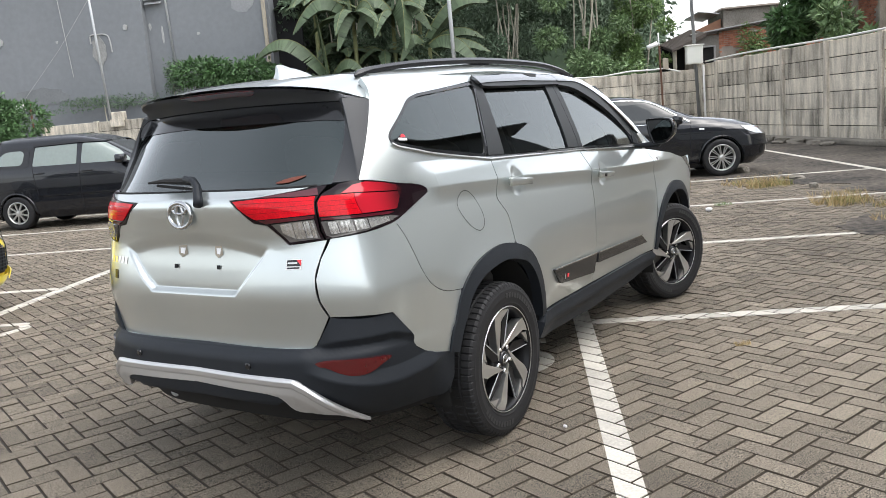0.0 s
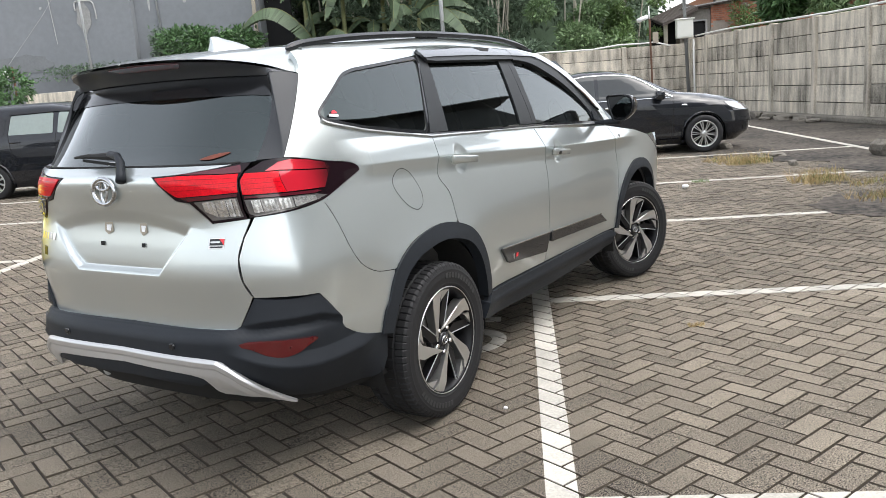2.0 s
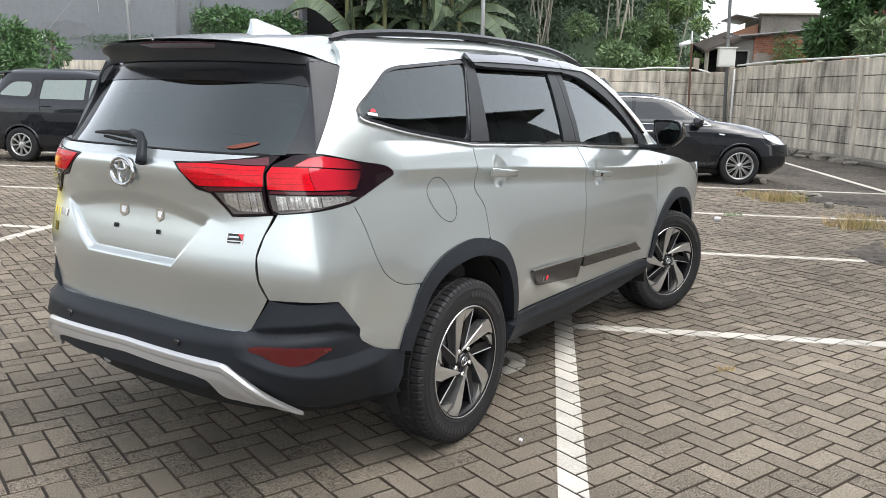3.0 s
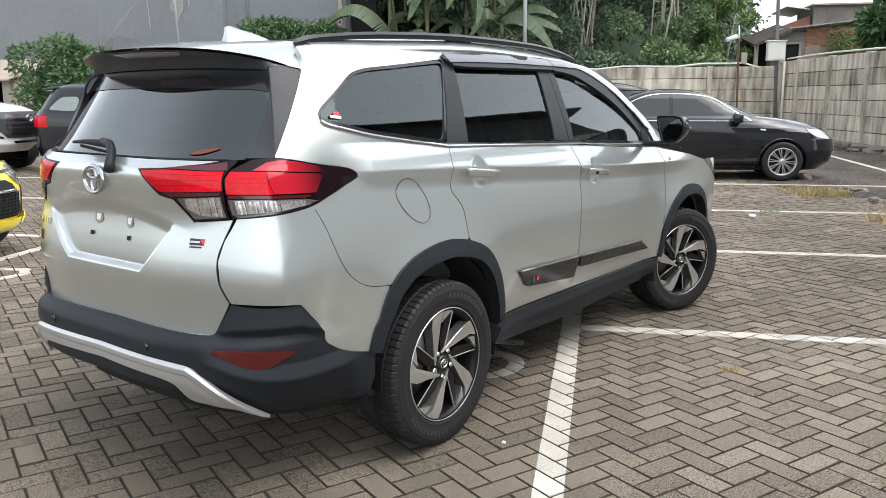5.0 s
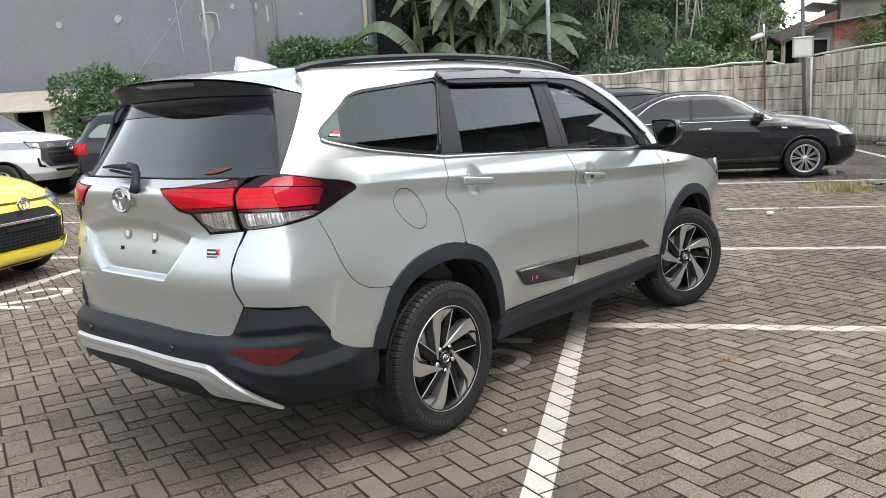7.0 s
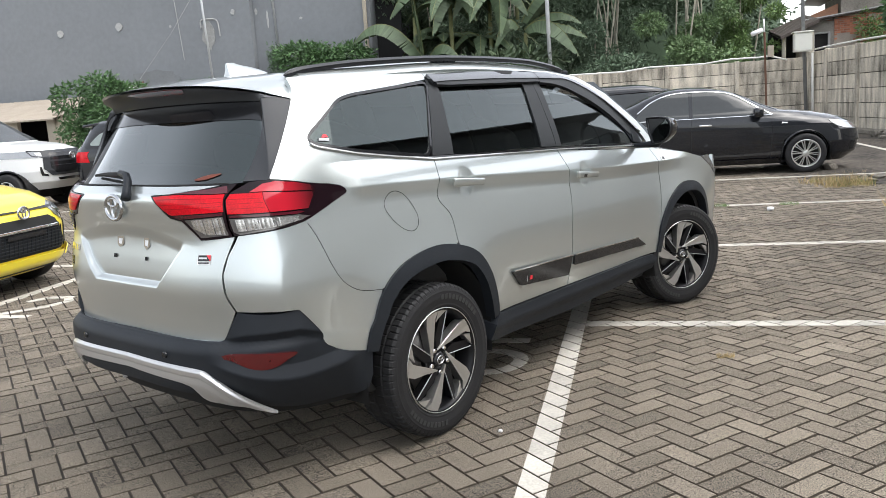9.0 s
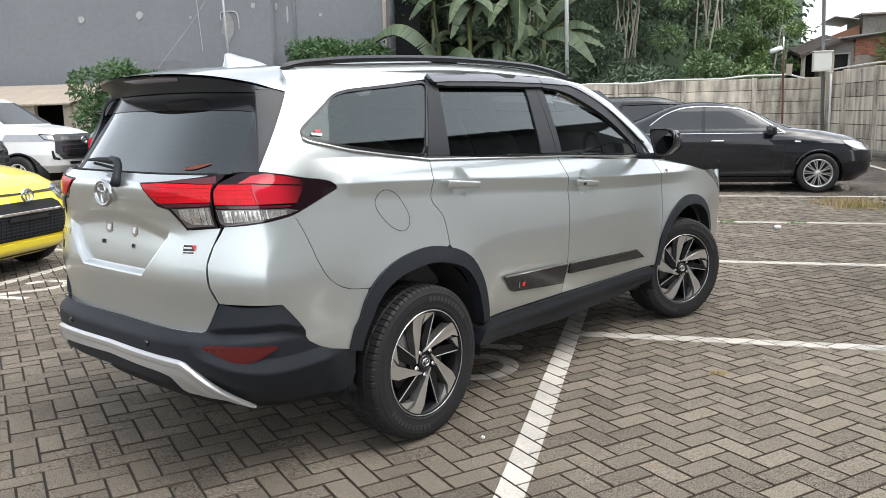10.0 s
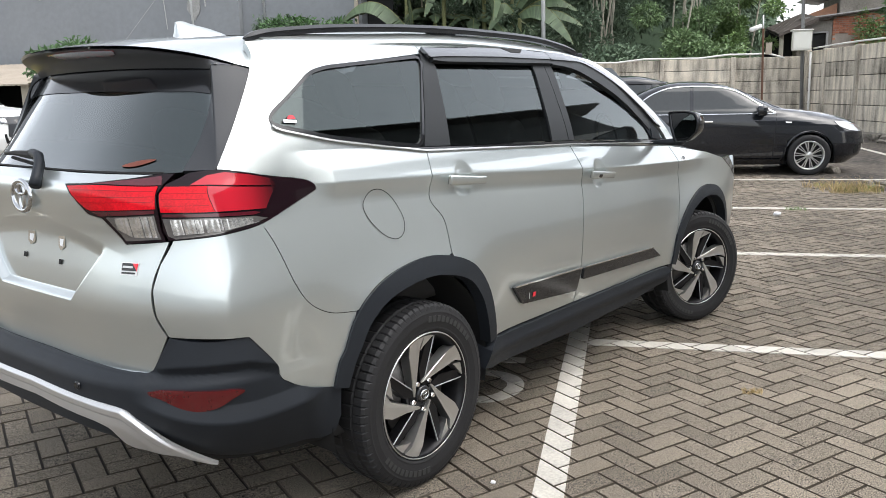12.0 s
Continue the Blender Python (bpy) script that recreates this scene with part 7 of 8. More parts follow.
# water pipe along the wall tops
pipe = tagged(empty("wall_pipe"), "thin white pipe lying along the wall top", "pipe")
bm = bmesh.new()
tube(bm, [lot(25.5, -6.4, 2.30), lot(25.75, -5.9, 2.47)] + [lot(25.85 + 0.04 * k, -5.6 + 0.9 * k, 2.45 - 0.02 * k + 0.04 * math.sin(2.1 * k)) for k in range(11)], 0.028, 8)
part("pipe_run", bm, PVC, pipe, "", True)
bm = bmesh.new()
pts = []
for k in range(25):
    t = k / 24
    pts.append(lot(25.3 + (8.6 - 25.3) * t, -7.22 + (-9.92 + 7.22) * t, 2.56 + 0.03 * math.sin(9 * t)))
tube(bm, pts, 0.026, 8)
part("pipe_run", bm, PVC, pipe, "", True)
lamp2 = tagged(empty("street_lamp"), "thin grey metal pole standing behind the wall", "pole")
bm = bmesh.new()
tube(bm, [lot(27.2, 1.50, 0), lot(27.2, 1.62, 11.0)], 0.075, 10)
part("shaft", bm, STEEL, lamp2, "", True)

# shed with a fibre-cement roof
shed = tagged(empty("shed_building"), "low beige shed with a brown corrugated roof and dark doorway", "shed")
slab("wall", (24.2, 20.75), (24.2, 21.1), 0, 2.17, 0.2, BEIGE, shed)
slab("wall", (24.2, 22.45), (24.2, 32.0), 0, 2.17, 0.2, BEIGE, shed)
slab("side_wall", (24.2, 20.75), (27.4, 20.75), 0, 2.3, 0.2, BEIGE, shed)
slab("back_wall", (27.4, 20.75), (27.4, 32.0), 0, 2.9, 0.2, DARK, shed)
rv, rf = [], []
cols = 90
for i in range(cols + 1):
    w = 20.5 + 12.0 * i / cols
    dz = 0.008 * math.cos(i * math.pi)
    rv += [lot(23.8, w, 2.12 + dz), lot(27.8, w, 3.05 + dz), lot(27.8, w, 2.98 + dz), lot(23.8, w, 2.06 + dz)]
for i in range(cols):
    for q in range(4):
        rf.append((4 * i + q, 4 * i + (q + 1) % 4, 4 * i + 4 + (q + 1) % 4, 4 * i + 4 + q))
obj("roof", rv, rf, ROOFING, shed)


# brick house beyond the wall
house = tagged(empty("brick_house"), "red brick house with weathered plaster patches behind the wall", "house")


def brick_wall(parent, a, b, z0, z1, seed, miss=0.12, rise=0.0):
    """Rough brickwork standing proud of its mortar; the top rises along the run."""
    pa, pb = lot(*a), lot(*b)
    run = (pb - pa).length
    ang = math.degrees(math.atan2(pb.y - pa.y, pb.x - pa.x))
    m = Matrix.Translation(pa) @ pose(0, 0, 0, 0, 0, ang)
    bm = bmesh.new()
    vs = box(bm, 0, run, -0.15, 0.15, 0, z1)
    for v in vs:
        if v.co.z > z1 - 0.01:
            v.co.z += rise * v.co.x
    bmesh.ops.transform(bm, matrix=m, verts=bm.verts)
    part("wall", bm, MORTAR, parent)
    r = random.Random(seed)
    v, f = [], []
    for j in range(int((z1 + rise * run - z0) / 0.075)):
        x = -0.11 * (j % 2)
        z = z0 + j * 0.075
        while x < run:
            if noise.noise((x * 0.8, j * 0.06, seed)) < 0.30 and r.random() > miss * 0.4 and z + 0.07 < z1 + rise * x:
                x0, x1 = max(0, x), min(run, x + 0.20)
                if x1 - x0 > 0.03:
                    d = r.uniform(0.0, 0.020)
                    n = len(v)
                    for yy in (-0.152 - 0.006 - d, -0.14):
                        for xx, zz in ((x0, z), (x1, z), (x1, z + 0.062), (x0, z + 0.062)):
                            v.append(tuple(m @ Vector((xx, yy, zz))))
                    f += [(n, n + 1, n + 2, n + 3), (n, n + 4, n + 5, n + 1), (n + 3, n + 2, n + 6, n + 7), (n, n + 3, n + 7, n + 4), (n + 1, n + 5, n + 6, n + 2)]
            x += 0.215
    ob = obj("brickwork", v, f, BRICK, parent)
    ob["kind"] = "stuff"
    return ob


brick_wall(house, (30.0, -8.75), (30.0, -12.6), 2.2, 3.84, 3, rise=0.10)
slab("plaster_wall", (30.0, -7.75), (30.0, -8.74), 0, 3.72, 0.28, mat("grey_old_plaster", (0.25, 0.235, 0.21), 0.95, 0.0, 0.3, 2, 20), house)
slab("side_wall", (30.1, -7.75), (34.0, -7.75), 0, 3.6, 0.3, MORTAR, house)
bm = bmesh.new()
for du in (0.0, 0.09):
    box(bm, -0.20 - 0 * du, 0.04, -0.04, 0.04, 2.55, 3.3, 0.01, lot_pose(29.95, -8.02 - 6.0 * du))
for z in (2.55, 3.27):
    box(bm, -0.20, 0.04, -0.57, 0.03, z, z + 0.06, 0.01, lot_pose(29.95, -8.02))
part("window_frame", bm, PLASTER, house)
slab("window_pane", (29.84, -8.04), (29.84, -8.54), 2.6, 3.27, 0.02, DARK, house)
bm = bmesh.new()
vs = box(bm, -0.45, 4.2, -5.1, 0.15, 0.0, 0.07)
for v in vs:
    v.co.z += 3.74 - 0.105 * v.co.y
bmesh.ops.transform(bm, matrix=lot_pose(30.0, -7.75), verts=bm.verts)
part("roof_slab", bm, TILE, house, "dark weathered roof edge")
bm = bmesh.new()
vs = box(bm, -0.47, -0.44, -5.1, 0.15, 0.045, 0.085)
for v in vs:
    v.co.z += 3.74 - 0.105 * v.co.y
bmesh.ops.transform(bm, matrix=lot_pose(30.0, -7.75), verts=bm.verts)
part("roof_edge", bm, PLASTER, house)
bm = bmesh.new()
box(bm, 1.4, 4.2, -3.9, -1.55, 3.8, 4.80, 0.01, lot_pose(30.0, -7.75))
part("parapet", bm, mat("stained_concrete", (0.20, 0.185, 0.16), 0.95, 0.0, 0.5, 2, 20), house, "stained grey concrete box on the roof")
bm = bmesh.new()
box(bm, 1.2, 4.4, -4.0, -1.45, 4.80, 4.87, 0.01, lot_pose(30.0, -7.75))
part("parapet_cap", bm, MORTAR, house)
bm = bmesh.new()
box(bm, 1.3, 4.4, -1.40, -0.55, 0.0, 0.04, 0.008, lot_pose(30.0, -7.75, 4.86) @ pose(0, 0, 0, 9, 0, 0))
part("awning", bm, STEEL, house)
bm = bmesh.new()
vs = box(bm, 1.6, 4.0, -1.5, -0.3, 3.8, 4.02)
for v in vs:
    if v.co.z > 3.9:
        v.co.z += 0.45 * max(0.0, (-0.3 - v.co.y) / 1.2)
bmesh.ops.transform(bm, matrix=lot_pose(30.0, -7.75), verts=bm.verts)
part("small_roof", bm, mat("old_clay_tile", (0.30, 0.16, 0.10), 0.9, 0.0, 0.3, 4, 40), house)
house2 = tagged(empty("brick_house"), "red brick house front with wooden posts behind the wall", "house")
brick_wall(house2, (27.5, -11.9), (16.5, -12.6), 2.3, 6.5, 9)
for u in (24.6, 22.6):
    bm = bmesh.new()
    box(bm, -0.07, 0.07, -0.1, 0.1, 2.0, 6.5, 0.01, lot_pose(u, -11.85))
    part("timber_post", bm, BARK, house2)
rv, rf = [], []
roofm = tagged(empty("tiled_roof"), "old dark lean-to roof edge beyond the wall corner", "roof")
for i in range(41):
    t = i / 40
    rv += [lot(28.6, -6.7 - 1.3 * t, 3.22 + 0.52 * t + 0.02 * (i % 2)), lot(31.5, -6.7 - 1.3 * t, 3.62 + 0.52 * t + 0.02 * (i % 2)), lot(31.5, -6.7 - 1.3 * t, 3.54 + 0.52 * t), lot(28.6, -6.7 - 1.3 * t, 3.12 + 0.52 * t)]
for i in range(40):
    for q in range(4):
        rf.append((4 * i + q, 4 * i + (q + 1) % 4, 4 * i + 4 + (q + 1) % 4, 4 * i + 4 + q))
obj("roof_tiles", rv, rf, TILE, roofm)
for w in (-6.85, -7.8):
    bm = bmesh.new()
    tube(bm, [lot(28.9, w, 0), lot(28.9, w, 3.3)], 0.08, 8)
    part("roof_post", bm, BARK, roofm)
slab("back_wall", (31.0, -6.6), (31.0, -7.6), 0, 3.5, 0.2, DARK, roofm)

# neighbour's building on the open side, out of the view but seen in the panes
near_b = tagged(empty("neighbour_building"), "dark two-storey building with a corrugated sloping roof", "building")
# unseen lower wall, its pale colour added to lighten the car doors' reflections
slab("wall", (-14.0, -9.6), (8.0, -9.6), 0, 3.3, 0.3, mat("pale_wall_paint", (0.60, 0.59, 0.56), 0.85, 0.0, 0.1, 1, 10), near_b)
ROOFING = mat("weathered_dark_roofing", (0.13, 0.135, 0.135), 0.8, 0.0, 0.4, 1.5, 30)
slab("upper_wall", (-14.0, -9.6), (8.0, -9.6), 3.3, 4.8, 0.3, ROOFING, near_b)
cv, cf = [], []
for i in range(361):
    u = -14.0 + 22.4 * i / 360
    zz = 5.05 + 0.28 * (8.4 - u) if u > -2 else 5.05 + 0.28 * 10.4
    dz = 0.014 * (i % 2)
    cv += [lot(u, -9.0, zz + dz), lot(u, -16.0, zz + dz), lot(u, -16.0, zz - 0.05), lot(u, -9.0, zz - 0.05 + dz)]
for i in range(360):
    for q in range(4):
        cf.append((4 * i + q, 4 * i + (q + 1) % 4, 4 * i + 4 + (q + 1) % 4, 4 * i + 4 + q))
obj("roof", cv, cf, ROOFING, near_b)
bm = bmesh.new()
vs = [bm.verts.new(lot(u, -9.45, z)) for u, z in ((-14.0, 4.7), (8.0, 4.7), (8.0, 5.1), (-2.0, 7.9), (-14.0, 7.9))]
bm.faces.new(vs)
part("gable", bm, ROOFING, near_b)


# plain wall added out of view behind the walk, to shape the car's reflections
slab("wall_west", (-17.0, -9.0), (-17.0, 26.0), 0, 1.9, 0.3, PLASTER, None, "plain pale rendered wall closing the lot", "wall", kind="structure")


# ---- plants ----
def leaf_cloud(name, blobs, count, size, material, seed, parent=None, droop=0.3, aspect=2.4):
    """Many small folded leaves scattered through uneven clumps; blobs: (centre, radii, weight)."""
    r = np.random.RandomState(seed)
    wts = np.array([b[2] for b in blobs], float)
    pick = r.choice(len(blobs), count, p=wts / wts.sum())
    d = r.normal(size=(count, 3))
    d /= np.linalg.norm(d, axis=1)[:, None]
    rad = r.uniform(0.35, 1.0, count) ** 0.5 * (0.8 + 0.35 * r.rand(count))
    cen = np.array([tuple(b[0]) for b in blobs])[pick]
    radii = np.array([b[1] for b in blobs])[pick]
    p = cen + d * radii * rad[:, None]
    out = d + r.normal(scale=0.6, size=(count, 3))
    out[:, 2] -= droop
    out /= np.linalg.norm(out, axis=1)[:, None]
    side = np.cross(out, r.normal(size=(count, 3)))
    side /= np.linalg.norm(side, axis=1)[:, None]
    nor = np.cross(side, out)
    ln = size * r.uniform(0.6, 1.3, count)[:, None]
    w = ln / aspect
    v = np.stack([p, p + out * ln * 0.45 + side * w * 0.5 + nor * w * 0.15, p + out * ln - nor * w * 0.25, p + out * ln * 0.45 - side * w * 0.5 + nor * w * 0.15], 1).reshape(-1, 3)
    k = np.arange(count) * 4
    f = np.concatenate([np.stack([k, k + 1, k + 2], 1), np.stack([k, k + 2, k + 3], 1)])
    return obj(name, v.tolist(), f.tolist(), material, parent)


def trunk(name, pts, r0, r1, parent, material=None):
    bm = bmesh.new()
    tube(bm, pts, r0, 8, True, r1)
    return part(name, bm, material or BARK, parent, "", True)


def tree(label, u, w, h, spread, seed, leaves, size, material, crown_from=0.35, stems=3):
    r = random.Random(seed)
    t = tagged(empty("tree", Matrix.Translation(lot(u, w))), label, "tree")
    blobs = []
    for k in range(stems):
        a = r.uniform(0, 6.28)
        top = Vector((math.cos(a) * spread * 0.35, math.sin(a) * spread * 0.35, h * r.uniform(0.8, 1.0)))
        mid = Vector((math.cos(a) * spread * 0.25 + r.uniform(-0.4, 0.4), math.sin(a) * spread * 0.25 + r.uniform(-0.4, 0.4), h * 0.5))
        base = Vector((r.uniform(-0.9, 0.9), r.uniform(-0.9, 0.9), 0))
        trunk("trunk" if k == 0 else "limb", [base, base * 0.5 + mid * 0.5 + Vector((r.uniform(-.15, .15), r.uniform(-.15, .15), 0)), mid, (mid + top) / 2, top], 0.022 + 0.0022 * h, 0.014, t)
    for k in range(26):
        z = h * r.uniform(crown_from, 1.0)
        a = r.uniform(0, 6.28)
        rr = spread * r.uniform(0.15, 0.95) * (1.1 - 0.5 * abs(z / h - 0.6))
        s = r.uniform(0.35, 0.85) * spread * 0.42
        blobs.append((Vector((rr * math.cos(a), rr * math.sin(a), z)), (s, s, s * 0.7), s * s))
    leaf_cloud("crown", blobs, leaves, size, material, seed, t)
    return t


def banana_leaf(bm, base, aim, length, width, sag, r):
    """One long arching blade with a torn edge on either side of its midrib."""
    n = 34
    d = Vector((aim[0], aim[1], 0)).normalized()
    side = Vector((-d.y, d.x, 0))
    pts = []
    for i in range(n + 1):
        t = i / n
        pts.append(Vector(base) + d * length * (t * 0.9) * aim[3] + Vector((0, 0, aim[2] * length * t - sag * length * t * t)))
    for i in range(n):
        a, b = pts[i], pts[i + 1]
        t = (i + 0.5) / n
        wd = width * math.sin(math.pi * min(1, 0.10 + 0.90 * t) ** 0.75) ** 0.7
        for s in (-1, 1):
            tear = r.uniform(0.3, 0.7) if r.random() < 0.10 else 0.0
            q = side * s * wd + Vector((0, 0, -0.5 * wd)) + d * 0.22 * wd
            v = [bm.verts.new(a), bm.verts.new(b), bm.verts.new(b + q * r.uniform(0.96, 1.03) - (b - a) * tear), bm.verts.new(a + q * r.uniform(0.97, 1.03))]
            bm.faces.new(v if s > 0 else v[::-1])
    return pts


def arched_leaf(bm, p0, p1, p2, width, r):
    """A blade hanging from a bowed midrib that starts at p0, is drawn towards p1 and ends at p2."""
    n = 40
    p0, p1, p2 = Vector(p0), Vector(p1), Vector(p2)
    pts = [p0 * (1 - t) ** 2 + p1 * 2 * t * (1 - t) + p2 * t * t for t in (i / n for i in range(n + 1))]
    for i in range(n):
        a, b = pts[i], pts[i + 1]
        t = (i + 0.5) / n
        d = (b - a).normalized()
        side = d.cross(Vector((0, 0, 1)))
        side = side.normalized() if side.length > 0.05 else lot(0, 1)
        hang = (Vector((0, 0, -1)) + d * d.z).normalized() if abs(d.z) < 0.98 else -lot(1, 0)
        wd = width * math.sin(math.pi * min(1, 0.10 + 0.90 * t) ** 0.8) ** 0.6
        for s_ in (-1, 1):
            tear = r.uniform(0.3, 0.7) if r.random() < 0.14 else 0.0
            q = side * s_ * wd * 0.75 + hang * 1.05 * wd + d * 0.15 * wd
            k0, k1 = r.uniform(0.95, 1.02), r.uniform(0.95, 1.02)
            v = [bm.verts.new(a), bm.verts.new(b), bm.verts.new(b + q * k0 - (b - a) * tear), bm.verts.new(a + q * k1)]
            bm.faces.new(v if s_ > 0 else v[::-1])
    return pts


def banana(label, u, w, h, seed, leaves=9, arcs=()):
    """arcs: leaves of known sweep, each three places (u, w, z) and a half width."""
    r = random.Random(seed)
    t = tagged(empty("banana_plant", Matrix.Translation(lot(u, w))), label, "banana plant")
    trunk("stem", [(0, 0, 0), (0.05, 0.03, h * 0.5), (0.1, 0.05, h)], 0.13, 0.07, t, BANANA_STEM)
    todo = []
    for p0, p1, p2, wd in arcs:
        bm = bmesh.new()
        todo.append((bm, arched_leaf(bm, *(lot(*p) - lot(u, w) for p in (p0, p1, p2)), wd * 1.15, r)))
    for k in range(leaves):
        a = 2 * math.pi * k / leaves + r.uniform(-0.4, 0.4)
        up = r.uniform(0.25, 0.75)
        bm = bmesh.new()
        todo.append((bm, banana_leaf(bm, (0.1, 0.05, h - 0.1), (math.cos(a), math.sin(a), up, r.uniform(0.7, 1.0)), r.uniform(2.0, 3.0), r.uniform(0.28, 0.38), up * 0.9 + r.uniform(0.1, 0.5), r)))
    for bm, pts in todo:
        leaf = part("leaf", bm, BANANA, t)
        bm = bmesh.new()
        tube(bm, pts, 0.024, 5, True, 0.006)
        part("midrib", bm, BANANA_STEM, leaf)
    return t


BANANA_STEM = mat("banana_stem", (0.16, 0.17, 0.07), 0.7, 0.0, 0.3, 5, 30)


# dark mass of far wood, so that no gap shows under the trees
rr_ = random.Random(77)
wood_blobs = []
for k in range(150):
    w = rr_.uniform(-7.4, 10.5)
    z = rr_.uniform(0.5, 12.0)
    s = rr_.uniform(0.9, 1.8)
    wood_blobs.append((lot(rr_.uniform(33.5, 38), w, z), (s, s, s * 0.8), s * s))
tagged(leaf_cloud("far_wood", wood_blobs, 42000, 0.32, LEAF_DARK, 3), "dense dark green wood behind the boundary wall", "wood", kind="stuff")
tagged(slab("wood_backdrop", (41, -8.6), (41, 16), 0, 13.0, 0.3, LEAF_DARK), "shaded depth of the wood behind the trees", "wood", kind="structure")

tree("tall slender tree with small bright green leaves", 29.0, -3.6, 10.5, 2.0, 11, 13000, 0.18, LEAF, 0.22, 8)
tree("tall slender tree with small green leaves and pale stems", 29.8, -0.6, 10.5, 2.2, 12, 13000, 0.19, LEAF_DARK, 0.2, 8)
tree("leafy tree with light green crown beside the utility pole", 30.6, -5.7, 9.5, 1.7, 13, 13000, 0.17, LEAF_LIGHT, 0.25, 5)
tree("dark leafy tree behind banana plants", 31.0, 3.2, 10.5, 2.8, 14, 16000, 0.23, LEAF_DARK, 0.1, 4)
tree("dark leafy tree behind banana plants", 31.5, 6.6, 10.5, 2.6, 15, 15000, 0.23, LEAF_DARK, 0.1, 4)
tree("broad-leaved papaya-like tree hanging over the wall", 23.6, -10.0, 5.6, 1.45, 16, 5600, 0.30, SHRUB, 0.42, 3)
tree("dark leafy tree beside the brick house", 21.6, -10.3, 3.6, 0.8, 17, 1300, 0.3, LEAF, 0.6, 2)

NAME = "banana plant with broad torn green leaves"
banana(NAME, 27.5, 6.4, 3.3, 21, 0, [((27.4, 6.45, 3.5), (27.3, 7.9, 5.85), (27.2, 9.2, 4.15), 0.40), ((27.5, 6.4, 3.3), (27.5, 6.5, 4.6), (27.4, 6.7, 5.8), 0.34), ((27.5, 6.3, 3.3), (27.2, 5.6, 4.5), (27.0, 4.9, 3.3), 0.34)])
banana(NAME, 28.0, 5.4, 5.6, 22, 6, [((27.9, 5.4, 5.6), (27.5, 6.6, 7.2), (27.2, 7.6, 5.0), 0.42), ((27.9, 5.4, 5.6), (27.3, 5.6, 6.6), (26.9, 5.9, 4.2), 0.42), ((27.9, 5.3, 5.6), (27.4, 4.6, 6.8), (27.2, 4.2, 4.6), 0.42), ((27.9, 5.4, 5.6), (27.9, 5.5, 7.4), (27.8, 5.7, 8.6), 0.42)])
banana(NAME, 28.3, 3.9, 5.7, 27, 6, [((28.2, 3.7, 5.7), (27.4, 3.2, 6.9), (26.8, 3.3, 3.95), 0.46), ((28.2, 3.9, 5.7), (27.8, 4.8, 7.0), (27.5, 5.2, 4.8), 0.40), ((28.2, 3.8, 5.6), (27.9, 3.0, 6.6), (27.6, 2.3, 4.7), 0.40)])
banana(NAME, 27.9, 2.5, 4.1, 23, 0, [((27.7, 2.5, 4.2), (27.4, 1.4, 5.1), (27.2, 0.45, 3.05), 0.40), ((27.8, 2.4, 4.3), (27.8, 1.3, 5.2), (27.8, 0.35, 4.25), 0.28), ((27.8, 2.4, 4.1), (27.6, 1.2, 4.7), (27.5, 0.15, 3.7), 0.28), ((27.8, 2.6, 4.5), (27.6, 1.5, 6.5), (27.4, 0.1, 5.5), 0.38), ((27.8, 2.7, 4.3), (27.5, 3.2, 5.2), (27.3, 3.6, 3.6), 0.34)])
banana(NAME, 29.3, 7.2, 6.4, 24, 10)
banana(NAME, 29.0, 6.0, 4.4, 28, 9)
banana(NAME, 29.0, 4.4, 4.2, 29, 9)
banana(NAME, 29.5, 3.0, 6.4, 26, 8)


def bush(label, u, w, z, ru, rw, rz, n, size, material, seed):
    r = random.Random(seed)
    blobs = [(Vector((r.uniform(-ru, ru) * 0.7, r.uniform(-rw, rw) * 0.7, z + r.uniform(-rz, rz) * 0.7)), (ru * 0.55, rw * 0.45, rz * 0.5), 1) for _ in range(14)]
    b = tagged(empty("bush", lot_pose(u, w)), label, "bush")
    leaf_cloud("foliage", blobs, n, size, material, seed, b)
    trunk("stems", [(0, 0, 0), (0.05, 0.1, max(0.3, z - rz * 0.4))], 0.05, 0.02, b)
    return b


bush("rounded dark green shrub beside the grey building", 23.2, 17.95, 2.15, 1.05, 1.85, 1.3, 11000, 0.19, SHRUB, 31)
bush("light green shrub growing over the wall top", 27.6, 10.7, 3.35, 0.7, 2.0, 1.05, 8500, 0.20, SHRUB, 32)
bush("light green plants behind the wall", 27.4, -0.6, 2.2, 0.6, 1.6, 0.6, 1500, 0.22, LEAF_DARK, 33)
bush("green plants behind the wall", 27.4, -4.2, 2.3, 0.6, 1.8, 0.7, 1800, 0.20, LEAF, 34)
bush("dark broad-leaved undergrowth below the banana plants", 27.2, 4.4, 2.7, 0.5, 3.4, 0.75, 2600, 0.42, BANANA, 38)
bush("creeper growing at the foot of the grey building", 28.3, 16.0, 3.15, 0.2, 2.6, 0.24, 1100, 0.12, LEAF_DARK, 35)
bush("creeper on the building corner", 28.6, 13.1, 3.9, 0.2, 0.35, 0.7, 700, 0.13, LEAF_DARK, 36)
bush("small weeds on the brick house wall", 29.6, -10.0, 3.1, 0.3, 0.6, 0.8, 900, 0.14, LEAF_LIGHT, 37)


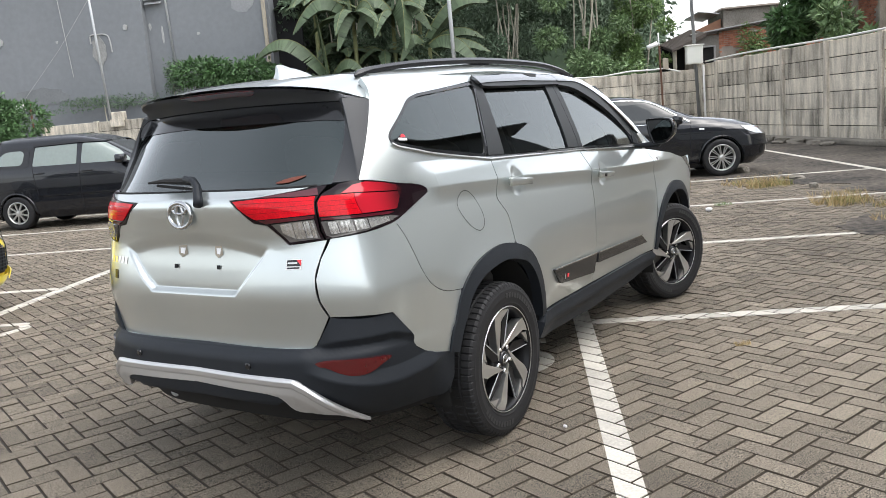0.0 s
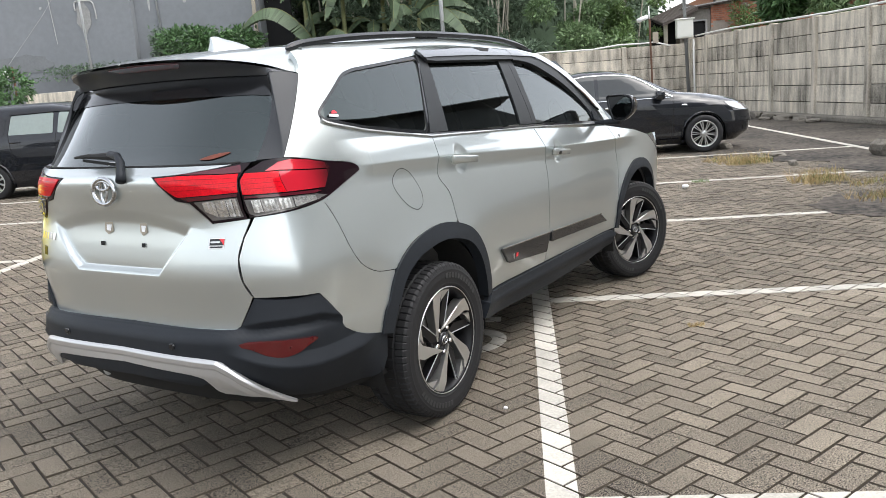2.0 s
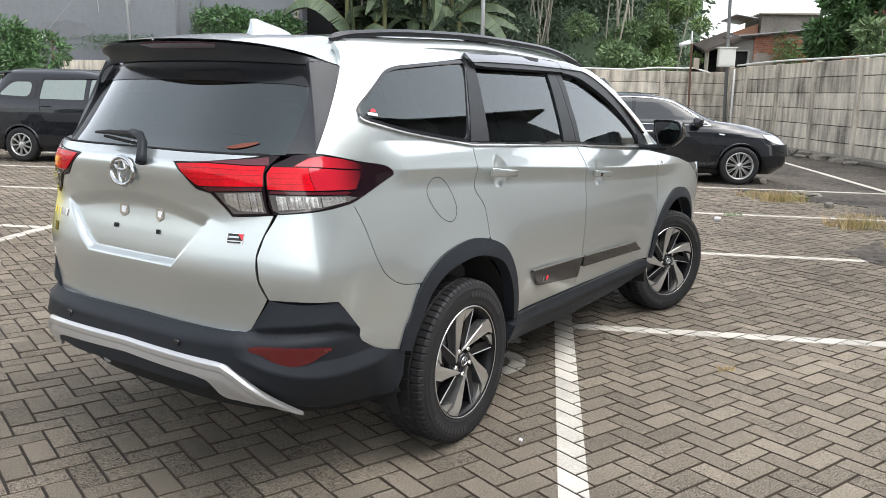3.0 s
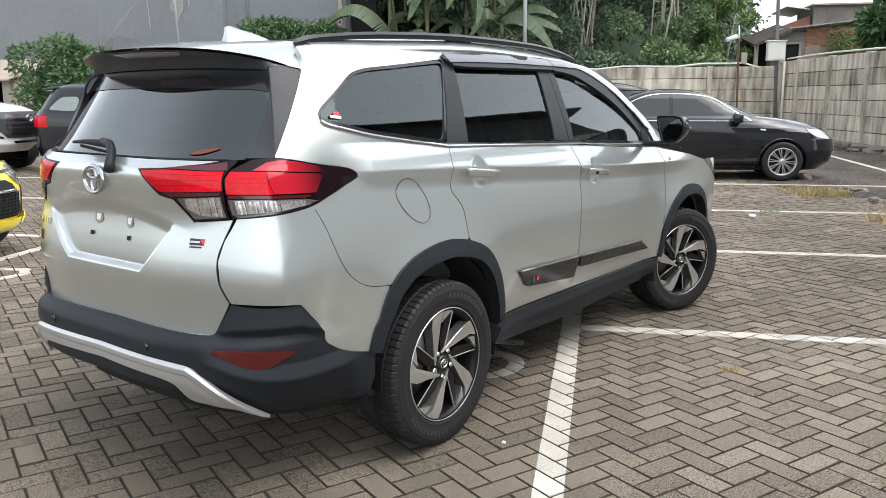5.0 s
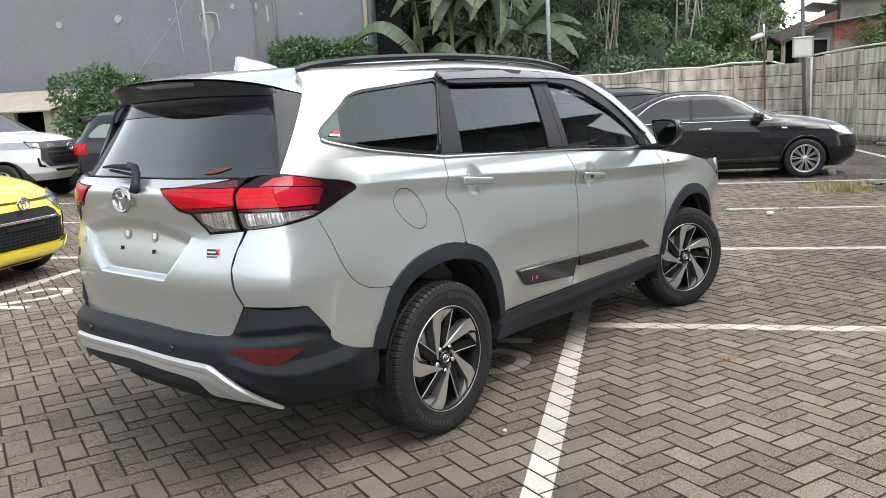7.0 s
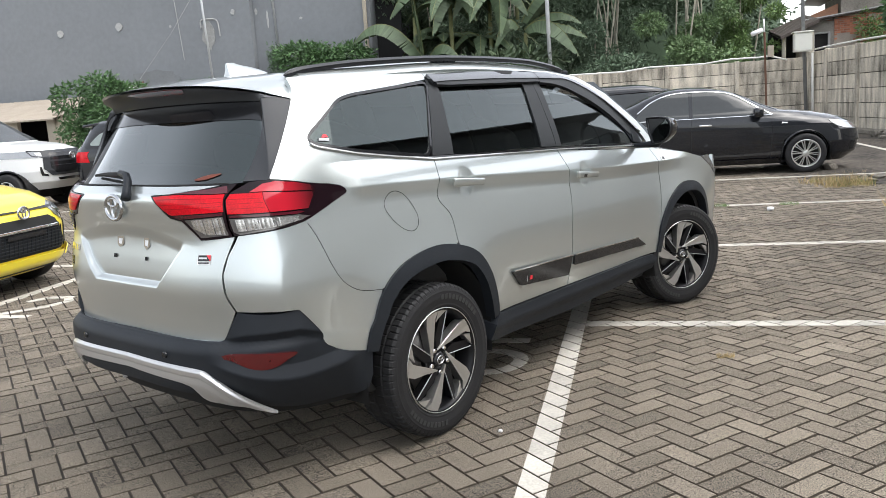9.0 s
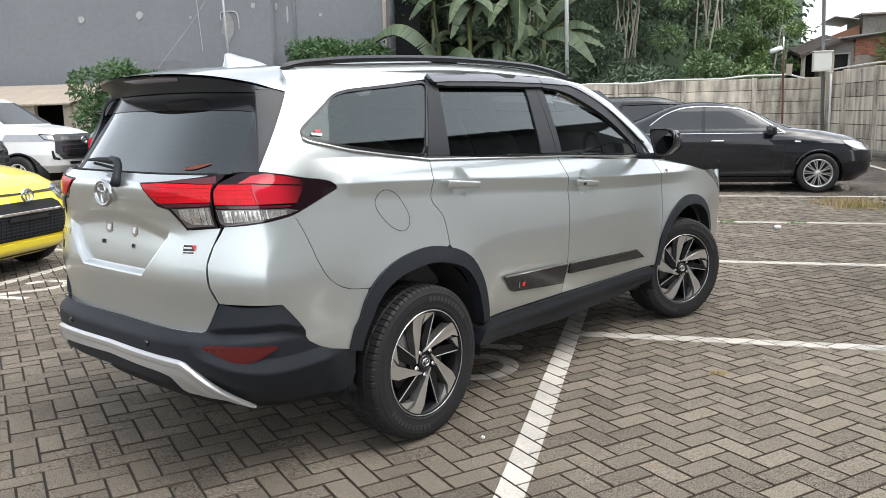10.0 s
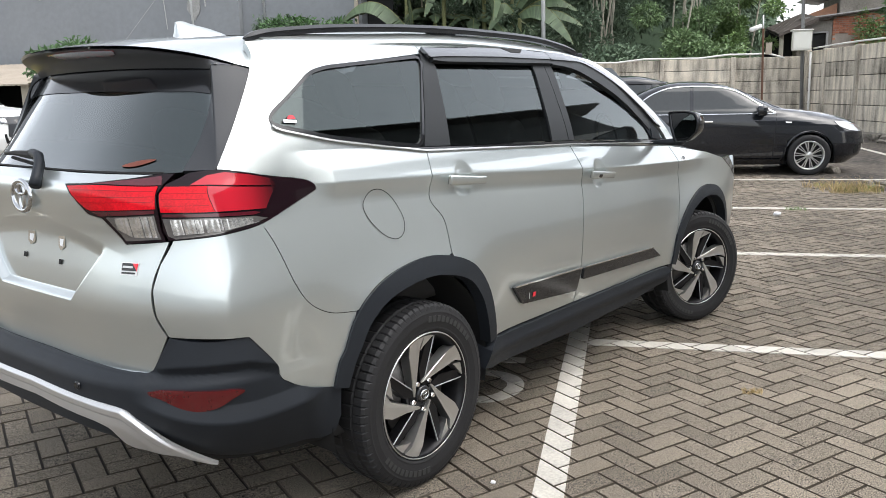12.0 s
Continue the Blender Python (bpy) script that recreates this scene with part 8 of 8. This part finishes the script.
def tuft(label, u, w, rad, h, n, seed, material):
    r = np.random.RandomState(seed)
    a = r.uniform(0, 2 * np.pi, n)
    d = rad * r.rand(n) ** 0.75
    base = np.stack([d * np.cos(a), d * np.sin(a), np.zeros(n)], 1)
    lean = np.stack([r.normal(scale=0.5, size=n), r.normal(scale=0.5, size=n), np.ones(n)], 1) * (h * r.uniform(0.3, 1.0, n))[:, None]
    s = np.stack([np.cos(a), -np.sin(a), np.zeros(n)], 1) * 0.0045
    v = np.stack([base - s, base + s, base + lean], 1).reshape(-1, 3)
    k = np.arange(n) * 3
    ob = obj("grass_tuft", v.tolist(), np.stack([k, k + 1, k + 2], 1).tolist(), material)
    ob.matrix_world = lot_pose(u, w)
    return tagged(ob, label, "grass", kind="stuff")


TUFTS = [(8.75, -4.45, 0.40, 0.25, 520, 1), (9.25, -4.25, 0.35, 0.18, 220, 2), (6.35, -4.65, 0.36, 0.25, 480, 3), (5.95, -5.05, 0.34, 0.14, 180, 4), (4.9, -4.75, 0.34, 0.15, 230, 5), (7.3, -5.0, 0.3, 0.08, 90, 6)]
DRY_GREEN = mat("half_dry_grass", (0.21, 0.22, 0.075), 0.9, 0.0, 0.3, 4, 40, piece=0.35)
for u, w, rad, h, n, sd in TUFTS:
    tuft("dry straw-coloured grass tuft in the paving", u, w, rad, h * 0.85, int(n * 0.6), sd, DRY)
    tuft("half-green grass at the foot of a dry tuft", u + 0.05, w - 0.08, rad * 0.8, h * 0.55, n // 2, sd + 20, DRY_GREEN)
tuft("small green weeds along a bay line", 7.0, -2.6, 0.10, 0.05, 90, 4, LEAF_LIGHT)
tuft("small green weeds along a bay line", 6.95, -3.4, 0.12, 0.05, 90, 5, LEAF_LIGHT)
tuft("small reddish weeds in a paving joint", 0.79, -2.05, 0.05, 0.025, 60, 6, DRY)


def pebble(u, w, s, seed, label, material=BADGE_WHITE):
    bm = bmesh.new()
    bmesh.ops.create_icosphere(bm, subdivisions=2, radius=s)
    r = random.Random(seed)
    for v in bm.verts:
        v.co *= r.uniform(0.8, 1.15)
        v.co.z *= 0.6
    ob = part("pebble", bm, material, None, "", True)
    ob.matrix_world = lot_pose(u, w, s * 0.45)
    return tagged(ob, label, "pebble")


pebble(-0.33, -0.98, 0.011, 1, "small white stone lying on the paving")
pebble(6.46, -3.11, 0.045, 2, "white stone lying by a bay line")
painted(numeral(FIVE, 0.46, -0.56, 0.66, 0) + band(FIVE_ARC, 0.46, -0.56, 0.66, 0, 0.085), "faded white painted bay number on paving blocks", "bay_number")
painted(numeral(TWO, 1.70, 3.72, 0.74, 0), "white painted bay number on paving blocks", "bay_number")


def rubble(u, w, size, seed, label, turn=0.0, z=0.0):
    """A broken lump of concrete with knocked-off corners."""
    r = random.Random(seed)
    bm = bmesh.new()
    bmesh.ops.create_icosphere(bm, subdivisions=2, radius=0.5)
    for v in bm.verts:
        c = v.co.copy()
        for q in range(3):
            c[q] = math.copysign(min(0.40, abs(c[q])), c[q])
        c *= 1 + 0.5 * noise.noise((c.x * 2.4 + seed, c.y * 2.4, c.z * 2.4)) + r.uniform(-0.06, 0.06)
        v.co = Vector((c.x * size[0], c.y * size[1], (c.z + 0.22) * size[2]))
    ob = part("rubble_stone", bm, KERB)
    ob.matrix_world = lot_pose(u, w, z, turn)
    return tagged(ob, label, "rubble", "rubble by the wall")


RUBBLE = [(9.55, -5.10, (0.42, 0.24, 0.09), 20), (9.15, -4.85, (0.26, 0.18, 0.08), 70), (8.15, -4.95, (0.16, 0.13, 0.12), 10), (11.15, -4.75, (0.24, 0.20, 0.18), 40), (8.75, -6.45, (0.50, 0.40, 0.34), 5), (18.8, -7.75, (0.7, 0.4, 0.26), 30), (18.0, -7.85, (0.5, 0.35, 0.20), 75), (17.2, -8.0, (0.45, 0.3, 0.18), 10), (18.4, -7.5, (0.35, 0.25, 0.14), 50), (16.4, -8.05, (0.4, 0.3, 0.14), 65), (19.4, -7.6, (0.4, 0.3, 0.3), 15), (9.8, -4.9, (0.18, 0.14, 0.07), 0)]
for k, (u, w, size, turn) in enumerate(RUBBLE):
    rubble(u, w, size, 60 + k, "broken grey concrete lump lying by the grass" if k < 4 else "broken concrete rubble heaped at the wall foot", turn)
